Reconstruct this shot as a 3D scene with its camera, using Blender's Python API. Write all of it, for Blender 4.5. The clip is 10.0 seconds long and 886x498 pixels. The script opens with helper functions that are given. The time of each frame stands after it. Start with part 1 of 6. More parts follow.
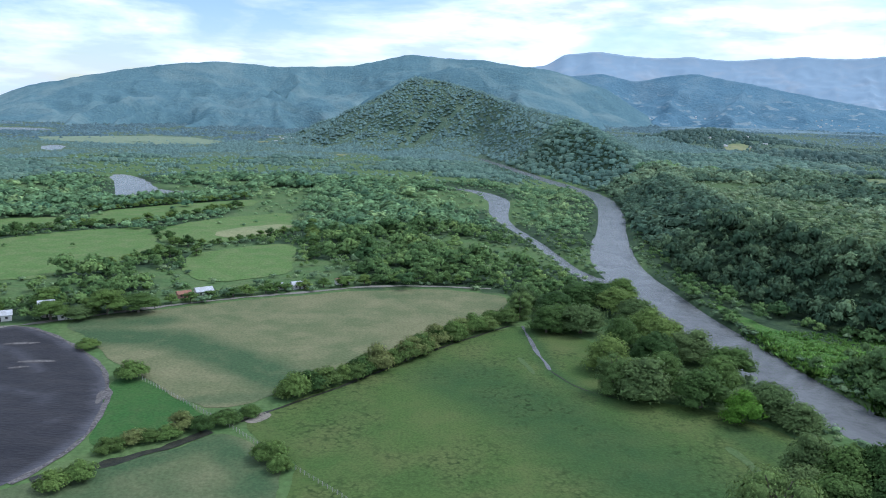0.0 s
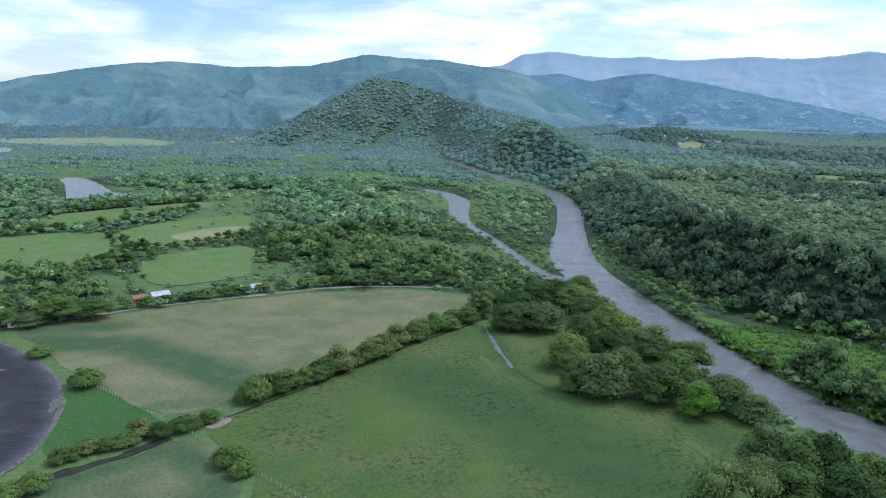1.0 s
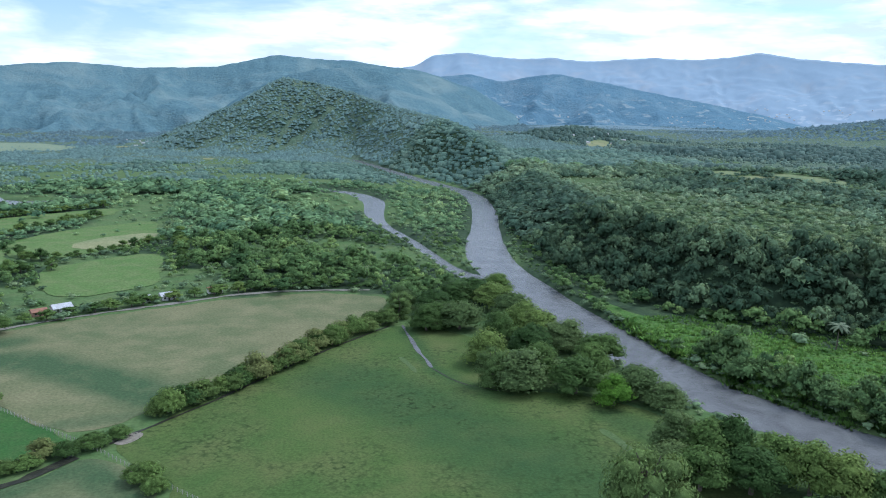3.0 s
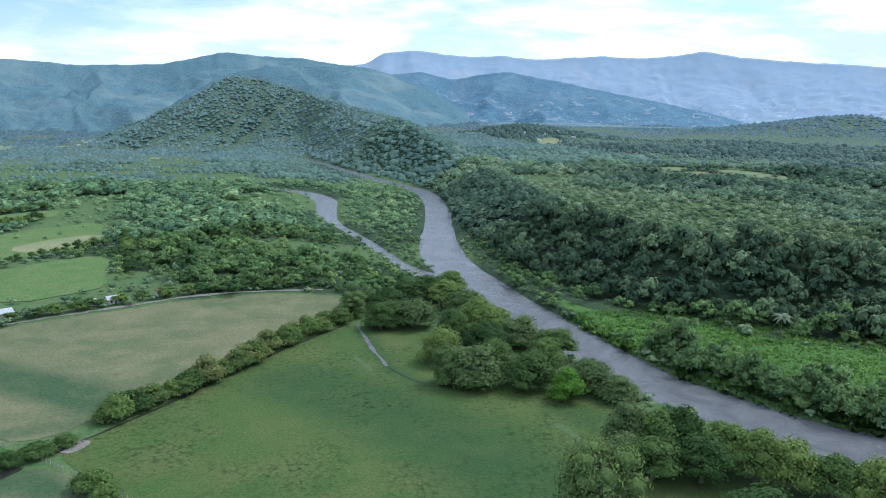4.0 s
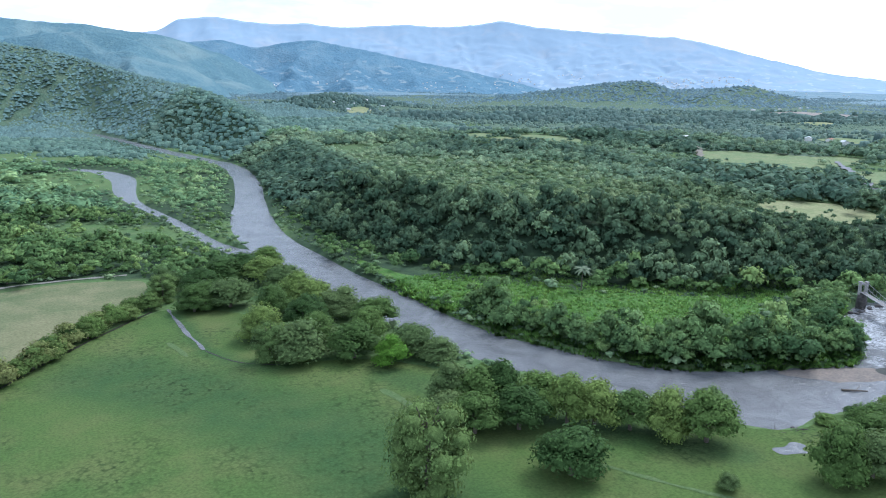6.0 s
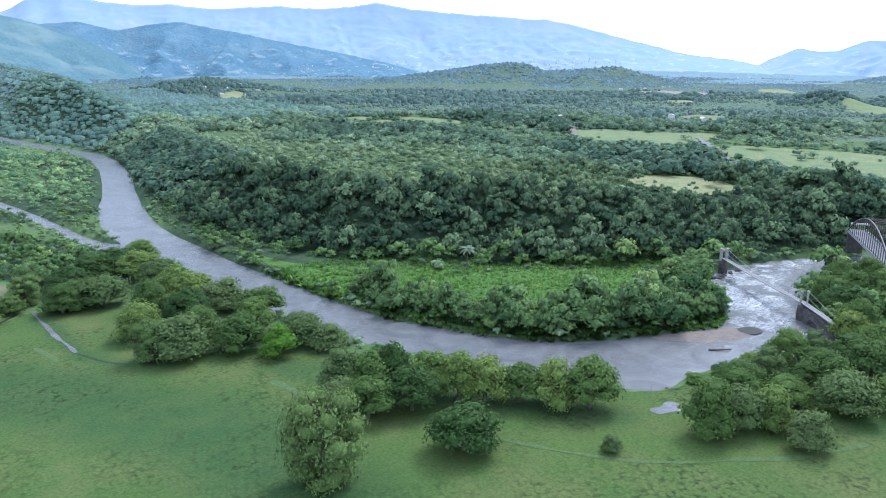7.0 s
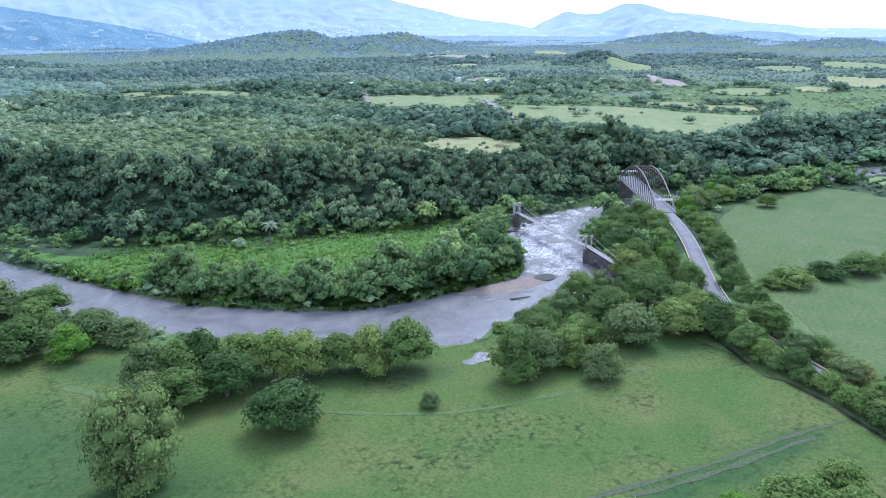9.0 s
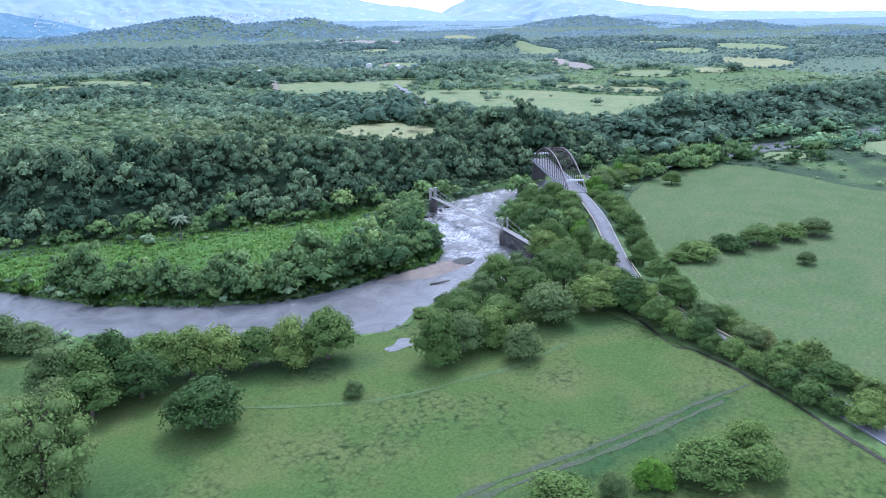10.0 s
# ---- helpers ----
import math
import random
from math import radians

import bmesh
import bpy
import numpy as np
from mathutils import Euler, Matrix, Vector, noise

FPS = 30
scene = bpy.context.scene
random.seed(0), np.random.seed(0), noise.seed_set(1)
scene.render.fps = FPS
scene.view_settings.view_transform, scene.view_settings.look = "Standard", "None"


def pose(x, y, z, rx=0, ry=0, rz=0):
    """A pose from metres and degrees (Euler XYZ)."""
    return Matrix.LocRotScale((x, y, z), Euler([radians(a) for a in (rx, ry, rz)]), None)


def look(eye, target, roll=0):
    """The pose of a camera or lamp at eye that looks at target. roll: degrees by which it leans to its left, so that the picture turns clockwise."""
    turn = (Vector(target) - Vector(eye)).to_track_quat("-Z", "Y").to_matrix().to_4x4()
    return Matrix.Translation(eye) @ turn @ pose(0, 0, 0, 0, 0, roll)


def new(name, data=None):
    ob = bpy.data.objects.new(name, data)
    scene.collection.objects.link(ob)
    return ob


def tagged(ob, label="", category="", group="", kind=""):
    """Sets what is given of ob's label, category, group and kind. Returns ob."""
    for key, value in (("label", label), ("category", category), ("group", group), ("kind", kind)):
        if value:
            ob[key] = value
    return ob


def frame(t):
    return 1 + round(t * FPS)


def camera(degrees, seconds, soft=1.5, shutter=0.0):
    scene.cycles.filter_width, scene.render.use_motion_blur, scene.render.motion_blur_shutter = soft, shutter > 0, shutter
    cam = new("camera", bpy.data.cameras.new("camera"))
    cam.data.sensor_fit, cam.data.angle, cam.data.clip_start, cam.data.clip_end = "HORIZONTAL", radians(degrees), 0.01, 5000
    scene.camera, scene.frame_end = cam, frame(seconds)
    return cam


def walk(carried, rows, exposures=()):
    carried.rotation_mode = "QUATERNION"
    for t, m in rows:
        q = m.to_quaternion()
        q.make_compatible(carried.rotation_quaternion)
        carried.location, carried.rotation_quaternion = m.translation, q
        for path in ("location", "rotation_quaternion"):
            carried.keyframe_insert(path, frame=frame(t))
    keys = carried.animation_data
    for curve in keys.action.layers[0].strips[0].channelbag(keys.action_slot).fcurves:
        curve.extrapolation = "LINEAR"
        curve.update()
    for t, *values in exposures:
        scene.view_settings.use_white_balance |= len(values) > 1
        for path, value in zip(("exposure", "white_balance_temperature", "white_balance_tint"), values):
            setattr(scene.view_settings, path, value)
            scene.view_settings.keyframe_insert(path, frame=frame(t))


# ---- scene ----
cam = camera(61.8, 10.0, soft=1.0)
EYE = 110.0
# seconds, yaw, pitch, roll: a drone that hovers and turns
PATH = [
    (0, 0.06, -11.19, 1.79),
    (0.5, -1.52, -11.16, 1.69),
    (1, -3.04, -11.12, 1.58),
    (1.5, -4.59, -11.08, 1.49),
    (2, -6.27, -11.02, 1.45),
    (2.5, -8.01, -10.98, 1.35),
    (4, -13.27, -10.98, 1.16),
    (4.5, -15.80, -11.37, 1.11),
    (5, -18.81, -11.91, 1.04),
    (5.5, -23.10, -12.48, 0.90),
    (7, -36.81, -14.25, 0.33),
    (7.5, -41.14, -14.85, 0.03),
    (8, -45.11, -15.43, -0.26),
    (8.5, -48.92, -16.08, -0.44),
    (9, -52.35, -16.69, -0.79),
    (9.5, -55.53, -17.26, -1.02),
    (10, -58.95, -17.86, -1.16),
]
walk(cam, [(t, pose(0, 0, EYE, 90 + p, 0, y) @ pose(0, 0, 0, 0, 0, r)) for t, y, p, r in PATH],
     [(0.0, -0.34, 5370, 10), (4.0, -0.22, 5370, 10), (5.5, 0.0, 5370, 10.2), (7.0, 0.31, 5270, 12.2), (8.5, 0.42, 5230, 16.5), (10.0, 0.4, 5080, 19.5)])

# ---------------------------------------------------------------- light
SUN_AZ, SUN_EL = -70.0, 52.0        # degrees left of +y, above the horizon
world = bpy.data.worlds.new("sky")
scene.world = world
world.use_nodes = True
wn, wl = world.node_tree.nodes, world.node_tree.links
wn.clear()
w_out = wn.new("ShaderNodeOutputWorld")
w_bg = wn.new("ShaderNodeBackground")
w_sky = wn.new("ShaderNodeTexSky")
w_sky.sky_type = "NISHITA"
w_sky.sun_disc = False
w_sky.sun_elevation = radians(SUN_EL)
w_sky.sun_rotation = radians(-SUN_AZ)
w_sky.air_density, w_sky.dust_density = 1.0, 0.3
w_co = wn.new("ShaderNodeTexCoord")
w_map = wn.new("ShaderNodeMapping")
w_map.inputs["Scale"].default_value = (1.0, 1.0, 4.5)
w_map.inputs["Location"].default_value = (0.35, 1.2, 0.1)
w_noise = wn.new("ShaderNodeTexNoise")
w_noise.inputs["Scale"].default_value = 3.2
w_noise.inputs["Detail"].default_value = 9.0
w_noise.inputs["Roughness"].default_value = 0.55
w_noise.inputs["Distortion"].default_value = 0.35
w_ramp = wn.new("ShaderNodeValToRGB")
w_ramp.color_ramp.elements[0].position = 0.38
w_ramp.color_ramp.elements[1].position = 0.57
w_ramp.color_ramp.elements[0].color = (0, 0, 0, 1)
w_ramp.color_ramp.elements[1].color = (1, 1, 1, 1)
w_gain = wn.new("ShaderNodeMix")
w_gain.data_type = "RGBA"
w_gain.blend_type = "MULTIPLY"
w_gain.inputs[0].default_value = 1.0
w_gain.inputs[7].default_value = (0.17, 0.17, 0.17, 1)
w_mix = wn.new("ShaderNodeMix")
w_mix.data_type = "RGBA"
w_body = wn.new("ShaderNodeTexNoise")
w_body.inputs["Scale"].default_value = 7.0
w_body.inputs["Detail"].default_value = 8.0
w_body.inputs["Roughness"].default_value = 0.6
w_tone = wn.new("ShaderNodeValToRGB")
w_tone.color_ramp.elements[0].position, w_tone.color_ramp.elements[1].position = 0.40, 0.60
w_tone.color_ramp.elements[0].color, w_tone.color_ramp.elements[1].color = (1.02, 1.12, 1.26, 1), (1.75, 1.76, 1.78, 1)
wl.new(w_co.outputs["Generated"], w_map.inputs["Vector"])
wl.new(w_map.outputs["Vector"], w_noise.inputs["Vector"])
wl.new(w_map.outputs["Vector"], w_body.inputs["Vector"])
wl.new(w_body.outputs["Fac"], w_tone.inputs["Fac"])
wl.new(w_tone.outputs["Color"], w_mix.inputs[7])
w_far = wn.new("ShaderNodeVectorMath")
w_far.operation = "DISTANCE"
w_far.inputs[1].default_value = (-0.46, 0.88, 0.02)
w_clear = wn.new("ShaderNodeMapRange")
w_clear.inputs["From Min"].default_value, w_clear.inputs["From Max"].default_value = 0.1, 0.34
w_clear.inputs["To Min"].default_value, w_clear.inputs["To Max"].default_value = 0.05, 0.0
w_less = wn.new("ShaderNodeMath")
w_less.operation = "SUBTRACT"
wl.new(w_co.outputs["Generated"], w_far.inputs[0])
wl.new(w_far.outputs["Value"], w_clear.inputs["Value"])
wl.new(w_noise.outputs["Fac"], w_less.inputs[0])
wl.new(w_clear.outputs["Result"], w_less.inputs[1])
wl.new(w_less.outputs[0], w_ramp.inputs["Fac"])
wl.new(w_sky.outputs["Color"], w_gain.inputs[6])
wl.new(w_gain.outputs[2], w_mix.inputs[6])
wl.new(w_ramp.outputs["Color"], w_mix.inputs[0])
wl.new(w_mix.outputs[2], w_bg.inputs["Color"])
w_bg.inputs["Strength"].default_value = 1.0
wl.new(w_bg.outputs["Background"], w_out.inputs["Surface"])

sun_data = bpy.data.lights.new("sun", "SUN")
sun_data.energy, sun_data.angle, sun_data.color = 2.6, radians(22), (1.0, 0.95, 0.86)
sun = new("sun", sun_data)
_a, _e = radians(SUN_AZ), radians(SUN_EL)
sun.matrix_world = look((0, 0, 0), (math.sin(_a) * math.cos(_e), -math.cos(_a) * math.cos(_e), -math.sin(_e)))

# ---------------------------------------------------------------- lie of the land
def smooth(t):
    t = np.clip(t, 0.0, 1.0)
    return t * t * (3 - 2 * t)


def hashed(ix, iy, seed):
    n = (ix * 374761393 + iy * 668265263 + seed * 974634777) & 0xFFFFFFFF
    n = ((n ^ (n >> 13)) * 1274126177) & 0xFFFFFFFF
    return ((n ^ (n >> 16)) & 0xFFFF) / 65535.0


def grain(x, y, size, seed=0, octaves=3):
    """Smooth noise from -1 to 1 with features of that size in metres."""
    total, amp, norm = 0.0, 1.0, 0.0
    for k in range(octaves):
        u, v = np.asarray(x, float) / size, np.asarray(y, float) / size
        iu, iv = np.floor(u).astype(np.int64), np.floor(v).astype(np.int64)
        fu, fv = u - iu, v - iv
        fu, fv = fu * fu * (3 - 2 * fu), fv * fv * (3 - 2 * fv)
        a, b = hashed(iu, iv, seed + k), hashed(iu + 1, iv, seed + k)
        c, d = hashed(iu, iv + 1, seed + k), hashed(iu + 1, iv + 1, seed + k)
        total = total + amp * ((a * (1 - fu) + b * fu) * (1 - fv) + (c * (1 - fu) + d * fu) * fv)
        norm += amp
        amp, size = amp * 0.5, size * 0.5
    return total / norm * 2 - 1


def rounded(points, times=2, closed=False):
    """A polyline with its corners cut, so that it runs smoothly."""
    p = [tuple(map(float, q)) for q in points]
    for _ in range(times):
        n, out = len(p), []
        for i in range(n if closed else n - 1):
            a, b = p[i], p[(i + 1) % n]
            out.append(tuple(0.75 * u + 0.25 * v for u, v in zip(a, b)))
            out.append(tuple(0.25 * u + 0.75 * v for u, v in zip(a, b)))
        p = out if closed else [p[0]] + out + [p[-1]]
    return p


def line_distance(x, y, line, closed=False):
    """Distance to a polyline, the side (+1 to the right of it) and how far along its nearest point lies (in segments)."""
    x, y = np.asarray(x, float), np.asarray(y, float)
    best = np.full(x.shape, 1e18)
    side, along = np.ones(x.shape), np.zeros(x.shape)
    n = len(line)
    for i in range(n if closed else n - 1):
        ax, ay = line[i][:2]
        bx, by = line[(i + 1) % n][:2]
        dx, dy = bx - ax, by - ay
        t = np.clip(((x - ax) * dx + (y - ay) * dy) / (dx * dx + dy * dy + 1e-9), 0, 1)
        d = (x - ax - t * dx) ** 2 + (y - ay - t * dy) ** 2
        near = d < best
        best = np.where(near, d, best)
        side = np.where(near, np.where(dx * (y - ay) - dy * (x - ax) < 0, 1.0, -1.0), side)
        along = np.where(near, i + t, along)
    return np.sqrt(best), side, along


def boxed(x, y, poly, margin):
    """Which places lie in the box round an outline."""
    px, py = [p[0] for p in poly], [p[1] for p in poly]
    return (x > min(px) - margin) & (x < max(px) + margin) & (y > min(py) - margin) & (y < max(py) + margin)


def inside(x, y, poly):
    x, y = np.asarray(x, float), np.asarray(y, float)
    if x.ndim and x.size > 50:
        near = boxed(x, y, poly, 1.0)
        if not near.all():
            hit = np.zeros(x.shape, bool)
            if near.any():
                hit[near] = inside_all(x[near], y[near], poly)
            return hit
    return inside_all(x, y, poly)


def inside_all(x, y, poly):
    hit = np.zeros(x.shape, bool)
    n = len(poly)
    for i in range(n):
        (ax, ay), (bx, by) = poly[i][:2], poly[(i + 1) % n][:2]
        if ay == by:
            continue
        cross = ((ay > y) != (by > y)) & (x < (bx - ax) * (y - ay) / (by - ay) + ax)
        hit ^= cross
    return hit


# foot of the forested bluff, the high ground lies to the left of it
BLUFF = rounded([(-700, 4900), (-330, 3000), (-60, 2000), (60, 1560), (150, 1230), (212, 990), (205, 860), (179, 709), (171, 600), (160, 520), (171, 455),
                 (184, 392), (225, 350), (273, 304), (321, 264), (362, 252), (385, 238), (408, 226), (447, 214), (499, 184), (560, 155), (640, 120), (730, 60), (900, -40),
                 (1500, -300), (4900, -1500)])
RIDGE = [(290, 740, 10), (272, 860, 26), (255, 1010, 46), (236, 1230, 72), (225, 1450, 88), (165, 1690, 106), (75, 1850, 138), (-5, 1910, 160), (-80, 1930, 171), (-170, 2400, 100), (-300, 3000, 80)]
# degrees left of +y, distance, height, half width
HILLS = [(-37.7, 2400, 80, 200), (-41.9, 2400, 106, 150), (-45.5, 2450, 80, 130), (-49.5, 2450, 95, 130), (-63.7, 1500, 60, 60), (-69.9, 3000, 80, 210),
         (-80.0, 2600, 60, 140), (-19.4, 1900, 64, 130), (-74.5, 3600, 76, 250)]
RIVER_LEFT = [(60, 1560), (91, 1383), (137, 1144), (174, 992), (186, 930), (165, 782), (144, 686), (114, 574), (106, 506), (110, 458), (112, 388), (122, 332), (134, 290),
              (141, 250), (161, 212), (180, 184), (193, 154), (206, 144), (229, 150), (266, 132), (292, 129), (309, 138), (325, 153), (345, 170), (372, 186), (414, 187),
              (460, 166), (520, 140), (600, 100), (700, 35), (880, -70)]
RIVER_RIGHT = [(75, 1570), (106, 1425), (145, 1210), (184, 1050), (212, 945), (189, 761), (164, 661), (145, 550), (141, 494), (146, 440), (148, 395), (156, 348),
               (161, 300), (169, 263), (187, 230), (201, 208), (223, 192), (254, 181), (283, 171), (302, 183), (318, 204), (339, 219), (368, 226), (395, 220), (436, 207),
               (490, 180), (550, 150), (630, 115), (720, 55), (895, -48)]
SIDE_LEFT = [(-10, 990), (20, 964), (43, 917), (52, 846), (45, 765), (54, 692), (69, 625), (80, 547), (88, 482), (104, 440)]
SIDE_RIGHT = [(0, 1003), (28, 985), (62, 936), (79, 868), (64, 766), (64, 685), (78, 625), (88, 555), (97, 492), (118, 462)]
RIVER = rounded(RIVER_LEFT) + rounded(RIVER_RIGHT)[::-1]
CHANNEL = rounded(SIDE_LEFT) + rounded(SIDE_RIGHT)[::-1]
POND = rounded([(-472, 1030), (-442, 1034), (-384, 955), (-346, 882), (-325, 868), (-284, 885), (-271, 846), (-311, 824), (-332, 815), (-334, 788), (-356, 790), (-400, 896)], closed=True)
LAKE = rounded([(-1346, 2250), (-1190, 2245), (-1116, 2120), (-1200, 2004), (-1420, 2050)], closed=True)
POOL = rounded([(-839, 1524), (-812, 1584), (-735, 1427), (-759, 1397)], closed=True)
WATERS = (RIVER, CHANNEL, POND, LAKE, POOL)
WATER_Z = -2.0
# centre line of the road with its height
ROAD = rounded([(446, 191, 12.5), (388, 145.5, 12.5), (352, 119, 9.5), (312, 97.5, 6), (282, 80, 3), (262, 60, 1.2), (243, 33, 0.5), (224, 8, 0.5), (204, -14, 0.5), (150, -80, 0.5), (60, -200, 0.5)])
ROAD_HALF = 3.7


def water_distance(x, y):
    """Metres from the nearest bank, below zero in the water."""
    best = np.full(np.shape(x), 1e9)
    x, y = np.asarray(x, float), np.asarray(y, float)
    for poly in WATERS:
        near = boxed(x, y, poly, 120.0)
        if not near.any():
            continue
        d, _, _ = line_distance(x[near], y[near], poly, True)
        best[near] = np.minimum(best[near], np.where(inside_all(x[near], y[near], poly), -d, d))
    return best


def bluff_distance(x, y):
    d, side, _ = line_distance(x, y, BLUFF)
    return -d * side


def land(x, y):
    """Height of the ground before the river is cut into it."""
    x, y = np.asarray(x, float), np.asarray(y, float)
    d = bluff_distance(x, y) + 7 * grain(x, y, 60, 5, 2)
    turn = np.degrees(np.arctan2(x, y))
    far = 1 - 0.75 * smooth((turn - 50) / 30)
    up = 24 * smooth(d / 56) + 9 * smooth((d - 60) / 420) + 10 * far * smooth((d - 500) / 1500) + 48 * far * smooth((d - 2000) / 2600)
    h = 0.22 * grain(x, y, 60, 1, 2) + up
    h = h + 3.5 * grain(x, y, 210, 2, 3) * smooth((d - 90) / 300) + 6 * far * grain(x, y, 620, 3, 3) * smooth((d - 700) / 1500)
    h = h + 5 * smooth((-d - 900) / 900)
    rd, _, along = line_distance(x, y, RIDGE)
    i = np.clip(along.astype(int), 0, len(RIDGE) - 2)
    tops = np.array([q[2] for q in RIDGE], float)
    top = tops[i] + (tops[i + 1] - tops[i]) * (along - i)
    wide = 90 + 1.5 * top
    spur = 1 + 0.35 * grain(x, y, 190, 8, 3) + 0.16 * grain(x, y, 60, 10, 2)
    rise = top * np.clip(1.04 - np.sqrt((rd * spur / wide) ** 2 + 0.0016), 0, 1) ** 1.3 + 0.05 * top * grain(x, y, 90, 9, 3) * smooth(rd / 60)
    rise = rise * np.maximum(smooth((d + 8) / 110), smooth((y - 1550) / 300))
    h = np.maximum(h, np.where(rise > 2, rise, h))
    for az, dist, z, w in HILLS:
        cx, cy = -math.sin(math.radians(az)) * dist, math.cos(math.radians(az)) * dist
        r = np.hypot(x - cx, y - cy) * (1 + 0.25 * grain(x, y, 120, 11, 2))
        h = h + np.maximum(z - h, 0) * np.exp(-(r / w) ** 2)
    # the causeway of the road
    rd, _, along = line_distance(x, y, ROAD)
    i = np.clip(along.astype(int), 0, len(ROAD) - 2)
    deck = np.array([q[2] for q in ROAD], float)
    z = deck[i] + (deck[i + 1] - deck[i]) * (along - i) - 0.25
    bank = smooth(1 - (rd - ROAD_HALF - 1) / 14) * smooth((388.0 - x) / 6)
    return h * (1 - bank) + np.maximum(z, h) * bank


def height(x, y):
    h = land(x, y)
    w = water_distance(x, y)
    return np.where(w < 4, WATER_Z - 2.5 + (h - WATER_Z + 2.5) * smooth((w + 3.5) / 6.5), h)


# ---------------------------------------------------------------- materials
def material(name):
    m = bpy.data.materials.new(name)
    m.use_nodes = True
    nodes, links = m.node_tree.nodes, m.node_tree.links
    return m, nodes, links, nodes["Principled BSDF"]


def mixed(nodes, links, fac, a, b, blend="MIX"):
    """A colour mix; fac, a and b are sockets or values."""
    n = nodes.new("ShaderNodeMix")
    n.data_type, n.blend_type = "RGBA", blend
    for socket, value in ((n.inputs[0], fac), (n.inputs[6], a), (n.inputs[7], b)):
        if isinstance(value, bpy.types.NodeSocket):
            links.new(value, socket)
        else:
            socket.default_value = value if isinstance(value, (int, float)) else (*value, 1.0)[:4]
    return n.outputs[2]


def noised(nodes, links, scale, detail=4.0, low=0.35, high=0.65, where=None, rough=0.55, distort=0.0):
    n = nodes.new("ShaderNodeTexNoise")
    n.inputs["Scale"].default_value, n.inputs["Detail"].default_value = scale, detail
    n.inputs["Roughness"].default_value, n.inputs["Distortion"].default_value = rough, distort
    if where is not None:
        links.new(where, n.inputs["Vector"])
    r = nodes.new("ShaderNodeMapRange")
    r.inputs["From Min"].default_value, r.inputs["From Max"].default_value = low, high
    links.new(n.outputs["Fac"], r.inputs["Value"])
    return r.outputs["Result"]


def placed(nodes, links, stretch=(1, 1, 1), turn=0.0):
    """World coordinates in metres, stretched and turned about z."""
    g = nodes.new("ShaderNodeNewGeometry")
    m = nodes.new("ShaderNodeMapping")
    m.inputs["Scale"].default_value = stretch
    m.inputs["Rotation"].default_value = (0, 0, radians(turn))
    links.new(g.outputs["Position"], m.inputs["Vector"])
    return m.outputs["Vector"]


def bumped(nodes, links, shader, value, strength, distance):
    b = nodes.new("ShaderNodeBump")
    b.inputs["Strength"].default_value, b.inputs["Distance"].default_value = strength, distance
    links.new(value, b.inputs["Height"])
    links.new(b.outputs["Normal"], shader.inputs["Normal"])


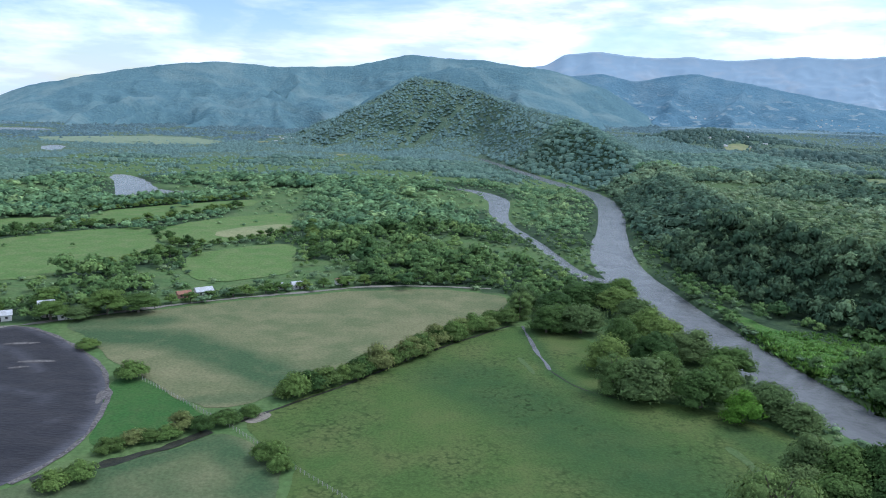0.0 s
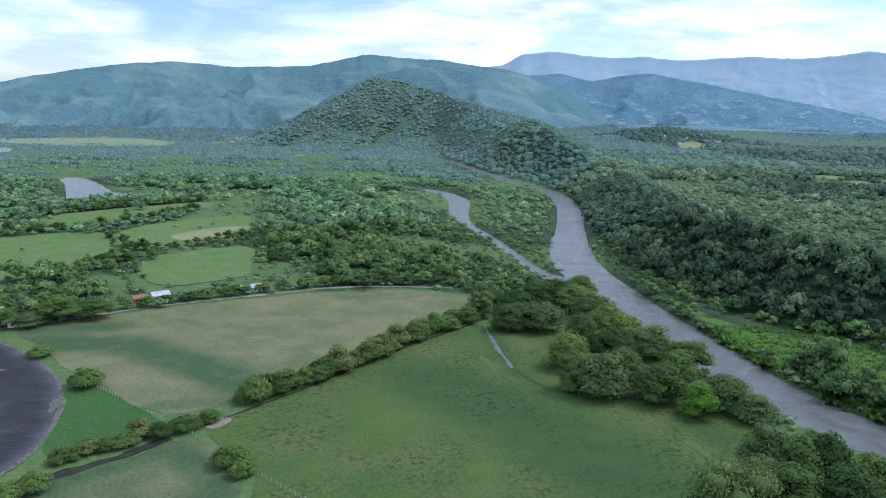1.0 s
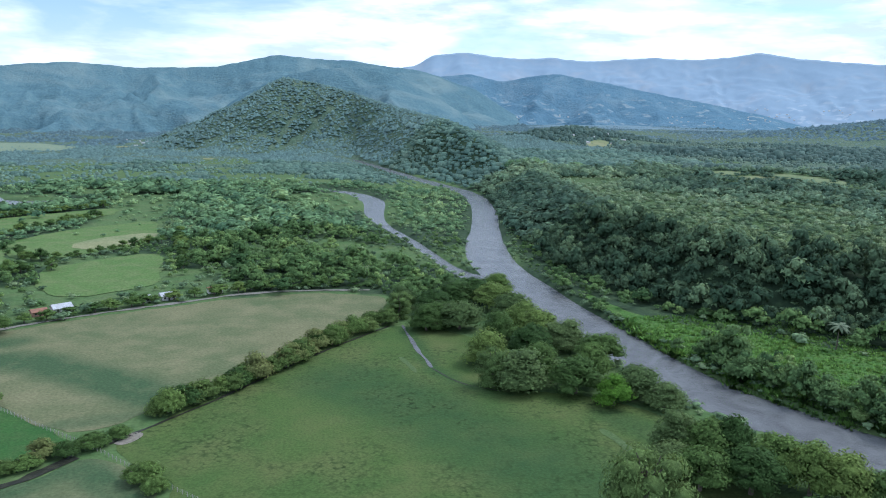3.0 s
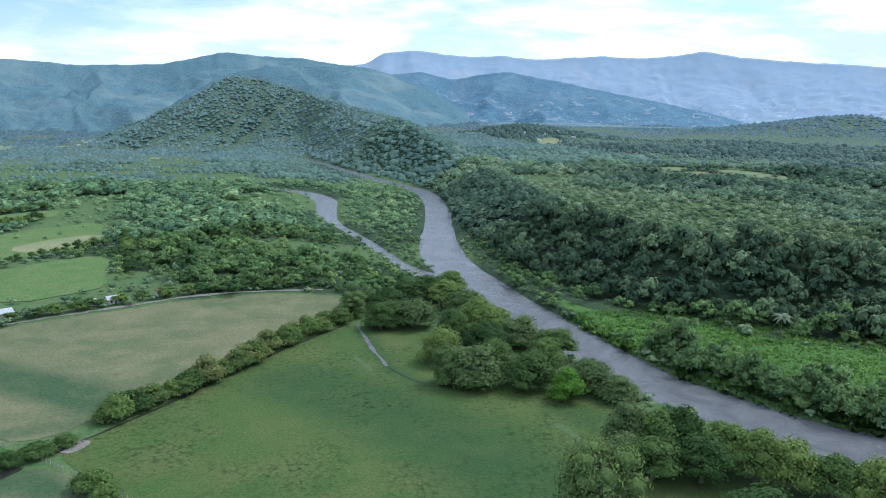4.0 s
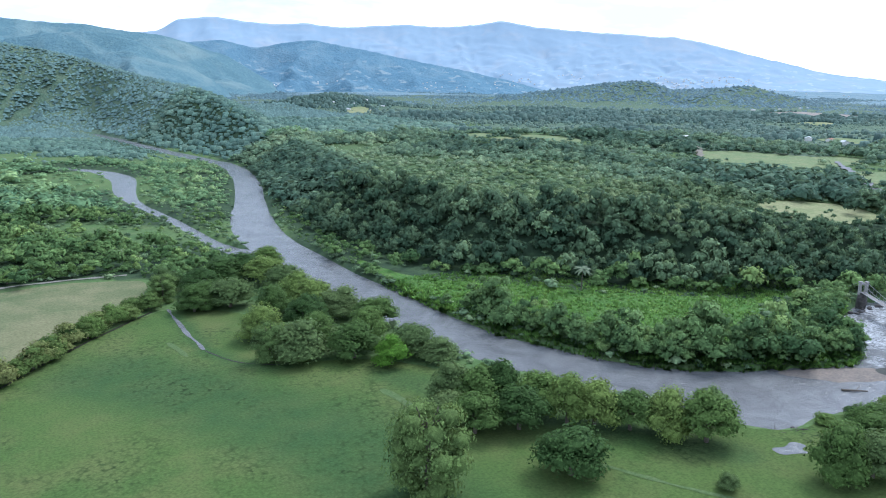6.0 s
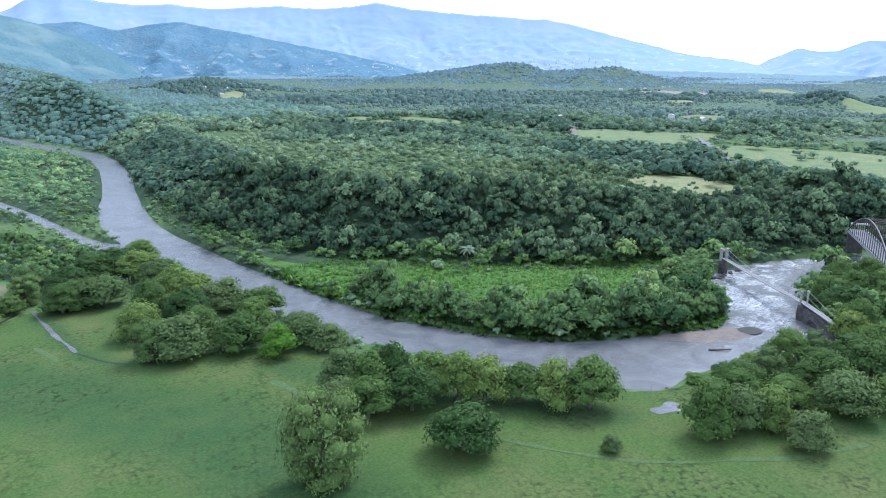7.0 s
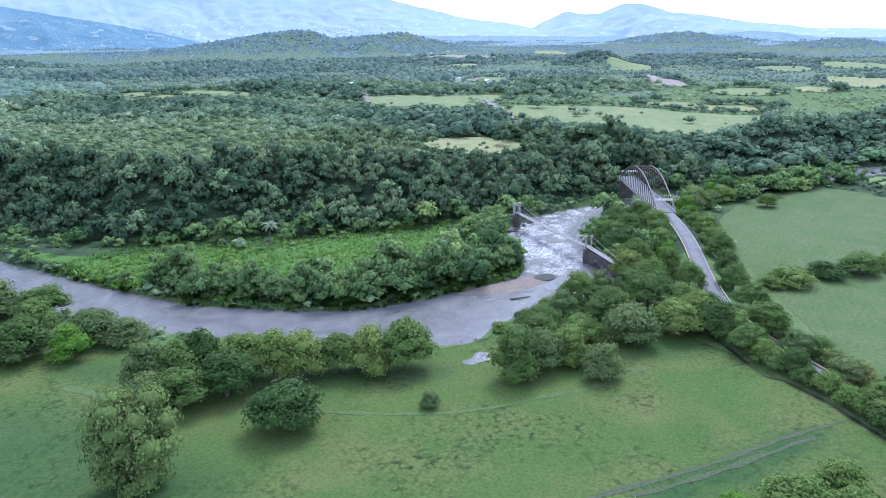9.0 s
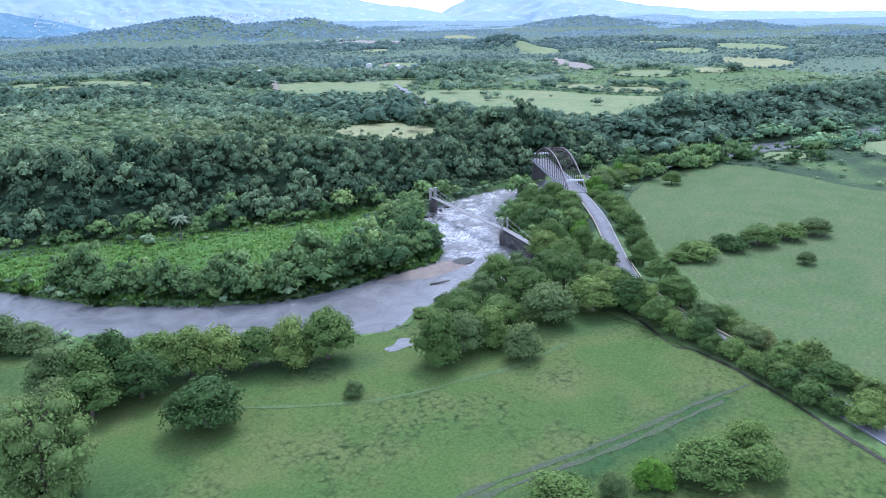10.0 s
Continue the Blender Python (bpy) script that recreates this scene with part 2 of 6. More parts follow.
def ground_material(name, tones, patch=40.0, tuft=1.6, bump=0.25, rough=0.95, stretch=(1, 1, 1), turn=0.0, tussock=0.0, damp=None):
    """Grass or soil: tones are (main, second, worn, tuft) colours; patch and tuft sizes in metres."""
    m, n, l, s = material(name)
    at = placed(n, l, stretch, turn)
    big = noised(n, l, 1.0 / patch, 5, 0.36, 0.66, at, distort=0.6)
    mid = noised(n, l, 3.7 / patch, 5, 0.42, 0.72, at)
    fine = noised(n, l, 1.0 / tuft, 3, 0.3, 0.7, at, 0.6)
    speck = noised(n, l, 0.38 / tuft, 6, 0.56, 0.72, at, 0.7)
    c = mixed(n, l, big, tones[0], tones[1])
    c = mixed(n, l, mid, c, tones[2])
    half = n.new("ShaderNodeMath")
    half.operation, half.inputs[1].default_value = "MULTIPLY", 0.55
    l.new(speck, half.inputs[0])
    c = mixed(n, l, half.outputs[0], c, tones[3])
    vary = n.new("ShaderNodeMapRange")
    vary.inputs["To Min"].default_value, vary.inputs["To Max"].default_value = 0.78, 1.2
    l.new(fine, vary.inputs["Value"])
    bright = n.new("ShaderNodeVectorMath")
    bright.operation = "SCALE"
    l.new(c, bright.inputs[0])
    l.new(vary.outputs["Result"], bright.inputs["Scale"])
    c, relief = bright.outputs[0], fine
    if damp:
        # a second colour, mixed in by the tone attribute with wavy edges
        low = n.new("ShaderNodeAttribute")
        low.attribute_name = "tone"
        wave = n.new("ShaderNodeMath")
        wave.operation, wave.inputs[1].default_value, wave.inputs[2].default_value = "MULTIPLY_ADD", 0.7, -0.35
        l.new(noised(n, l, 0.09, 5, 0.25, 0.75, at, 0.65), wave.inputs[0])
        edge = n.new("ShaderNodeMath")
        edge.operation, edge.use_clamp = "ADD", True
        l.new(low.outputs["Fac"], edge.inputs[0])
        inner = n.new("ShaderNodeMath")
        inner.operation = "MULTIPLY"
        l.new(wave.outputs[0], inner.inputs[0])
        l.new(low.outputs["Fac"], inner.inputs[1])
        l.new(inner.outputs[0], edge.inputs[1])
        tinted = n.new("ShaderNodeVectorMath")
        tinted.operation = "SCALE"
        tinted.inputs[0].default_value = damp
        l.new(vary.outputs["Result"], tinted.inputs["Scale"])
        c = mixed(n, l, edge.outputs[0], c, tinted.outputs[0])
    if tussock:
        # hoof-trodden tussocks, in patches, the colour darker between them
        cells = n.new("ShaderNodeTexVoronoi")
        cells.feature = "F1"
        cells.inputs["Scale"].default_value, cells.inputs["Randomness"].default_value = 1.0 / tussock, 1.0
        l.new(at, cells.inputs["Vector"])
        gap = n.new("ShaderNodeMapRange")
        gap.inputs["From Min"].default_value, gap.inputs["From Max"].default_value = 0.42, 0.72
        l.new(cells.outputs["Distance"], gap.inputs["Value"])
        area = noised(n, l, 0.022, 4, 0.42, 0.62, at, 0.6, 0.5)
        broken = noised(n, l, 0.35, 3, 0.35, 0.65, at)
        both = n.new("ShaderNodeMath")
        both.operation = "MULTIPLY"
        l.new(area, both.inputs[0])
        l.new(broken, both.inputs[1])
        worn = n.new("ShaderNodeMath")
        worn.operation = "MULTIPLY"
        l.new(both.outputs[0], worn.inputs[0])
        l.new(gap.outputs["Result"], worn.inputs[1])
        c = mixed(n, l, worn.outputs[0], c, tuple(0.45 * v for v in tones[3]))
    l.new(c, s.inputs["Base Color"])
    s.inputs["Roughness"].default_value = rough
    s.inputs["Specular IOR Level"].default_value = 0.15
    bumped(n, l, s, relief, bump, tuft * 0.4)
    return m


def foliage_material(name, dark, light, yellow, by_object, play=(0.78, 1.26), clumps=0.9, calm=0.2):
    """Leaves: one tone a tree, a little play from clump to clump, some light through them."""
    m, n, l, s = material(name)
    mean = [(a + b) / 2 for a, b in zip(dark, light)]
    dark, light, yellow = ([v + calm * (w - v) for v, w in zip(tone, mean)] for tone in (dark, light, yellow))
    if by_object:
        tone = n.new("ShaderNodeObjectInfo").outputs["Random"]
    else:
        a = n.new("ShaderNodeAttribute")
        a.attribute_name = "tone"
        tone = a.outputs["Fac"]
    ramp = n.new("ShaderNodeValToRGB")
    e = ramp.color_ramp.elements
    e[0].color, e[1].color = (*dark, 1), (*yellow, 1)
    e.new(0.72).color = (*light, 1)
    l.new(tone, ramp.inputs["Fac"])
    isle = n.new("ShaderNodeNewGeometry").outputs["Random Per Island"]
    vary = n.new("ShaderNodeMapRange")
    vary.inputs["To Min"].default_value, vary.inputs["To Max"].default_value = play
    l.new(isle, vary.inputs["Value"])
    c = n.new("ShaderNodeVectorMath")
    c.operation = "SCALE"
    l.new(ramp.outputs["Color"], c.inputs[0])
    l.new(vary.outputs["Result"], c.inputs["Scale"])
    way = n.new("ShaderNodeAttribute")
    way.attribute_name = "lean"
    way = way.outputs["Vector"]
    if by_object:
        turned = n.new("ShaderNodeVectorTransform")
        turned.vector_type, turned.convert_from, turned.convert_to = "NORMAL", "OBJECT", "WORLD"
        l.new(way, turned.inputs[0])
        way = turned.outputs[0]
    # gaps between small branches: their shade painted into the leaf colour by noise
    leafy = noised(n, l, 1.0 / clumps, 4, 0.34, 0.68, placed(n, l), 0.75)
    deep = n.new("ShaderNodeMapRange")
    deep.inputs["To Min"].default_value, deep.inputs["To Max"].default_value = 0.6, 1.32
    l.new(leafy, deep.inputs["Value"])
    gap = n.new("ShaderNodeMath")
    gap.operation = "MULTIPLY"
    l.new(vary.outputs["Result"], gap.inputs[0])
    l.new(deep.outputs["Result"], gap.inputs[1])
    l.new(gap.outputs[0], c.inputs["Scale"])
    l.new(way, s.inputs["Normal"])
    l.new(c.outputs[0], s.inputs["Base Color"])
    s.inputs["Roughness"].default_value = 0.6
    s.inputs["Specular IOR Level"].default_value = 0.04
    t = n.new("ShaderNodeBsdfTranslucent")
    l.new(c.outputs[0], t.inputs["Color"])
    l.new(way, t.inputs["Normal"])
    mix = n.new("ShaderNodeMixShader")
    mix.inputs["Fac"].default_value = 0.25
    l.new(s.outputs[0], mix.inputs[1])
    l.new(t.outputs[0], mix.inputs[2])
    l.new(mix.outputs[0], n["Material Output"].inputs["Surface"])
    return m


def plain_material(name, a, b, size=1.0, rough=0.7, metal=0.0, bump=0.1, low=0.35, high=0.65):
    m, n, l, s = material(name)
    at = placed(n, l)
    v = noised(n, l, 1.0 / size, 6, low, high, at, 0.65)
    w = noised(n, l, 7.0 / size, 4, 0.3, 0.7, at)
    c = mixed(n, l, v, a, b)
    dim = n.new("ShaderNodeMapRange")
    dim.inputs["To Min"].default_value, dim.inputs["To Max"].default_value = 0.8, 1.15
    l.new(w, dim.inputs["Value"])
    sc = n.new("ShaderNodeVectorMath")
    sc.operation = "SCALE"
    l.new(c, sc.inputs[0])
    l.new(dim.outputs["Result"], sc.inputs["Scale"])
    l.new(sc.outputs[0], s.inputs["Base Color"])
    s.inputs["Roughness"].default_value, s.inputs["Metallic"].default_value = rough, metal
    if bump:
        bumped(n, l, s, w, bump, size * 0.1)
    return m


def water_material(name, colour, foam=0.0, ripple=0.35):
    m, n, l, s = material(name)
    at = placed(n, l, (1, 1, 1))
    small = noised(n, l, 0.42, 7, 0.28, 0.72, at, 0.72, 0.6)
    large = noised(n, l, 0.06, 5, 0.35, 0.65, at, 0.6, 1.2)
    c = mixed(n, l, large, colour, tuple(0.7 * v for v in colour))
    s.inputs["Roughness"].default_value = 0.16
    if foam:
        flow = placed(n, l, (0.5, 1.3, 1), -24)
        streak = noised(n, l, 0.42, 12, 0.55 - 0.2 * foam, 0.68 - 0.2 * foam, flow, 0.85, 1.6)
        fade = n.new("ShaderNodeAttribute")
        fade.attribute_name = "tone"
        patch = noised(n, l, 0.055, 5, 0.4, 0.62, at, 0.65, 1.0)
        some = n.new("ShaderNodeMath")
        some.operation = "MULTIPLY"
        l.new(streak, some.inputs[0])
        l.new(patch, some.inputs[1])
        less = n.new("ShaderNodeMath")
        less.operation = "MULTIPLY"
        l.new(some.outputs[0], less.inputs[0])
        l.new(fade.outputs["Fac"], less.inputs[1])
        streak = less.outputs[0]
        c = mixed(n, l, streak, c, (0.82, 0.84, 0.86))
        r = n.new("ShaderNodeMapRange")
        r.inputs["To Min"].default_value, r.inputs["To Max"].default_value = 0.2, 0.8
        l.new(streak, r.inputs["Value"])
        l.new(r.outputs["Result"], s.inputs["Roughness"])
    l.new(c, s.inputs["Base Color"])
    s.inputs["IOR"].default_value = 1.33
    bumped(n, l, s, small, ripple, 0.7)
    return m


# bluer copies of scrub_ground for far land: haze painted into the colour
M_FARGROUND = ground_material("hazed_scrub", [(0.092, 0.145, 0.092), (0.112, 0.165, 0.1), (0.142, 0.182, 0.112), (0.072, 0.12, 0.082)], 70, 5, 0.6)
M_HORIZON = ground_material("hazed_plain", [(0.142, 0.228, 0.271), (0.172, 0.258, 0.288), (0.249, 0.31, 0.318), (0.112, 0.194, 0.245)], 150, 11)
# second colour here: undergrowth, with tree and cloud shade painted in
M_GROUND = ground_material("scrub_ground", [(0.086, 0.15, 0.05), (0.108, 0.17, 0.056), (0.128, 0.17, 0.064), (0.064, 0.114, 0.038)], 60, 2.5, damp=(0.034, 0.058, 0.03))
M_PASTURE = ground_material("green_pasture", [(0.068, 0.118, 0.03), (0.09, 0.134, 0.034), (0.118, 0.14, 0.046), (0.05, 0.094, 0.024)], 85, 0.9, 0.25, tussock=1.7, damp=(0.042, 0.088, 0.028))
M_WORN = ground_material("worn_grass", [(0.092, 0.14, 0.05), (0.112, 0.15, 0.062), (0.08, 0.13, 0.042), (0.074, 0.122, 0.04)], 6, 0.8, 0.1)
M_TAN = ground_material("dry_pasture", [(0.177, 0.176, 0.0874), (0.114, 0.142, 0.0627), (0.213, 0.202, 0.105), (0.112, 0.132, 0.056)], 60, 1.2, damp=(0.062, 0.105, 0.045))
M_LUSH = ground_material("lush_grass", [(0.0747, 0.167, 0.0345), (0.103, 0.201, 0.0414), (0.115, 0.178, 0.0517), (0.0517, 0.121, 0.0253)], 16, 1.2, 0.8)
M_WEDGE = ground_material("deep_green_grass", [(0.045, 0.115, 0.028), (0.055, 0.125, 0.03), (0.065, 0.12, 0.035), (0.035, 0.09, 0.022)], 20, 1.0, 0.3)
M_FIELD = ground_material("mown_field", [(0.094, 0.14, 0.05), (0.08, 0.128, 0.043), (0.118, 0.146, 0.06), (0.074, 0.116, 0.04)], 60, 1.6)
M_FARM = ground_material("farm_grass", [(0.125, 0.195, 0.056), (0.10, 0.175, 0.046), (0.16, 0.2, 0.075), (0.09, 0.155, 0.042)], 45, 1.6)
M_PALE = ground_material("pale_pasture", [(0.185, 0.232, 0.105), (0.15, 0.205, 0.09), (0.235, 0.25, 0.12), (0.138, 0.188, 0.085)], 60, 2.0)
# paler and bluer than pale_pasture: haze put into the colour
M_FARFIELD = ground_material("hazed_pasture", [(0.22, 0.275, 0.175), (0.18, 0.24, 0.15), (0.26, 0.29, 0.19), (0.17, 0.225, 0.145)], 60, 3.0)
M_DRYFIELD = ground_material("yellowed_field", [(0.25, 0.258, 0.122), (0.19, 0.228, 0.1), (0.3, 0.29, 0.15), (0.172, 0.206, 0.088)], 70, 2.0)
M_STUBBLE = ground_material("pale_stubble", [(0.281, 0.242, 0.211), (0.234, 0.211, 0.172), (0.328, 0.281, 0.242), (0.203, 0.195, 0.148)], 50, 3.0)
M_MUD = ground_material("wet_ploughed_soil", [(0.0232, 0.0219, 0.0258), (0.0318, 0.0292, 0.0335), (0.043, 0.0387, 0.0404), (0.0189, 0.0181, 0.0206)], 26, 1.0, 0.4, 0.6, (0.4, 1.4, 1), 28, damp=(0.13, 0.125, 0.14))
M_EARTH = ground_material("bare_earth", [(0.30, 0.26, 0.21), (0.24, 0.21, 0.17), (0.20, 0.19, 0.14), (0.27, 0.24, 0.2)], 12, 0.8, 0.15)
M_PALEMUD = ground_material("pale_dried_mud", [(0.15, 0.135, 0.125), (0.07, 0.062, 0.06), (0.22, 0.2, 0.19), (0.05, 0.045, 0.045)], 3, 0.6, 0.2)
M_SAND = ground_material("river_sand", [(0.26, 0.215, 0.175), (0.22, 0.185, 0.155), (0.18, 0.155, 0.135), (0.28, 0.24, 0.2)], 12, 0.8, 0.15)
M_TROD = ground_material("trodden_mud", [(0.062, 0.102, 0.036), (0.074, 0.09, 0.05), (0.088, 0.092, 0.066), (0.048, 0.076, 0.03)], 6, 0.9, 0.4, 0.8)
M_LANE = ground_material("pale_lane", [(0.24, 0.22, 0.19), (0.2, 0.19, 0.15), (0.28, 0.26, 0.22), (0.15, 0.15, 0.11)], 6, 0.8, 0.1)
M_DITCH = ground_material("wet_ditch", [(0.022, 0.024, 0.018), (0.035, 0.035, 0.025), (0.05, 0.05, 0.03), (0.03, 0.04, 0.018)], 8, 0.8, 0.2, 0.5)
M_LEAF = foliage_material("tree_leaves", (0.0739, 0.131, 0.0379), (0.142, 0.221, 0.0568), (0.175, 0.247, 0.0631), True, calm=-0.25)
M_LEAF_LIGHT = foliage_material("light_leaves", (0.101, 0.213, 0.0293), (0.135, 0.27, 0.0338), (0.158, 0.281, 0.0394), True)
M_LEAF_GREY = foliage_material("grey_leaves", (0.0928, 0.147, 0.0488), (0.147, 0.21, 0.0732), (0.185, 0.243, 0.0874), True)
M_LEAF_TALL = foliage_material("feathery_leaves", (0.13, 0.205, 0.065), (0.17, 0.25, 0.075), (0.2, 0.275, 0.0848), True)
M_HEDGE = foliage_material("hedge_leaves", (0.0973, 0.157, 0.0419), (0.164, 0.224, 0.0627), (0.233, 0.247, 0.0867), True)
# a little bluer than valley_leaves: some haze put into the colour
M_WOOD = foliage_material("wood_leaves", (0.053, 0.1, 0.057), (0.255, 0.36, 0.175), (0.38, 0.47, 0.22), False, clumps=1.3)
M_VALLEY = foliage_material("valley_leaves", (0.0718, 0.141, 0.0526), (0.221, 0.34, 0.11), (0.335, 0.461, 0.144), False, clumps=1.3)
# paler, bluer copy of valley_leaves: haze painted into the colour
M_MIDVALLEY = foliage_material("hazed_valley_far_leaves", (0.0863, 0.178, 0.101), (0.287, 0.437, 0.19), (0.437, 0.575, 0.23), False, clumps=2.0, calm=0.3)
M_GROVE = foliage_material("grove_leaves", (0.0729, 0.139, 0.0557), (0.218, 0.332, 0.113), (0.312, 0.431, 0.139), False, clumps=1.0)
M_REED = foliage_material("reed_leaves", (0.13, 0.276, 0.0585), (0.3, 0.545, 0.111), (0.406, 0.617, 0.146), False, clumps=0.8, calm=0.35)
# these five turn bluer and flatter with distance: haze painted in
M_MIDWOOD = foliage_material("hazed_hillside_leaves", (0.088, 0.152, 0.1), (0.265, 0.375, 0.21), (0.37, 0.46, 0.245), False, clumps=2.0, calm=0.1)
M_FARWOOD = foliage_material("hazed_distant_leaves", (0.0803, 0.136, 0.118), (0.181, 0.257, 0.195), (0.257, 0.327, 0.223), False, clumps=2.6, calm=0.45)
M_FARVALLEY = foliage_material("hazed_valley_leaves", (0.1, 0.175, 0.145), (0.2, 0.3, 0.215), (0.28, 0.37, 0.25), False, clumps=2.6, calm=0.5)
M_RIDGE = foliage_material("hazed_ridge_leaves", (0.128, 0.208, 0.195), (0.195, 0.29, 0.25), (0.262, 0.352, 0.285), False, clumps=2.8, calm=0.75)
M_FARTHEST = foliage_material("hazed_farthest_leaves", (0.106, 0.176, 0.198), (0.166, 0.244, 0.254), (0.233, 0.296, 0.282), False, clumps=4.0, calm=0.6)
M_FROND = plain_material("palm_fronds", (0.075, 0.115, 0.05), (0.13, 0.17, 0.08), 0.8, 0.7, 0, 0.1)
M_BARK = plain_material("bark", (0.10, 0.08, 0.06), (0.17, 0.14, 0.11), 0.6, 0.9, 0, 0.4)
M_DRIFT = plain_material("wet_driftwood", (0.045, 0.038, 0.032), (0.13, 0.115, 0.1), 0.8, 0.85, 0, 0.3)
M_RIVER = water_material("river_water", (0.19, 0.19, 0.188), ripple=0.3)
M_RAPID = water_material("broken_water", (0.19, 0.19, 0.188), 0.5, 0.5)
M_ASPHALT = plain_material("asphalt", (0.155, 0.155, 0.162), (0.21, 0.205, 0.205), 5.0, 0.85, 0, 0.1)
M_PAINT = plain_material("road_paint", (0.62, 0.62, 0.58), (0.5, 0.5, 0.46), 1.0, 0.7, 0, 0)
M_RAIL = plain_material("rail_paint", (0.55, 0.46, 0.30), (0.42, 0.36, 0.26), 2.0, 0.6, 0, 0)
M_CONCRETE = plain_material("weathered_concrete", (0.40, 0.38, 0.35), (0.28, 0.26, 0.24), 2.0, 0.9, 0, 0.2)
M_STEEL = plain_material("rusted_steel", (0.042, 0.031, 0.029), (0.07, 0.048, 0.04), 1.5, 0.7, 0.2, 0.1)
M_PORTAL = plain_material("white_painted_steel", (0.72, 0.72, 0.72), (0.55, 0.54, 0.53), 1.5, 0.6, 0.0, 0.05)
M_STEEL_PALE = plain_material("grey_painted_steel", (0.42, 0.42, 0.43), (0.30, 0.29, 0.29), 1.5, 0.55, 0.1, 0.1)
M_STEEL_LIT = plain_material("lit_grey_steel", (0.19, 0.17, 0.165), (0.12, 0.1, 0.095), 1.5, 0.6, 0.1, 0.1)
M_TIMBER = plain_material("grey_planks", (0.30, 0.27, 0.24), (0.20, 0.18, 0.16), 1.2, 0.85, 0, 0.2)
M_ROCK = plain_material("dark_rock", (0.055, 0.05, 0.046), (0.13, 0.115, 0.105), 1.5, 0.9, 0, 0.5)
M_WALL = plain_material("limewash", (0.75, 0.73, 0.68), (0.62, 0.58, 0.52), 2.0, 0.9, 0, 0.1)
M_BRICK = plain_material("brick_wall", (0.42, 0.22, 0.15), (0.35, 0.2, 0.14), 1.0, 0.9, 0, 0.2)
M_TIN = plain_material("zinc_roof", (0.6, 0.61, 0.62), (0.42, 0.41, 0.4), 2.5, 0.5, 0.0, 0.1)
M_TILE = plain_material("clay_tile_roof", (0.36, 0.17, 0.10), (0.25, 0.14, 0.10), 1.5, 0.9, 0, 0.3)
M_DARK = plain_material("dark_opening", (0.03, 0.03, 0.03), (0.05, 0.045, 0.04), 1.0, 0.6, 0, 0)
M_WIRE = plain_material("galvanised_wire", (0.45, 0.45, 0.45), (0.35, 0.34, 0.33), 1.0, 0.5, 0.6, 0)
M_POST = plain_material("pale_fence_wood", (0.50, 0.46, 0.40), (0.36, 0.33, 0.29), 0.5, 0.9, 0, 0.2)


def mountain_material(name, wooded, bare, shade, size, grit, farms=None):
    """Wooded slopes: tree tops, lighter glades and, on the lower slopes, small fields."""
    m, n, l, s = material(name)
    at = placed(n, l, (1, 1, 1.3))
    big = noised(n, l, 1.0 / size, 6, 0.48, 0.78, at, 0.6, 0.7)
    trees = noised(n, l, 1.0 / grit, 4, 0.32, 0.68, at, 0.65)
    mid = noised(n, l, 0.22 / grit, 3, 0.35, 0.65, at, 0.6)
    c = mixed(n, l, trees, shade, wooded)
    c = mixed(n, l, mid, c, mixed(n, l, 0.6, c, shade))
    c = mixed(n, l, big, c, bare)
    if farms:
        z = n.new("ShaderNodeSeparateXYZ")
        l.new(n.new("ShaderNodeNewGeometry").outputs["Position"], z.inputs[0])
        low = n.new("ShaderNodeMapRange")
        low.inputs["From Min"].default_value, low.inputs["From Max"].default_value = 120, 260
        low.inputs["To Min"].default_value, low.inputs["To Max"].default_value = 1.0, 0.12
        l.new(z.outputs["Z"], low.inputs["Value"])
        plots = noised(n, l, 0.017, 3, 0.6, 0.66, placed(n, l, (1, 1, 3.0)), 0.5, 0.2)
        both = n.new("ShaderNodeMath")
        both.operation = "MULTIPLY"
        l.new(plots, both.inputs[0])
        l.new(low.outputs["Result"], both.inputs[1])
        c = mixed(n, l, both.outputs[0], c, farms)
    l.new(c, s.inputs["Base Color"])
    s.inputs["Roughness"].default_value = 1.0
    s.inputs["Specular IOR Level"].default_value = 0.0
    if grit < 20:
        bumped(n, l, s, trees, 0.6, 0.5 * grit)
    return m


# paler and bluer range by range: aerial haze painted into the colours
M_RANGE_NEAR = mountain_material("hazed_range", (0.185, 0.285, 0.295), (0.28, 0.355, 0.335), (0.12, 0.208, 0.24), 300, 11)
M_RANGE_MID = mountain_material("hazed_wooded_hills", (0.18, 0.285, 0.345), (0.225, 0.32, 0.365), (0.13, 0.23, 0.3), 160, 14, (0.29, 0.36, 0.385))
M_RANGE_FAR = mountain_material("hazed_far_range", (0.325, 0.415, 0.495), (0.385, 0.43, 0.475), (0.31, 0.4, 0.485), 170, 34, (0.42, 0.49, 0.545))


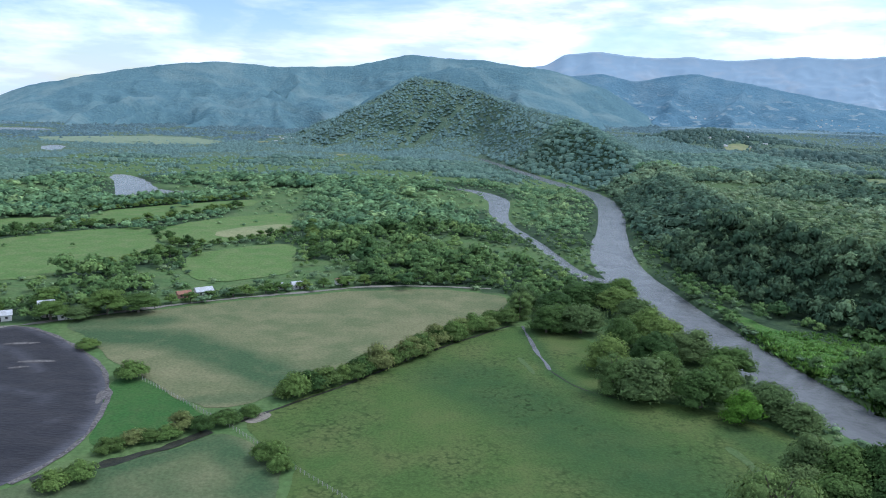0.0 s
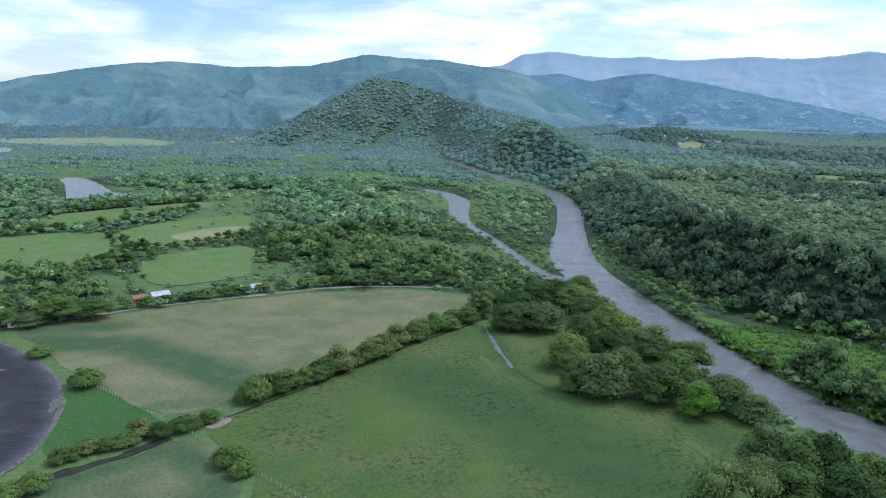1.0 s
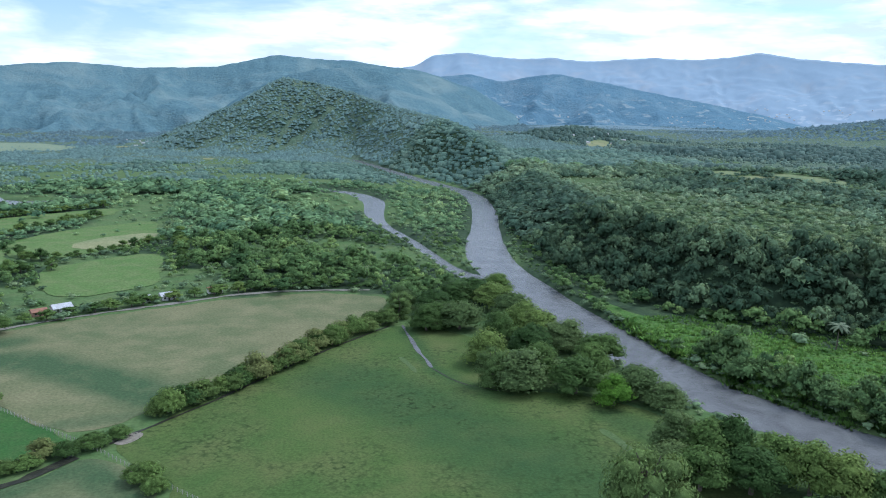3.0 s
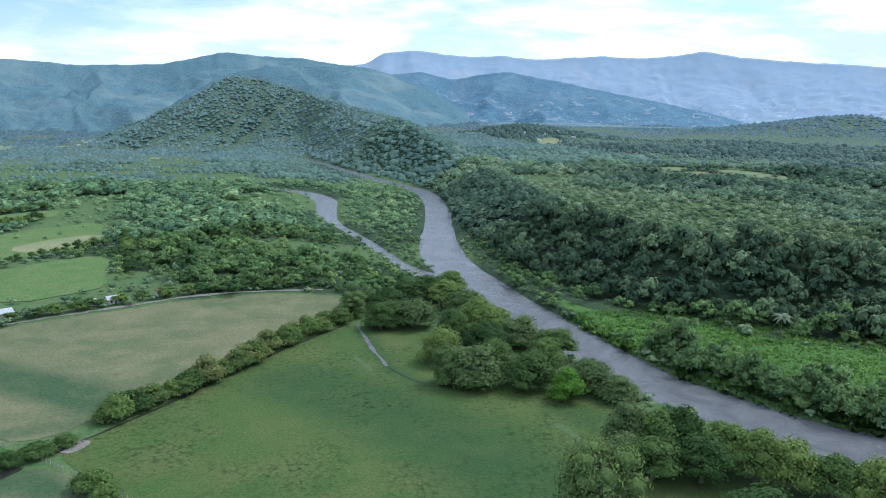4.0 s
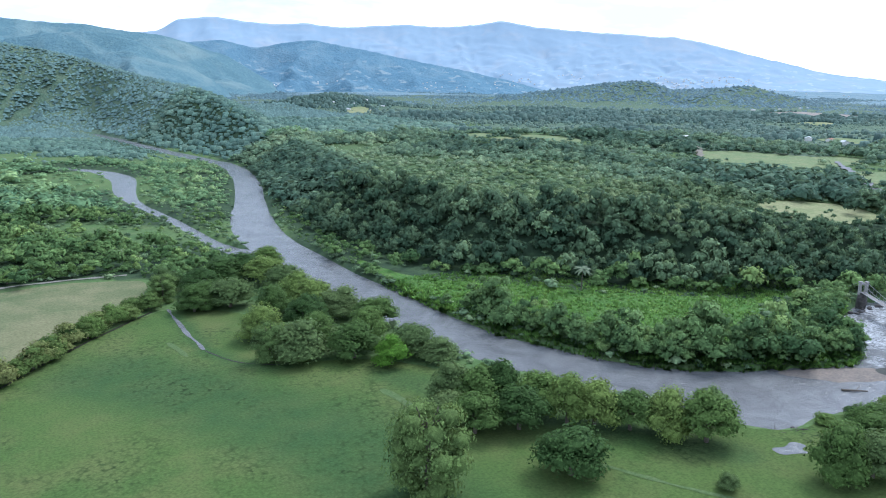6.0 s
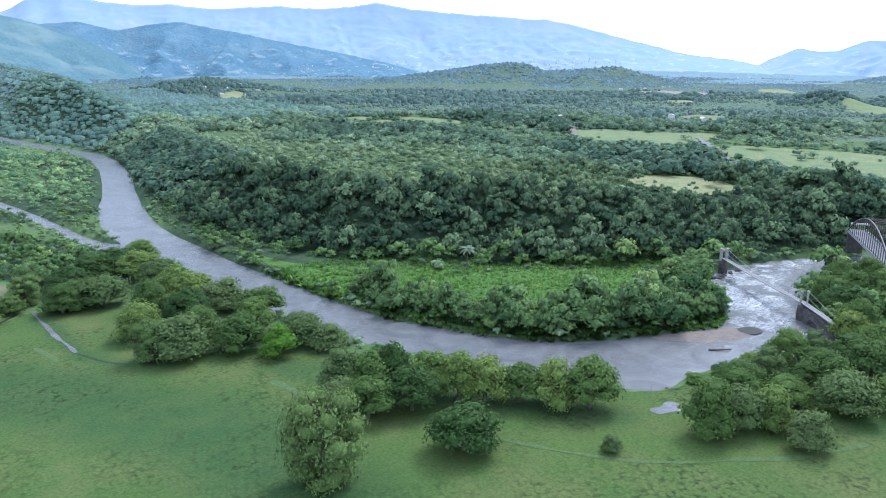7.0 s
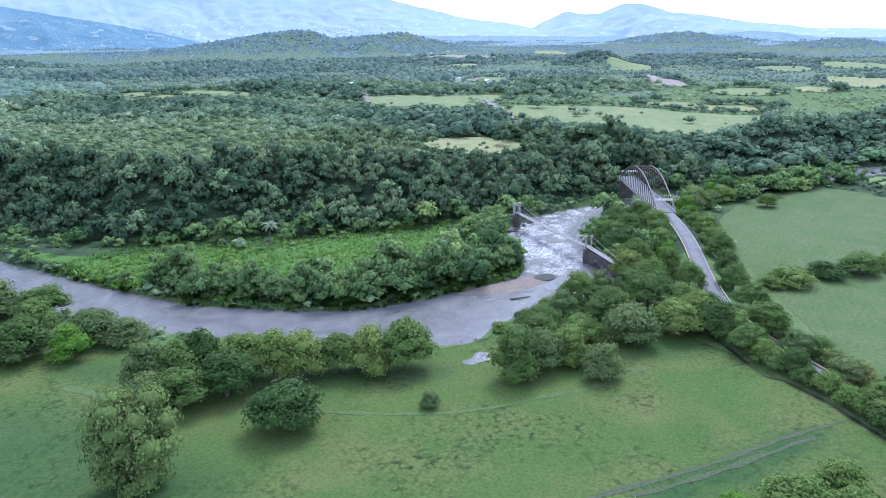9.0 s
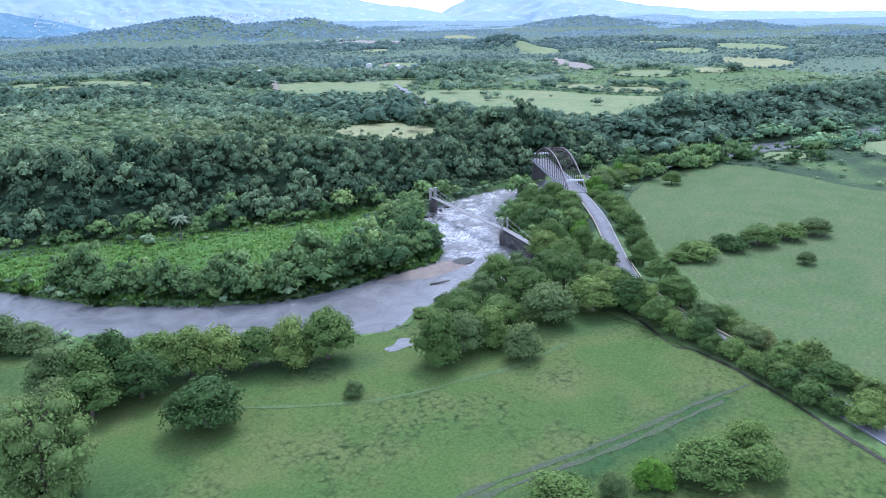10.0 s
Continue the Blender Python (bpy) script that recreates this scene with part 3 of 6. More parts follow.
# ---------------------------------------------------------------- mesh tools
def mesh_from(name, verts, faces, mats=(), tone=None, face_mats=None, lean=None):
    """A mesh from arrays; faces is an (n, 3) or (n, 4) array."""
    verts, faces = np.asarray(verts, np.float32), np.asarray(faces, np.int32)
    me = bpy.data.meshes.new(name)
    me.vertices.add(len(verts))
    me.vertices.foreach_set("co", verts.ravel())
    k = faces.shape[1]
    me.loops.add(len(faces) * k)
    me.loops.foreach_set("vertex_index", faces.ravel())
    me.polygons.add(len(faces))
    me.polygons.foreach_set("loop_start", np.arange(len(faces), dtype=np.int32) * k)
    me.polygons.foreach_set("loop_total", np.full(len(faces), k, np.int32))
    for m in mats:
        me.materials.append(m)
    if face_mats is not None:
        me.polygons.foreach_set("material_index", np.asarray(face_mats, np.int32))
    if tone is not None:
        a = me.attributes.new("tone", "FLOAT", "POINT")
        a.data.foreach_set("value", np.asarray(tone, np.float32))
    if lean is not None:
        a = me.attributes.new("lean", "FLOAT_VECTOR", "POINT")
        a.data.foreach_set("vector", np.asarray(lean, np.float32).ravel())
    me.update(calc_edges=True)
    return me


def shade_smooth(me):
    me.polygons.foreach_set("use_smooth", np.ones(len(me.polygons), bool))


def part(name, bm, mat, parent=None, label=""):
    """Links a bmesh as one mesh object under its thing."""
    me = bpy.data.meshes.new(name)
    bm.to_mesh(me)
    bm.free()
    me.materials.append(mat)
    ob = new(name, me)
    ob.parent = parent
    if label:
        ob["label"] = label
    return ob


def box(bm, m, sx, sy, sz, bevel=0.0):
    """A box of that size about m, its edges bevelled."""
    made = bmesh.ops.create_cube(bm, size=1.0, matrix=m @ Matrix.Diagonal((sx, sy, sz, 1)))
    if bevel:
        edges = list({e for v in made["verts"] for e in v.link_edges})
        bmesh.ops.bevel(bm, geom=edges, offset=bevel, segments=1, affect="EDGES", clamp_overlap=True)


def bar(bm, a, b, wide, deep=None, sides=4):
    """A bar from a to b, square or round."""
    a, b = Vector(a), Vector(b)
    d = b - a
    if d.length < 1e-6:
        return
    m = Matrix.Translation((a + b) / 2) @ d.to_track_quat("Z", "Y").to_matrix().to_4x4()
    if sides == 4:
        box(bm, m, wide, deep or wide, d.length)
    else:
        bmesh.ops.create_cone(bm, cap_ends=True, segments=sides, radius1=wide / 2, radius2=(deep or wide) / 2, depth=d.length, matrix=m)


def resampled(points, step):
    """Points every step metres along a closed outline."""
    out = []
    n = len(points)
    for i in range(n):
        a, b = np.array(points[i][:2]), np.array(points[(i + 1) % n][:2])
        k = max(1, int(np.linalg.norm(b - a) / step))
        out += [tuple(a + (b - a) * j / k) for j in range(k)]
    return out


def draped(name, outline, mat, lift=0.3, cell=12.0, ragged=1.5, flat=None, tint_lines=(), corners=2):
    """A patch of ground with that outline, laid on the land."""
    pts = resampled(rounded(outline, corners, True), max(2.0, cell * 0.3))
    px, py = np.array([p[0] for p in pts]), np.array([p[1] for p in pts])
    far = np.clip(np.hypot(px, py) / 400 - 1, 0, 2.2)
    px, py = px + ragged * (grain(px, py, 11, 21, 3) + 2 * far * grain(px, py, 45, 23, 3)), py + ragged * (grain(px, py, 11, 22, 3) + 2 * far * grain(px, py, 45, 24, 3))
    bm = bmesh.new()
    bm.faces.new([bm.verts.new((x, y, 0)) for x, y in zip(px, py)])
    bmesh.ops.triangulate(bm, faces=bm.faces[:])
    for _ in range(6):
        long = [e for e in bm.edges if e.calc_length() > cell]
        if not long:
            break
        bmesh.ops.subdivide_edges(bm, edges=long, cuts=1)
        bmesh.ops.triangulate(bm, faces=[f for f in bm.faces if len(f.verts) > 3])
    bm.verts.ensure_lookup_table()
    if flat is None:
        hs = height(np.array([v.co.x for v in bm.verts]), np.array([v.co.y for v in bm.verts])) + lift
    else:
        hs = np.full(len(bm.verts), flat)
    for v, h in zip(bm.verts, hs):
        v.co.z = h
    bmesh.ops.recalc_face_normals(bm, faces=bm.faces[:])
    if sum(f.normal.z for f in bm.faces) < 0:
        bmesh.ops.reverse_faces(bm, faces=bm.faces[:])
    me = bpy.data.meshes.new(name)
    bm.to_mesh(me)
    bm.free()
    me.materials.append(mat)
    shade_smooth(me)
    # second colour along these lines, fading off to either side
    if tint_lines:
        vx, vy = np.array([v.co.x for v in me.vertices]), np.array([v.co.y for v in me.vertices])
        wet = np.zeros(len(vx))
        for line, wide, much in tint_lines:
            wet = np.maximum(wet, much * smooth(1.3 - line_distance(vx, vy, line)[0] / wide))
        a = me.attributes.new("tone", "FLOAT", "POINT")
        a.data.foreach_set("value", wet.astype(np.float32))
    return new(name, me)


def ribbon(name, line, half, mat, lift=0.3, width_noise=0.9):
    """A strip along a line, laid on the land."""
    p = np.array([q[:2] for q in rounded(line, 2)])
    cut = np.concatenate([[0], np.cumsum(np.linalg.norm(np.diff(p, axis=0), axis=1))])
    at = np.arange(0, cut[-1], max(1.5, half))
    p = np.stack([np.interp(at, cut, p[:, 0]), np.interp(at, cut, p[:, 1])], 1)
    p = p + 0.5 * half * np.stack([grain(p[:, 0], p[:, 1], 6, 33, 2), grain(p[:, 0], p[:, 1], 6, 34, 2)], 1)
    d = np.gradient(p, axis=0)
    d /= np.linalg.norm(d, axis=1)[:, None] + 1e-9
    side = np.stack([d[:, 1], -d[:, 0]], 1)
    w = half * np.maximum(0.15, 1 + width_noise * grain(p[:, 0], p[:, 1], 7, 31, 2))[:, None]
    rows = [p - side * w, p, p + side * w]
    x = np.concatenate([r[:, 0] for r in rows])
    y = np.concatenate([r[:, 1] for r in rows])
    z = height(x, y) + lift
    n = len(p)
    i = np.arange(n - 1)
    quads = np.concatenate([np.stack([i + n * k, i + n * (k + 1), i + 1 + n * (k + 1), i + 1 + n * k], 1) for k in (0, 1)])
    me = mesh_from(name, np.stack([x, y, z], 1), quads, [mat])
    shade_smooth(me)
    return new(name, me)


# ---------------------------------------------------------------- ground
# the farmed land where trees stand only in rows and singly
FARMED = rounded([(-420, 300), (-330, 330), (-215, 336), (-187, 345), (-112, 396), (-72, 416), (-18, 434), (30, 430), (60, 400), (118, 388), (140, 290), (205, 150), (300, 134), (345, 100), (345, 60), (480, -60), (500, -200),
                  (-100, -200), (-420, 0)], 1, True)


def build_ground():
    turns = np.concatenate([np.arange(-48, 104, 0.4), np.arange(104, 312, 4.0)])       # degrees right of +y
    radii = np.concatenate([[30, 60, 85], 100 * np.exp(np.arange(0, 3.903, 0.018)), [4960]])
    a, r = np.radians(turns), radii
    x = np.sin(a)[None, :] * r[:, None]
    y = np.cos(a)[None, :] * r[:, None]
    z = height(x.ravel(), y.ravel())
    v = np.stack([x.ravel(), y.ravel(), z], 1)
    na, nr = len(turns), len(radii)
    i, j = np.meshgrid(np.arange(nr - 1), np.arange(na), indexing="ij")
    i, j = i.ravel(), j.ravel()
    k = (j + 1) % na
    f = np.stack([i * na + j, i * na + k, (i + 1) * na + k, (i + 1) * na + j], 1)[:, ::-1]
    v = np.concatenate([v, [[0, 0, 0]]])
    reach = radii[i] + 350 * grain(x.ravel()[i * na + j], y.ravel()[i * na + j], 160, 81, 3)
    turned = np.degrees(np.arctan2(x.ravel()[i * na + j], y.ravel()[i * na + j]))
    # far faces take the colours that have haze painted in
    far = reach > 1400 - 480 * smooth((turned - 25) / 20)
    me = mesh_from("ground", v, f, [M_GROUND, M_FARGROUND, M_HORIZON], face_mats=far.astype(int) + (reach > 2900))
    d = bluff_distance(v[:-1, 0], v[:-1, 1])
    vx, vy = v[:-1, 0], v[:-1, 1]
    # darker left of 24 degrees, as cloud shade put into the ground's colour
    sparse_lit = smooth((np.degrees(np.arctan2(vx, vy)) - 24) / 10)
    # under trees the ground's colour is darkened, standing in for shade
    shade = np.where(d > 0, 1 - (0.72 + 0.23 * sparse_lit) * smooth((d - 62) / 50), 0.85 - 0.8 * smooth((grain(vx, vy, 90, 63, 3) + 0.02) / 0.2))
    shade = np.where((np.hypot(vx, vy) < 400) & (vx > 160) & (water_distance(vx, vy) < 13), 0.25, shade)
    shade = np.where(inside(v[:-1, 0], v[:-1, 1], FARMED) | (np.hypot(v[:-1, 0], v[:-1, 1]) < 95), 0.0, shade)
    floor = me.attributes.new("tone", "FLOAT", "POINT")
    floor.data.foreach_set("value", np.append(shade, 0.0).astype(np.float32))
    hub = mesh_from("ground_hub", np.concatenate([v[:na], [[0, 0, 0]]]), np.stack([np.full(na, na), (np.arange(na) + 1) % na, np.arange(na)], 1), [M_GROUND])
    bm = bmesh.new()
    bm.from_mesh(me)
    bm.from_mesh(hub)
    bmesh.ops.remove_doubles(bm, verts=[w for w in bm.verts if w.co.x ** 2 + w.co.y ** 2 < 1000], dist=0.01)
    bm.to_mesh(me)
    bm.free()
    bpy.data.meshes.remove(hub)
    shade_smooth(me)
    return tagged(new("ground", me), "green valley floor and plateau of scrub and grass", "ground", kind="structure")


build_ground()


def build_range(name, label, profile, dist, front, back, foot, mat, rough, seed, carve=1.0):
    """A mountain range whose crest follows (degrees left of +y, degrees above the eye) at that distance."""
    az = np.arange(profile[0][0], profile[-1][0], -0.16)
    crest = np.interp(-az, [-p[0] for p in profile], [p[1] for p in profile])
    k = np.ones(5) / 5
    crest = np.convolve(np.pad(crest, 2, mode="edge"), k, "valid")
    crest = crest + 0.07 * grain(az, 0 * az, 1.3, seed + 7, 4) + 0.025 * grain(az, 0 * az, 0.35, seed + 8, 2)
    s = np.concatenate([np.linspace(-1, 0, 64), np.linspace(0, 1, 12)[1:]])
    a = np.radians(az)[None, :]
    r = dist + np.where(s < 0, s * front, s * back)[:, None] + 0 * a
    x, y = -np.sin(a) * r, np.cos(a) * r
    top = EYE + dist * np.tan(np.radians(crest))[None, :]
    t = np.abs(s)[:, None]
    across = np.radians(az)[None, :] * dist + 0 * r
    across = across + 0.55 * rough * grain(across, r, 1.3 * rough, seed + 5, 2)
    spur = 1 - 1.5 * np.abs(grain(across, 0.55 * r, rough, seed, 2)) - 0.55 * np.abs(grain(across, 0.9 * r, 0.38 * rough, seed + 2, 2))
    fall = t ** 0.85 * (1 + 0.3 * carve - 0.7 * carve * spur * (1 - 0.6 * t))
    z = top - (top - foot) * np.clip(fall, 0, 1.3)
    z = z + 0.035 * carve * (top - foot) * grain(x, y, rough * 0.25, seed + 3, 3) * np.minimum(1, 0.1 + 3 * t)
    n, m = len(s), len(az)
    i, j = np.meshgrid(np.arange(n - 1), np.arange(m - 1), indexing="ij")
    i, j = i.ravel(), j.ravel()
    f = np.stack([i * m + j, i * m + j + 1, (i + 1) * m + j + 1, (i + 1) * m + j], 1)
    me = mesh_from(name, np.stack([x.ravel(), y.ravel(), z.ravel()], 1), f, [mat])
    shade_smooth(me)
    return tagged(new(name, me), label, "mountain range", kind="structure")


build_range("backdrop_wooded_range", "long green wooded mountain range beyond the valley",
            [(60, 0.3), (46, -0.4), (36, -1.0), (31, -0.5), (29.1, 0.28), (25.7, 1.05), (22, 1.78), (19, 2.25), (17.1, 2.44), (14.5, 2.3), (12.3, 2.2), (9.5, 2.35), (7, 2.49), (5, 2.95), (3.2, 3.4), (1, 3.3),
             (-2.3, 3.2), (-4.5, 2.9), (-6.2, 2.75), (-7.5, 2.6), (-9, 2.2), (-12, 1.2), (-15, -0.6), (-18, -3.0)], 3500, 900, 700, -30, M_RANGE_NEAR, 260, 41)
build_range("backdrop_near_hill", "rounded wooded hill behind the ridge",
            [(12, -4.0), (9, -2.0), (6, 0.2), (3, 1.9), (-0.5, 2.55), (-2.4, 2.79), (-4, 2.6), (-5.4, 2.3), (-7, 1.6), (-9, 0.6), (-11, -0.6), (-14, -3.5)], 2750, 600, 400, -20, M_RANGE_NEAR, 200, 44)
build_range("backdrop_blue_hills", "dark wooded hills, hazed blue-green, at the foot of the mountains",
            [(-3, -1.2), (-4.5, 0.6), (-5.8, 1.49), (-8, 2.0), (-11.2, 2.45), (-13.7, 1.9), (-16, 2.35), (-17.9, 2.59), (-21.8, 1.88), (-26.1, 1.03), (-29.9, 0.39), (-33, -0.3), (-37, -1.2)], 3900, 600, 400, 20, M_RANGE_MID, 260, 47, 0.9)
build_range("backdrop_far_range", "far mountain range hazed pale blue, with fields on its lower slopes",
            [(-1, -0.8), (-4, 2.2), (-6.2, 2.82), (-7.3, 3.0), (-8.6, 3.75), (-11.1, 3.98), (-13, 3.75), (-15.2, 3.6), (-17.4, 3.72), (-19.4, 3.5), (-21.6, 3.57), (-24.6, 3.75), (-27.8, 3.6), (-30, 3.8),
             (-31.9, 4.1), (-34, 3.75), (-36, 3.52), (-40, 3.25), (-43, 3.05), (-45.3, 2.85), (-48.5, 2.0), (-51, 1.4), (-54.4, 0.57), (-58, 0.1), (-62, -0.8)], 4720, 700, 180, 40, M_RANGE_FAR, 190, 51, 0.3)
build_range("backdrop_far_peaks", "lone hills on the horizon, hazed pale blue",
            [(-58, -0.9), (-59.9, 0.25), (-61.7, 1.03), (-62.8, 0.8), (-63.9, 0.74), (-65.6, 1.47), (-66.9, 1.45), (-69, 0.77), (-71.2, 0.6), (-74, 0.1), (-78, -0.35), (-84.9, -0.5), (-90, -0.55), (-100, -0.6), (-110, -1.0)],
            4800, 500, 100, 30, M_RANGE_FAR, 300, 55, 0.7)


# ---------------------------------------------------------------- water
def build_water(name, label, outline, mat, z=WATER_Z):
    bm = bmesh.new()
    bm.faces.new([bm.verts.new((x, y, z)) for x, y in outline])
    bmesh.ops.triangulate(bm, faces=bm.faces[:])
    bmesh.ops.recalc_face_normals(bm, faces=bm.faces[:])
    if sum(f.normal.z for f in bm.faces) < 0:
        bmesh.ops.reverse_faces(bm, faces=bm.faces[:])
    me = bpy.data.meshes.new(name)
    bm.to_mesh(me)
    bm.free()
    me.materials.append(mat)
    return tagged(new(name, me), label, "water", kind="structure")


def grown(poly, by):
    """An outline pushed outwards, so that the water reaches under its banks."""
    p = np.array(poly, float)
    d = np.roll(p, -1, 0) - np.roll(p, 1, 0)
    d /= np.linalg.norm(d, axis=1)[:, None] + 1e-9
    area = np.sum(p[:, 0] * np.roll(p[:, 1], -1) - np.roll(p[:, 0], -1) * p[:, 1])
    return [tuple(q) for q in p + by * math.copysign(1, area) * np.stack([d[:, 1], -d[:, 0]], 1)]


build_water("water_river", "grey-brown river in two bends between wooded banks", grown(RIVER, 1.2), M_RIVER)
build_water("water_side_channel", "narrow grey side channel beside the wooded island", grown(CHANNEL, 1.0), M_RIVER, WATER_Z - 0.02)
build_water("water_pond", "pale oxbow pond among trees", grown(POND, 1.5), M_RIVER)
build_water("water_lake", "pale distant lake", grown(LAKE, 1.5), M_RIVER)
build_water("water_pool", "small pale pool in the woods", grown(POOL, 1.5), M_RIVER)
RAPIDS = [(278, 166), (296, 150), (316, 152), (338, 170), (362, 188), (394, 197), (430, 197), (440, 206), (400, 224), (366, 229), (338, 221), (314, 205), (296, 186)]
rapids = draped("water_rapids", RAPIDS, M_RAPID, cell=4.0, ragged=0.5, flat=WATER_Z + 0.03)
edge = rounded(RAPIDS, 2, True)
r_x, r_y = np.array([v.co.x for v in rapids.data.vertices]), np.array([v.co.y for v in rapids.data.vertices])
r_tone = rapids.data.attributes.new("tone", "FLOAT", "POINT")
r_tone.data.foreach_set("value", smooth(line_distance(r_x, r_y, edge, True)[0] / 9.0).astype(np.float32))
tagged(rapids, "white broken water of the rapids under the footbridge", "water", kind="structure")

# ---------------------------------------------------------------- fields
F_MAIN = [(-66, 239), (-57, 253), (-35, 279), (-5, 321), (35, 361), (51, 358), (74, 342), (77, 311), (68, 284), (80, 268), (101, 262), (116, 250), (128, 230), (146, 212), (164, 182),
          (184, 158), (195, 146), (208, 141), (226, 145), (250, 136), (264, 120), (262, 96), (254, 82), (250, 70), (238, 52), (227, 30), (215, 12), (200, -6), (150, -70), (0, -120), (-60, 40), (-45, 150), (-38, 205), (-60, 226)]
F_TAN = [(-187, 341), (-152, 367), (-112, 392), (-72, 412), (-18, 430), (26, 426), (40, 412), (30, 380), (6, 352), (-20, 323), (-42, 291), (-60, 265), (-72, 248), (-91, 251), (-117, 275), (-136, 293), (-159, 320)]
F_MUD = [(-260, 300), (-219, 326), (-199, 337), (-175, 322), (-148, 298), (-131, 276), (-118, 247), (-114, 222), (-116, 205), (-120, 192), (-135, 178), (-190, 170), (-280, 230)]
F_WEDGE = [(-130, 273), (-116, 273), (-89, 250), (-78, 238), (-90, 229), (-103, 219), (-112, 218), (-118, 247)]
F_NEAR = [(-115, 192), (-99, 204), (-85, 216), (-72, 231), (-60, 223), (-43, 204), (-45, 150), (-60, 40), (-200, 20), (-190, 150)]
F_A = [(-333, 677), (-278, 741), (-215, 806), (-198, 777), (-222, 691), (-250, 638), (-279, 614), (-300, 610)]
F_A2 = [(-420, 600), (-347, 653), (-318, 615), (-323, 572), (-345, 540), (-420, 520)]
F_B = [(-239, 622), (-200, 671), (-155, 716), (-138, 684), (-126, 609), (-152, 566), (-189, 534), (-220, 554)]
F_BTAN = [(-187, 611), (-136, 651), (-128, 611), (-155, 577), (-178, 573)]
F_C = [(-360, 500), (-292, 591), (-241, 613), (-213, 543), (-194, 504), (-216, 473), (-235, 430), (-270, 410), (-340, 420)]
F_D = [(-183, 506), (-159, 530), (-122, 563), (-105, 529), (-99, 482), (-102, 452), (-142, 426), (-164, 456)]
F_FAR = [(-1004, 1740), (-908, 1870), (-740, 1992), (-564, 1862), (-513, 1712), (-658, 1606), (-834, 1640)]
F_STRIP = [(161, 425), (169, 362), (203, 333), (234, 306), (269, 276), (304, 250), (292, 233), (262, 246), (238, 262), (205, 280), (180, 290), (166, 312), (160, 345), (157, 393)]
F_FLOOD = [(161, 425), (169, 366), (203, 337), (234, 310), (269, 281), (304, 256), (332, 246), (334, 236), (312, 212), (297, 190), (281, 179), (256, 188), (228, 198), (207, 214), (193, 235), (176, 267), (167, 303), (162, 350), (154, 393)]
F_RIGHT = [(435, 133), (513, 126), (566, 94), (539, 42), (504, -7), (560, -120), (300, -140), (215, -50), (240, 0), (256, 20), (271, 38), (313, 66), (365, 98)]
F_RIGHT2 = [(599, 84), (632, 68), (616, 46), (580, 58)]
F_RIGHT3 = [(690, 20), (722, -3), (700, -60), (620, -40), (646, 10)]
P_CLEAR = [(445, 366), (474, 358), (495, 328), (477, 281), (448, 274), (423, 290), (418, 331)]
P_BIG = [(647, 442), (706, 408), (740, 324), (736, 230), (759, 177), (666, 182), (595, 194), (594, 234), (603, 319), (604, 375)]
P_B = [(628, 606), (685, 579), (705, 521), (773, 478), (664, 454), (611, 459), (571, 514)]
P_C = [(781, 342), (813, 281), (810, 205), (785, 195), (758, 267)]
P_TANFAR = [(1490, 1233), (1623, 1209), (1605, 1023), (1463, 994), (1422, 1126)]
P_TAN2 = [(1189, 501), (1030, 379), (944, 325), (960, 399)]
P_D = [(916, 317), (1003, 278), (967, 225), (903, 249)]
P_E = [(770, 83), (821, 43), (821, 25), (779, 58)]
P_E2 = [(1277, 254), (1270, 136), (1135, 121), (1054, 180)]
P_I = [(1702, 344), (1623, 180), (1438, 163), (1426, 278)]
P_J = [(1034, 235), (1050, 181), (1001, 179), (988, 221)]
P_K = [(793, 275), (836, 213), (791, 198), (769, 242)]
P_L = [(582, 906), (621, 864), (608, 758), (553, 746), (554, 821)]
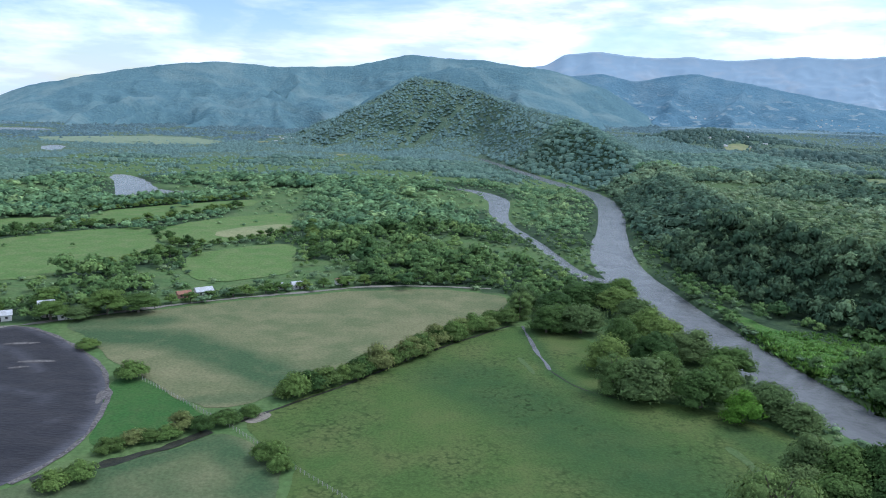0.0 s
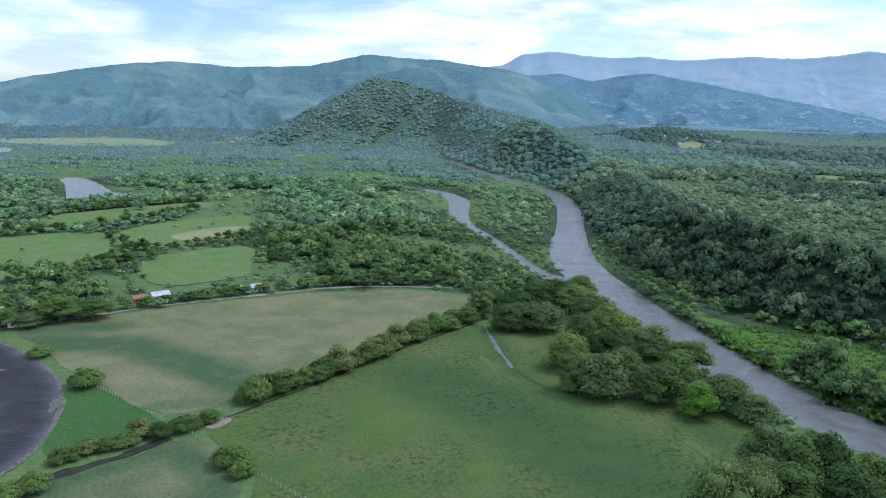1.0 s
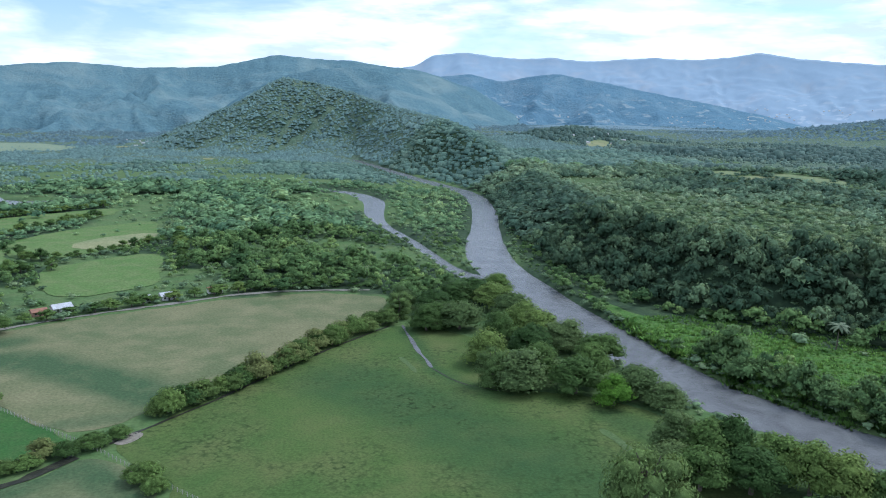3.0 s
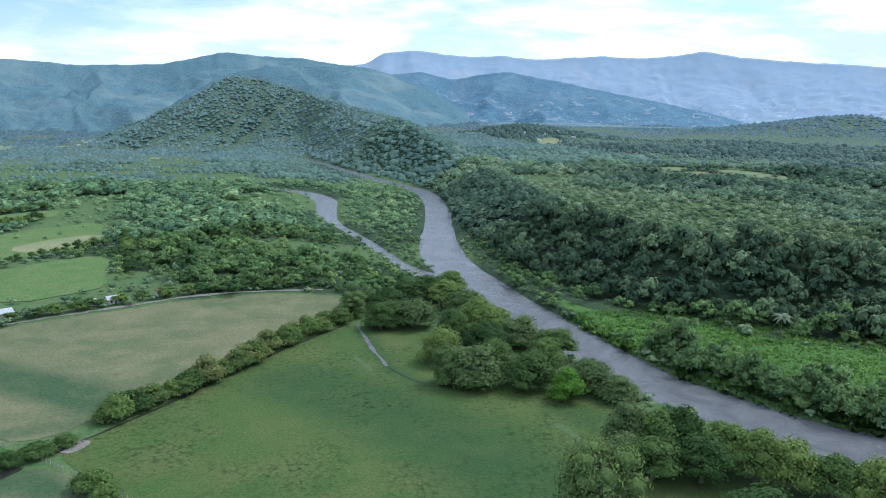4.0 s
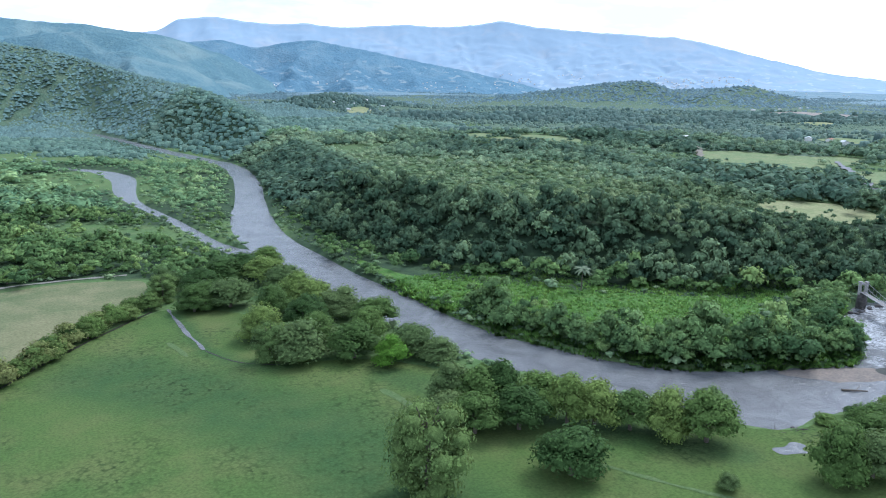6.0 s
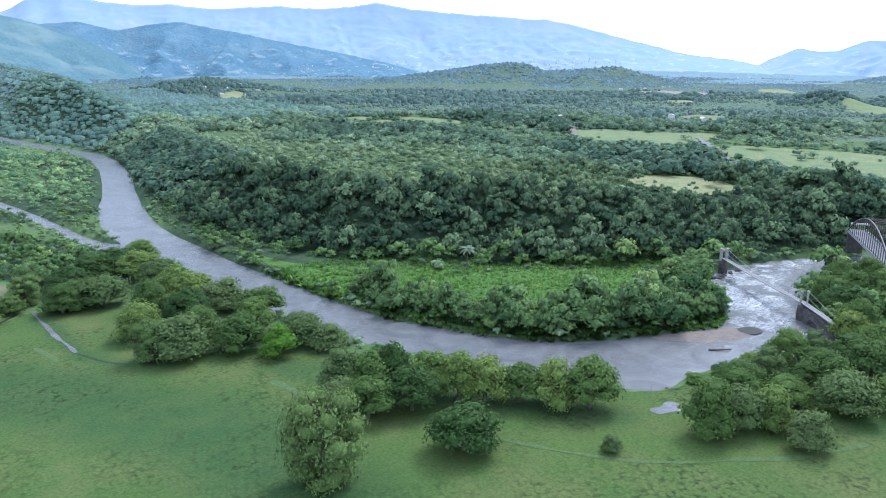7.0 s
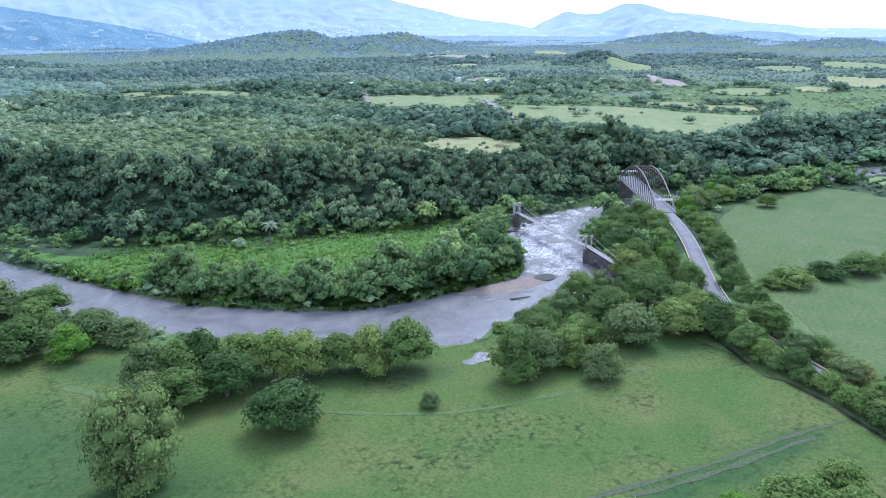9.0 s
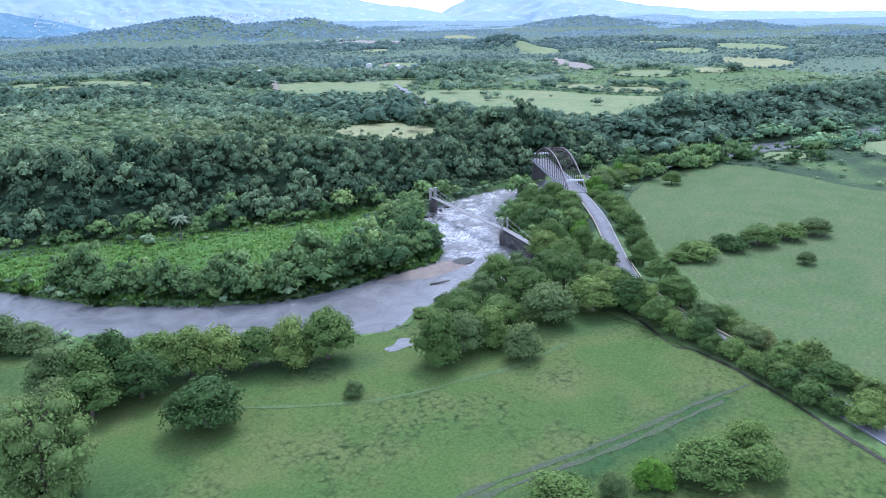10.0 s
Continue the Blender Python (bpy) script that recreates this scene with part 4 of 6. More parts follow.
FIELDS = [
    ("pasture_meadow", "large green cattle meadow with worn patches", F_MAIN, M_PASTURE, 0.22),
    ("pasture_dry", "dry yellowish grazed pasture beside the lane", F_TAN, M_TAN, 0.25),
    ("ploughed_field", "dark wet ploughed field with puddled edges", F_MUD, M_MUD, 0.25),
    ("pasture_wedge", "bright green wedge of grass beside the ploughed field", F_WEDGE, M_WEDGE, 0.25),
    ("pasture_near", "rough olive pasture behind a wire fence", F_NEAR, M_TAN, 0.24),
    ("field_long", "long pale green mown field between hedges", F_A, M_FARM, 0.3),
    ("field_small", "small pale green field between hedges", F_A2, M_FARM, 0.3),
    ("field_broad", "green field with a yellowed corner", F_B, M_FARM, 0.3),
    ("field_corner", "yellowed bare strip of a field", F_BTAN, M_DRYFIELD, 0.45),
    ("field_grassy", "rough bright green field beside trees", F_C, M_FARM, 0.3),
    ("field_square", "square green pasture behind the houses", F_D, M_FARM, 0.3),
    ("field_far", "distant pale green field among woods", F_FAR, M_FARFIELD, 0.5),
    ("flood_meadow", "lush bright green strip under the bluff", F_FLOOD, M_LUSH, 0.3),
    ("pasture_open", "wide smooth green pasture beyond the road", F_RIGHT, M_FIELD, 0.3),
    ("pasture_gap", "small green pasture behind a tree belt", F_RIGHT2, M_PALE, 0.4),
    ("pasture_edge", "green pasture beside the tree belt", F_RIGHT3, M_PALE, 0.4),
    ("clearing", "yellowed clearing on the wooded plateau", P_CLEAR, M_DRYFIELD, 0.5),
    ("plateau_pasture", "broad pale pasture on the plateau", P_BIG, M_PALE, 0.5),
    ("plateau_field", "green field beside a pale track", P_B, M_PALE, 0.5),
    ("plateau_strip", "narrow pale field on the plateau", P_C, M_DRYFIELD, 0.5),
    ("stubble_field", "distant bare tan field", P_TANFAR, M_STUBBLE, 0.8),
    ("stubble_strip", "distant bare tan strip", P_TAN2, M_STUBBLE, 0.6),
    ("plateau_paddock", "distant pale paddock", P_D, M_PALE, 0.6),
    ("plateau_patch", "small green patch among woods", P_E, M_PALE, 0.5),
    ("plateau_grass", "distant pale grassland", P_E2, M_DRYFIELD, 0.6),
    ("plateau_meadow", "distant pale olive meadow with single trees", P_I, M_PALE, 0.6),
    ("plateau_plot", "small pale plot between tree belts", P_J, M_DRYFIELD, 0.6),
    ("plateau_ribbon", "narrow yellowed field behind the broad pasture", P_K, M_DRYFIELD, 0.5),
    ("plateau_glade", "pale grassy glade among scrub", P_L, M_PALE, 0.5),
]
# where each field's second colour is mixed in: line, width, amount
TINT_LINES = {
    "ploughed_field": [([(-222, 326), (-199, 337), (-175, 322), (-148, 298), (-131, 276), (-118, 247), (-114, 222), (-116, 205), (-121, 191)], 4.5, 0.55), ([(-205, 312), (-180, 300), (-160, 280)], 3.0, 0.3), ([(-170, 262), (-145, 255), (-130, 235)], 2.5, 0.25)],
    "pasture_meadow": [([(110, 62), (147, 55), (164, 49), (178, 41), (205, 31)], 6, 0.9), ([(41, 361), (45, 325), (47, 296), (56, 277), (72, 267)], 5, 0.6), ([(10, 285), (40, 250), (70, 200), (75, 150)], 26, 0.75),
                       ([(105, 240), (125, 205), (150, 170), (175, 140)], 9, 0.6), ([(230, 90), (250, 72)], 9, 0.5)],
    "pasture_dry": [([(-165, 325), (-125, 325), (-95, 305), (-62, 278)], 15, 1.0), ([(-185, 338), (-140, 350)], 12, 0.8), ([(-90, 254), (-60, 262), (-30, 300)], 6, 0.6)],
    "pasture_near": [([(-100, 200), (-75, 225), (-55, 205), (-45, 170)], 9, 0.9), ([(-130, 150), (-90, 170), (-60, 150)], 45, 0.6)],
}
NEARBY = (F_MAIN, F_TAN, F_MUD, F_WEDGE, F_NEAR, F_FLOOD, F_RIGHT)
for f_name, f_label, f_poly, f_mat, f_lift in FIELDS:
    near_by = f_poly in NEARBY
    tagged(draped(f_name, f_poly, f_mat, 0.12 if near_by else f_lift, 7.0 if near_by else 15.0, 2.2 if near_by else 4.0, tint_lines=TINT_LINES.get(f_name, ()), corners=2 if near_by else 1), f_label, "field", kind="structure")
CLEARINGS = [(-730, 3115, 70, 120), (-395, 1965, 18, 12), (-420, 2080, 16, 12), (-290, 1700, 24, 14), (-450, 1850, 26, 30), (-212, 1500, 14, 30), (604, 1560, 40, 80), (540, 915, 24, 36),
             (551, 845, 40, 30), (480, 800, 22, 20), (1327, 584, 50, 90), (1884, 1070, 60, 140), (950, 640, 40, 45), (1500, 760, 70, 60), (1240, 900, 40, 50), (1700, 480, 60, 90), (1400, 330, 50, 60), (850, 560, 30, 24)]
clear_rng = random.Random(9)
GLADES = []
for c_x, c_y, c_wide, c_deep in CLEARINGS:
    c_turn = math.atan2(c_x, c_y)
    ring = []
    for c_k in range(9):
        c_a = c_k * 2 * math.pi / 9
        u, w = c_wide * math.cos(c_a) * clear_rng.uniform(0.65, 1.25), c_deep * math.sin(c_a) * clear_rng.uniform(0.65, 1.25)
        ring.append((c_x + u * math.cos(c_turn) + w * math.sin(c_turn), c_y - u * math.sin(c_turn) + w * math.cos(c_turn)))
    GLADES.append(ring)
    tagged(draped("clearing", ring, clear_rng.choice([M_PALE, M_DRYFIELD]), 0.5, 18.0, 2.2, corners=1), "small pale grassy clearing among the woods", "field", kind="structure")
OPEN = [rounded(g, 1, True) for g in GLADES] + [rounded(F_STRIP if f is F_FLOOD else f, 2, True) for _, _, f, _, _ in FIELDS]

# ---------------------------------------------------------------- trees
def ball_shape(level):
    bm = bmesh.new()
    bmesh.ops.create_icosphere(bm, subdivisions=level, radius=1.0)
    v = np.array([w.co[:] for w in bm.verts])
    f = np.array([[w.index for w in g.verts] for g in bm.faces])
    bm.free()
    return v, f


BALLS = {1: ball_shape(1), 2: ball_shape(2)}


def crown_shape(seed, lobes, level, leaves, leaf, form="broad"):
    """A crown about one wide each way and from z 0.45 to 2: boughs of leaf, with clumps of leaves standing off them, and the way each leaf leans."""
    rng = np.random.default_rng(seed)
    verts, faces, count = [], [], 0
    centres, sizes = [], []
    for k in range(lobes):
        a = 2.4 * k + rng.uniform(-0.5, 0.5)
        u = math.sqrt((k + 0.5) / lobes)
        if form == "broad":                                     # wide dome, boughs hanging low at the rim
            c = (0.70 * u * math.cos(a), 0.70 * u * math.sin(a), 1.6 - 0.85 * u ** 2.4 + rng.uniform(-0.34, 0.2))
            s = rng.uniform(0.27, 0.40) * (1.3 if lobes < 6 else 1.0)
        elif form == "round":
            c = (0.62 * u * math.cos(a), 0.62 * u * math.sin(a), 1.5 - 0.9 * u ** 1.6 + rng.uniform(-0.36, 0.28))
            s = rng.uniform(0.32, 0.46) * (1.25 if lobes < 6 else 1.0)
        elif form == "tall":
            z = 0.14 + 1.68 * (k + 0.5) / lobes
            wide = 0.68 * math.sin(math.pi * (0.2 + 0.34 * z)) * rng.uniform(0.6, 1.1)
            c = (wide * math.cos(a), wide * math.sin(a), z + rng.uniform(-0.08, 0.08))
            s = rng.uniform(0.24, 0.36)
        else:                                                   # low bush, leaves to the ground
            c = (0.62 * u * math.cos(a), 0.62 * u * math.sin(a), 0.82 - 0.36 * u + rng.uniform(-0.35, 0.7) * (1.15 - u))
            s = rng.uniform(0.32, 0.5) * (1.25 if lobes < 6 else 1.0)
        if lobes == 1:
            c, s = (0.0, 0.0, 0.95), 1.05
        elif lobes == 2:
            s *= 1.45
        centres.append(c)
        sizes.append(s)
        bv, bf = BALLS[level]
        dents = 1 + 0.1 * rng.standard_normal(len(bv))
        squash = np.array([1.0, 1.0, rng.uniform(0.62, 0.85)])
        verts.append(bv * (s * 0.7 * dents)[:, None] * squash + np.array(c))
        faces.append(bf + count)
        count += len(bv)
    if leaves:
        i = rng.integers(lobes, size=leaves)
        n = rng.standard_normal((leaves, 3))
        n[:, 2] = np.abs(n[:, 2]) * 1.1 - 0.35
        n /= np.linalg.norm(n, axis=1)[:, None]
        p = np.array(centres)[i] + n * (np.array(sizes)[i] * rng.uniform(0.74, 1.22, leaves))[:, None] * np.array([1, 1, 0.8])
        m = n + np.array([0, 0, 0.3]) + 0.34 * rng.standard_normal((leaves, 3))
        m /= np.linalg.norm(m, axis=1)[:, None]
        u = np.cross(m, rng.standard_normal((leaves, 3)))
        u /= np.linalg.norm(u, axis=1)[:, None] + 1e-9
        w = np.cross(m, u)
        if form == "tall":
            w = w * 0.7 + np.array([0, 0, -0.45])
        size = (leaf * rng.uniform(0.6, 1.4, leaves))[:, None]
        tri = np.stack([p - u * size, p + w * size * 1.1, p + u * size - w * size * 0.5], 1)
        verts.append(tri.reshape(-1, 3))
        faces.append(np.arange(3 * leaves).reshape(-1, 3) + count)
    verts, faces = np.concatenate(verts), np.concatenate(faces)
    of = np.concatenate([np.repeat(np.arange(lobes), len(BALLS[level][0])), np.repeat(i, 3)]) if leaves else np.repeat(np.arange(lobes), len(BALLS[level][0]))
    own = verts - np.array(centres)[of]
    own /= np.linalg.norm(own, axis=1)[:, None] + 1e-9
    whole = verts - np.array([0, 0, 0.55])
    whole /= np.linalg.norm(whole, axis=1)[:, None] + 1e-9
    return verts, faces, leaning(0.6 * own + 0.5 * whole + np.array([0, 0, 0.3 if form != "bush" else 0.45]))


def leaning(v):
    return v / (np.linalg.norm(v, axis=1)[:, None] + 1e-9)


def dome_shape(seed):
    """A far crown: two uneven rings and a top."""
    rng = np.random.default_rng(seed)
    a = np.arange(5) * 2 * math.pi / 5 + rng.uniform(-0.25, 0.25, 5)
    low = np.stack([np.cos(a) * rng.uniform(0.8, 1.1, 5), np.sin(a) * rng.uniform(0.8, 1.1, 5), rng.uniform(-0.5, 0.1, 5)], 1)
    high = np.stack([np.cos(a + 0.5) * rng.uniform(0.5, 0.85, 5), np.sin(a + 0.5) * rng.uniform(0.5, 0.85, 5), rng.uniform(1.2, 1.75, 5)], 1)
    v = np.concatenate([low, high, [[rng.uniform(-0.2, 0.2), rng.uniform(-0.2, 0.2), rng.uniform(1.7, 2.0)]]])
    f = []
    for k in range(5):
        m = (k + 1) % 5
        f += [[k, m, 5 + k], [m, 5 + m, 5 + k], [5 + k, 5 + m, 10]]
    return v, np.array(f), leaning(leaning(v - np.array([0, 0, 0.5])) + np.array([0, 0, 0.55]))


def cap_shape(seed):
    """A crown on the horizon: one uneven ring and a top."""
    rng = np.random.default_rng(seed)
    a = np.arange(5) * 2 * math.pi / 5 + rng.uniform(-0.3, 0.3, 5)
    low = np.stack([np.cos(a) * rng.uniform(0.8, 1.15, 5), np.sin(a) * rng.uniform(0.8, 1.15, 5), rng.uniform(-1.0, -0.2, 5)], 1)
    v = np.concatenate([low, [[rng.uniform(-0.3, 0.3), rng.uniform(-0.3, 0.3), rng.uniform(1.5, 2.0)]]])
    return v, np.array([[k, (k + 1) % 5, 5] for k in range(5)]), leaning(0.6 * leaning(v - np.array([0, 0, 0.3])) + np.array([0, 0, 0.9]))


def trunk_shape(seed, form):
    """A tapered trunk with limbs reaching into the crown, for a tree two high and one wide."""
    rng = random.Random(seed)
    bm = bmesh.new()
    fork = {"broad": 0.75, "round": 0.7, "tall": 1.2, "bush": 0.35}[form]
    bar(bm, (0, 0, -0.08), (0.02, 0.01, fork), 0.15, 0.1, 7)
    for k in range(5):
        a = k * 1.257 + rng.uniform(-0.3, 0.3)
        reach = 0.25 if form == "tall" else 0.5
        mid = (0.45 * reach * math.cos(a), 0.45 * reach * math.sin(a), fork + 0.3)
        bar(bm, (0.02, 0.01, fork - 0.1), mid, 0.075, 0.05, 5)
        bar(bm, mid, (reach * math.cos(a), reach * math.sin(a), fork + rng.uniform(0.45, 0.7)), 0.05, 0.02, 5)
    me = bpy.data.meshes.new("trunk")
    bm.to_mesh(me)
    bm.free()
    me.materials.append(M_BARK)
    return me


KINDS = {}


def tree_kind(key, form, mat, seeds, lobes, leaves, leaf):
    KINDS[key] = []
    for s in seeds:
        v, f, way = crown_shape(s, lobes, 1, leaves, leaf, form)
        crown = mesh_from("crown", v, f, [mat], lean=way)
        shade_smooth(crown)
        KINDS[key].append((trunk_shape(s, form), crown))


tree_kind("broad", "broad", M_LEAF, (1, 2, 3, 4), 30, 4000, 0.046)
tree_kind("round", "round", M_LEAF, (5, 6, 7), 24, 4000, 0.046)
tree_kind("tall", "tall", M_LEAF_TALL, (8, 9), 30, 7500, 0.033)
tree_kind("bush", "bush", M_LEAF, (10, 11), 16, 1900, 0.066)
tree_kind("hedge", "bush", M_HEDGE, (12, 13, 14), 14, 1500, 0.07)
tree_kind("light", "round", M_LEAF_LIGHT, (15,), 26, 4200, 0.05)
tree_kind("grey", "round", M_LEAF_GREY, (16, 17), 24, 3600, 0.05)
LABELS = {
    "broad": ("broad-crowned dark green tree with spreading limbs", "tree"),
    "round": ("dense rounded green tree on a short trunk", "tree"),
    "tall": ("tall grey-green tree with drooping feathery foliage", "tree"),
    "bush": ("low dark green bush with leaves to the ground", "bush"),
    "hedge": ("olive hedge shrub along the ditch", "hedge shrub"),
    "light": ("bright yellow-green rounded tree", "tree"),
    "grey": ("pale grey-green tree beside the water", "tree"),
}
tree_rng = random.Random(77)


def plant(kind, x, y, radius, tall, group=""):
    label, category = LABELS[kind]
    trunk, crown = tree_rng.choice(KINDS[kind])
    z = float(height(np.array([x]), np.array([y]))[0])
    base = tagged(new(category.replace(" ", "_")), label, category, group)
    wide = tree_rng.uniform(0.86, 1.2)
    base.matrix_basis = pose(x, y, z, 0, 0, tree_rng.uniform(0, 360)) @ Matrix.Diagonal((radius * wide, radius * tree_rng.uniform(0.92, 1.08), tall / 2 * tree_rng.uniform(0.88, 1.12), 1))
    for name, me in (("trunk", trunk), ("crown", crown)):
        new(name, me).parent = base
    return base


# x, y, crown radius, height
RIVERSIDE = [("tall", 80, 159, 11.5, 29), ("round", 122, 152, 10.2, 15.5), ("light", 109, 250, 6.6, 13.0), ("round", 99, 264, 11.0, 15.5), ("grey", 78, 270, 11.5, 17.5), ("tall", 68, 274, 8.0, 15.0),
             ("round", 71, 300, 9.5, 14.0), ("grey", 112, 206, 8.0, 17), ("broad", 119, 199, 8.5, 17.0), ("broad", 126, 195, 7.0, 17), ("broad", 124, 182, 8.5, 15.5), ("broad", 136, 188, 9, 17), ("round", 140, 178, 8.5, 16.5),
             ("round", 148, 174, 9.4, 16), ("broad", 156, 166, 8, 14.5), ("round", 163, 157, 8.5, 14.5), ("broad", 172, 149, 9.5, 15.5), ("grey", 184, 160, 5.0, 12)]
RIVERSIDE += [("grey", 122, 258, 9, 14), ("grey", 128, 246, 8, 11), ("broad", 110, 186, 8, 13), ("grey", 106, 196, 7, 13), ("grey", 69, 353, 12, 16.5), ("round", 58, 358, 9, 14), ("broad", 88, 408, 12, 14), ("grey", 99, 366, 11, 15), ("broad", 104, 332, 11.5, 15),
              ("grey", 112, 316, 10, 13), ("broad", 120, 294, 10, 13), ("round", 52, 352, 8.5, 12), ("broad", 95, 385, 11, 14), ("round", 100, 345, 11, 14), ("broad", 92, 306, 10, 15), ("tall", 41, 376, 7, 14),
              ("round", 84, 330, 9, 13), ("round", 90, 285, 9, 14.5), ("broad", 110, 275, 9, 14), ("round", 104, 420, 10, 12), ("broad", 60, 385, 11, 13), ("round", 75, 400, 11, 13), ("grey", 45, 395, 8, 12)]
ROADSIDE = [("round", 187, 115, 9.4, 19), ("round", 208, 107, 8, 15), ("grey", 198, 112, 8.5, 16), ("grey", 204, 93, 7.2, 12.5), ("grey", 236, 97, 11, 17), ("broad", 252, 86, 10, 15), ("broad", 268, 104, 11, 15), ("round", 280, 116, 9, 14),
            ("broad", 291, 112, 9.5, 16), ("round", 302, 127, 9, 16), ("broad", 318, 132, 9, 15), ("broad", 330, 142, 10, 16), ("round", 344, 156, 11, 17), ("broad", 357, 152, 10, 17), ("broad", 340, 128, 8.5, 13),
            ("light", 326, 119, 6, 12), ("round", 310, 112, 7, 13), ("broad", 294, 97, 7, 12), ("round", 226, 112, 9, 13), ("broad", 248, 112, 10, 13), ("broad", 372, 166, 9, 15), ("round", 260, 120, 8, 12), ("broad", 266, 84, 9, 13), ("round", 258, 74, 9, 13), ("broad", 274, 92, 8, 13), ("broad", 251, 61, 7.5, 10), ("round", 366, 141, 7.5, 12), ("broad", 378, 154, 8, 13), ("round", 352, 134, 7.5, 12), ("broad", 386, 163, 7, 11), ("round", 399, 137, 7, 12), ("broad", 377, 124, 6.5, 10)]
ROADSIDE += [("broad", 270, 60, 8.5, 11), ("grey", 258, 46, 7.5, 10), ("broad", 287, 70, 8, 11), ("round", 304, 82, 7.5, 12), ("round", 322, 90, 7, 11), ("broad", 338, 99, 7.5, 12), ("round", 354, 107, 7.5, 12),
             ("broad", 372, 117, 8, 13), ("round", 390, 126, 8, 14), ("grey", 248, 29, 6.5, 8.5), ("round", 239, 16, 6.5, 8.5), ("broad", 231, 4, 7, 8), ("bush", 222, -8, 6, 6), ("broad", 262, 72, 8, 11), ("light", 410, 140, 9, 12),
             ("light", 432, 148, 9, 12), ("round", 452, 150, 10, 13), ("broad", 476, 142, 9, 12)]
ROADSIDE += [("broad", 222, 127, 9, 14), ("grey", 240, 127, 9, 14), ("round", 213, 122, 8, 13), ("broad", 257, 129, 9, 14), ("bush", 231, 138, 6, 6.5), ("bush", 250, 138, 6, 6.5), ("grey", 273, 127, 8, 12), ("bush", 218, 141, 4.5, 5)]
MEADOW = [("round", 165, 25, 8.6, 10), ("round", 137, 53, 7.5, 9), ("light", 155, 36, 4.8, 7.5), ("grey", 147, 43, 3.6, 6.5), ("round", 183, 19, 6.5, 9), ("round", 478, 114, 6.2, 9.1), ("bush", 334, 66, 9, 10), ("bush", 354, 56, 9, 10.5),
          ("round", 368, 45, 9, 10.5), ("bush", 383, 34, 8.5, 10), ("grey", 397, 23, 8.5, 10), ("grey", 348, 22, 4.0, 6), ("grey", 156, 126, 3.2, 5.5), ("broad", 172, 14, 7, 9), ("bush", 326, 72, 6, 7)]
MEADOW += [("bush", -121, 275, 7.2, 10.5), ("bush", -154, 308, 6.0, 6.5), ("bush", -52, 212, 5.6, 8.0), ("bush", -47, 205, 4.4, 6.2), ("bush", -103, 196, 6.0, 8.5), ("bush", -108, 191, 5.0, 7.5), ("bush", -73, 237, 5.5, 6.5), ("bush", -66, 243, 4.0, 5),
           ("broad", -190, 345, 8.5, 10), ("broad", -168, 358, 10, 12), ("broad", -155, 364, 9, 11), ("round", -222, 350, 8, 9), ("broad", -200, 362, 9, 11), ("grey", -178, 349, 7, 8)]
for t_kind, t_x, t_y, t_r, t_h in RIVERSIDE:
    plant(t_kind, t_x, t_y, 1.12 * t_r, 1.08 * t_h, "trees along the river bank")
for t_kind, t_x, t_y, t_r, t_h in ROADSIDE:
    plant(t_kind, t_x, t_y, t_r, t_h, "trees beside the road")
for t_kind, t_x, t_y, t_r, t_h in MEADOW:
    plant(t_kind, t_x, t_y, 1.08 * t_r, 1.05 * t_h)


def plant_row(line, step, radius, tall, kinds, group, sway=2.5):
    """Shrubs or trees along a line."""
    p = np.array([q[:2] for q in rounded(line, 2)])
    cut = np.concatenate([[0], np.cumsum(np.linalg.norm(np.diff(p, axis=0), axis=1))])
    s = 0.0
    while s < cut[-1]:
        x, y = np.interp(s, cut, p[:, 0]), np.interp(s, cut, p[:, 1])
        k = tree_rng.uniform(0.7, 1.3)
        plant(tree_rng.choice(kinds), x + tree_rng.uniform(-sway, sway), y + tree_rng.uniform(-sway, sway), radius * k, tall * k * tree_rng.uniform(0.85, 1.15), group)
        s += step * tree_rng.uniform(0.75, 1.3)


plant_row([(-58, 262), (-46, 268), (-32, 288), (-14, 309), (0, 332), (20, 356), (36, 370)], 4.5, 6.0, 9.4, ["hedge", "hedge", "bush"], "hedge along the ditch")
plant_row([(-104, 213), (-94, 221), (-85, 229), (-77, 234)], 4.2, 4.5, 6.2, ["hedge", "hedge", "bush"], "hedge beside the wet ditch", 1.5)
plant_row([(-30, 292), (-10, 316), (12, 346)], 14.0, 5.5, 9, ["bush", "round"], "hedge along the ditch", 2)


tree_kind("hedgerow", "round", M_LEAF, (18, 19, 20), 8, 260, 0.13)
LABELS["hedgerow"] = ("dark green hedgerow tree between fields", "tree")
for h_line in ([(-300, 608), (-262, 622), (-244, 640), (-224, 686), (-204, 745)], [(-210, 552), (-188, 526), (-156, 560), (-128, 598), (-112, 600)], [(-330, 560), (-318, 600), (-290, 602)],
               [(-215, 470), (-190, 500), (-170, 505)], [(-330, 690), (-280, 745), (-220, 806)], [(-116, 640), (-100, 560), (-90, 500)]):
    plant_row(h_line, 7.5, 5.0, 7.5, ["hedgerow"], "hedgerows between the fields", 2.0)
plant_row([(270, 80), (256, 66), (244, 48), (233, 30), (222, 13), (208, -6)], 6.0, 5.2, 8.2, ["hedge", "bush", "grey", "round"], "shrubs beside the road", 2.0)
plant_row([(276, 62), (262, 42), (250, 24), (238, 6), (226, -12), (212, -28)], 6.5, 5.2, 7.5, ["bush", "hedge", "round"], "shrubs beside the road", 2.5)


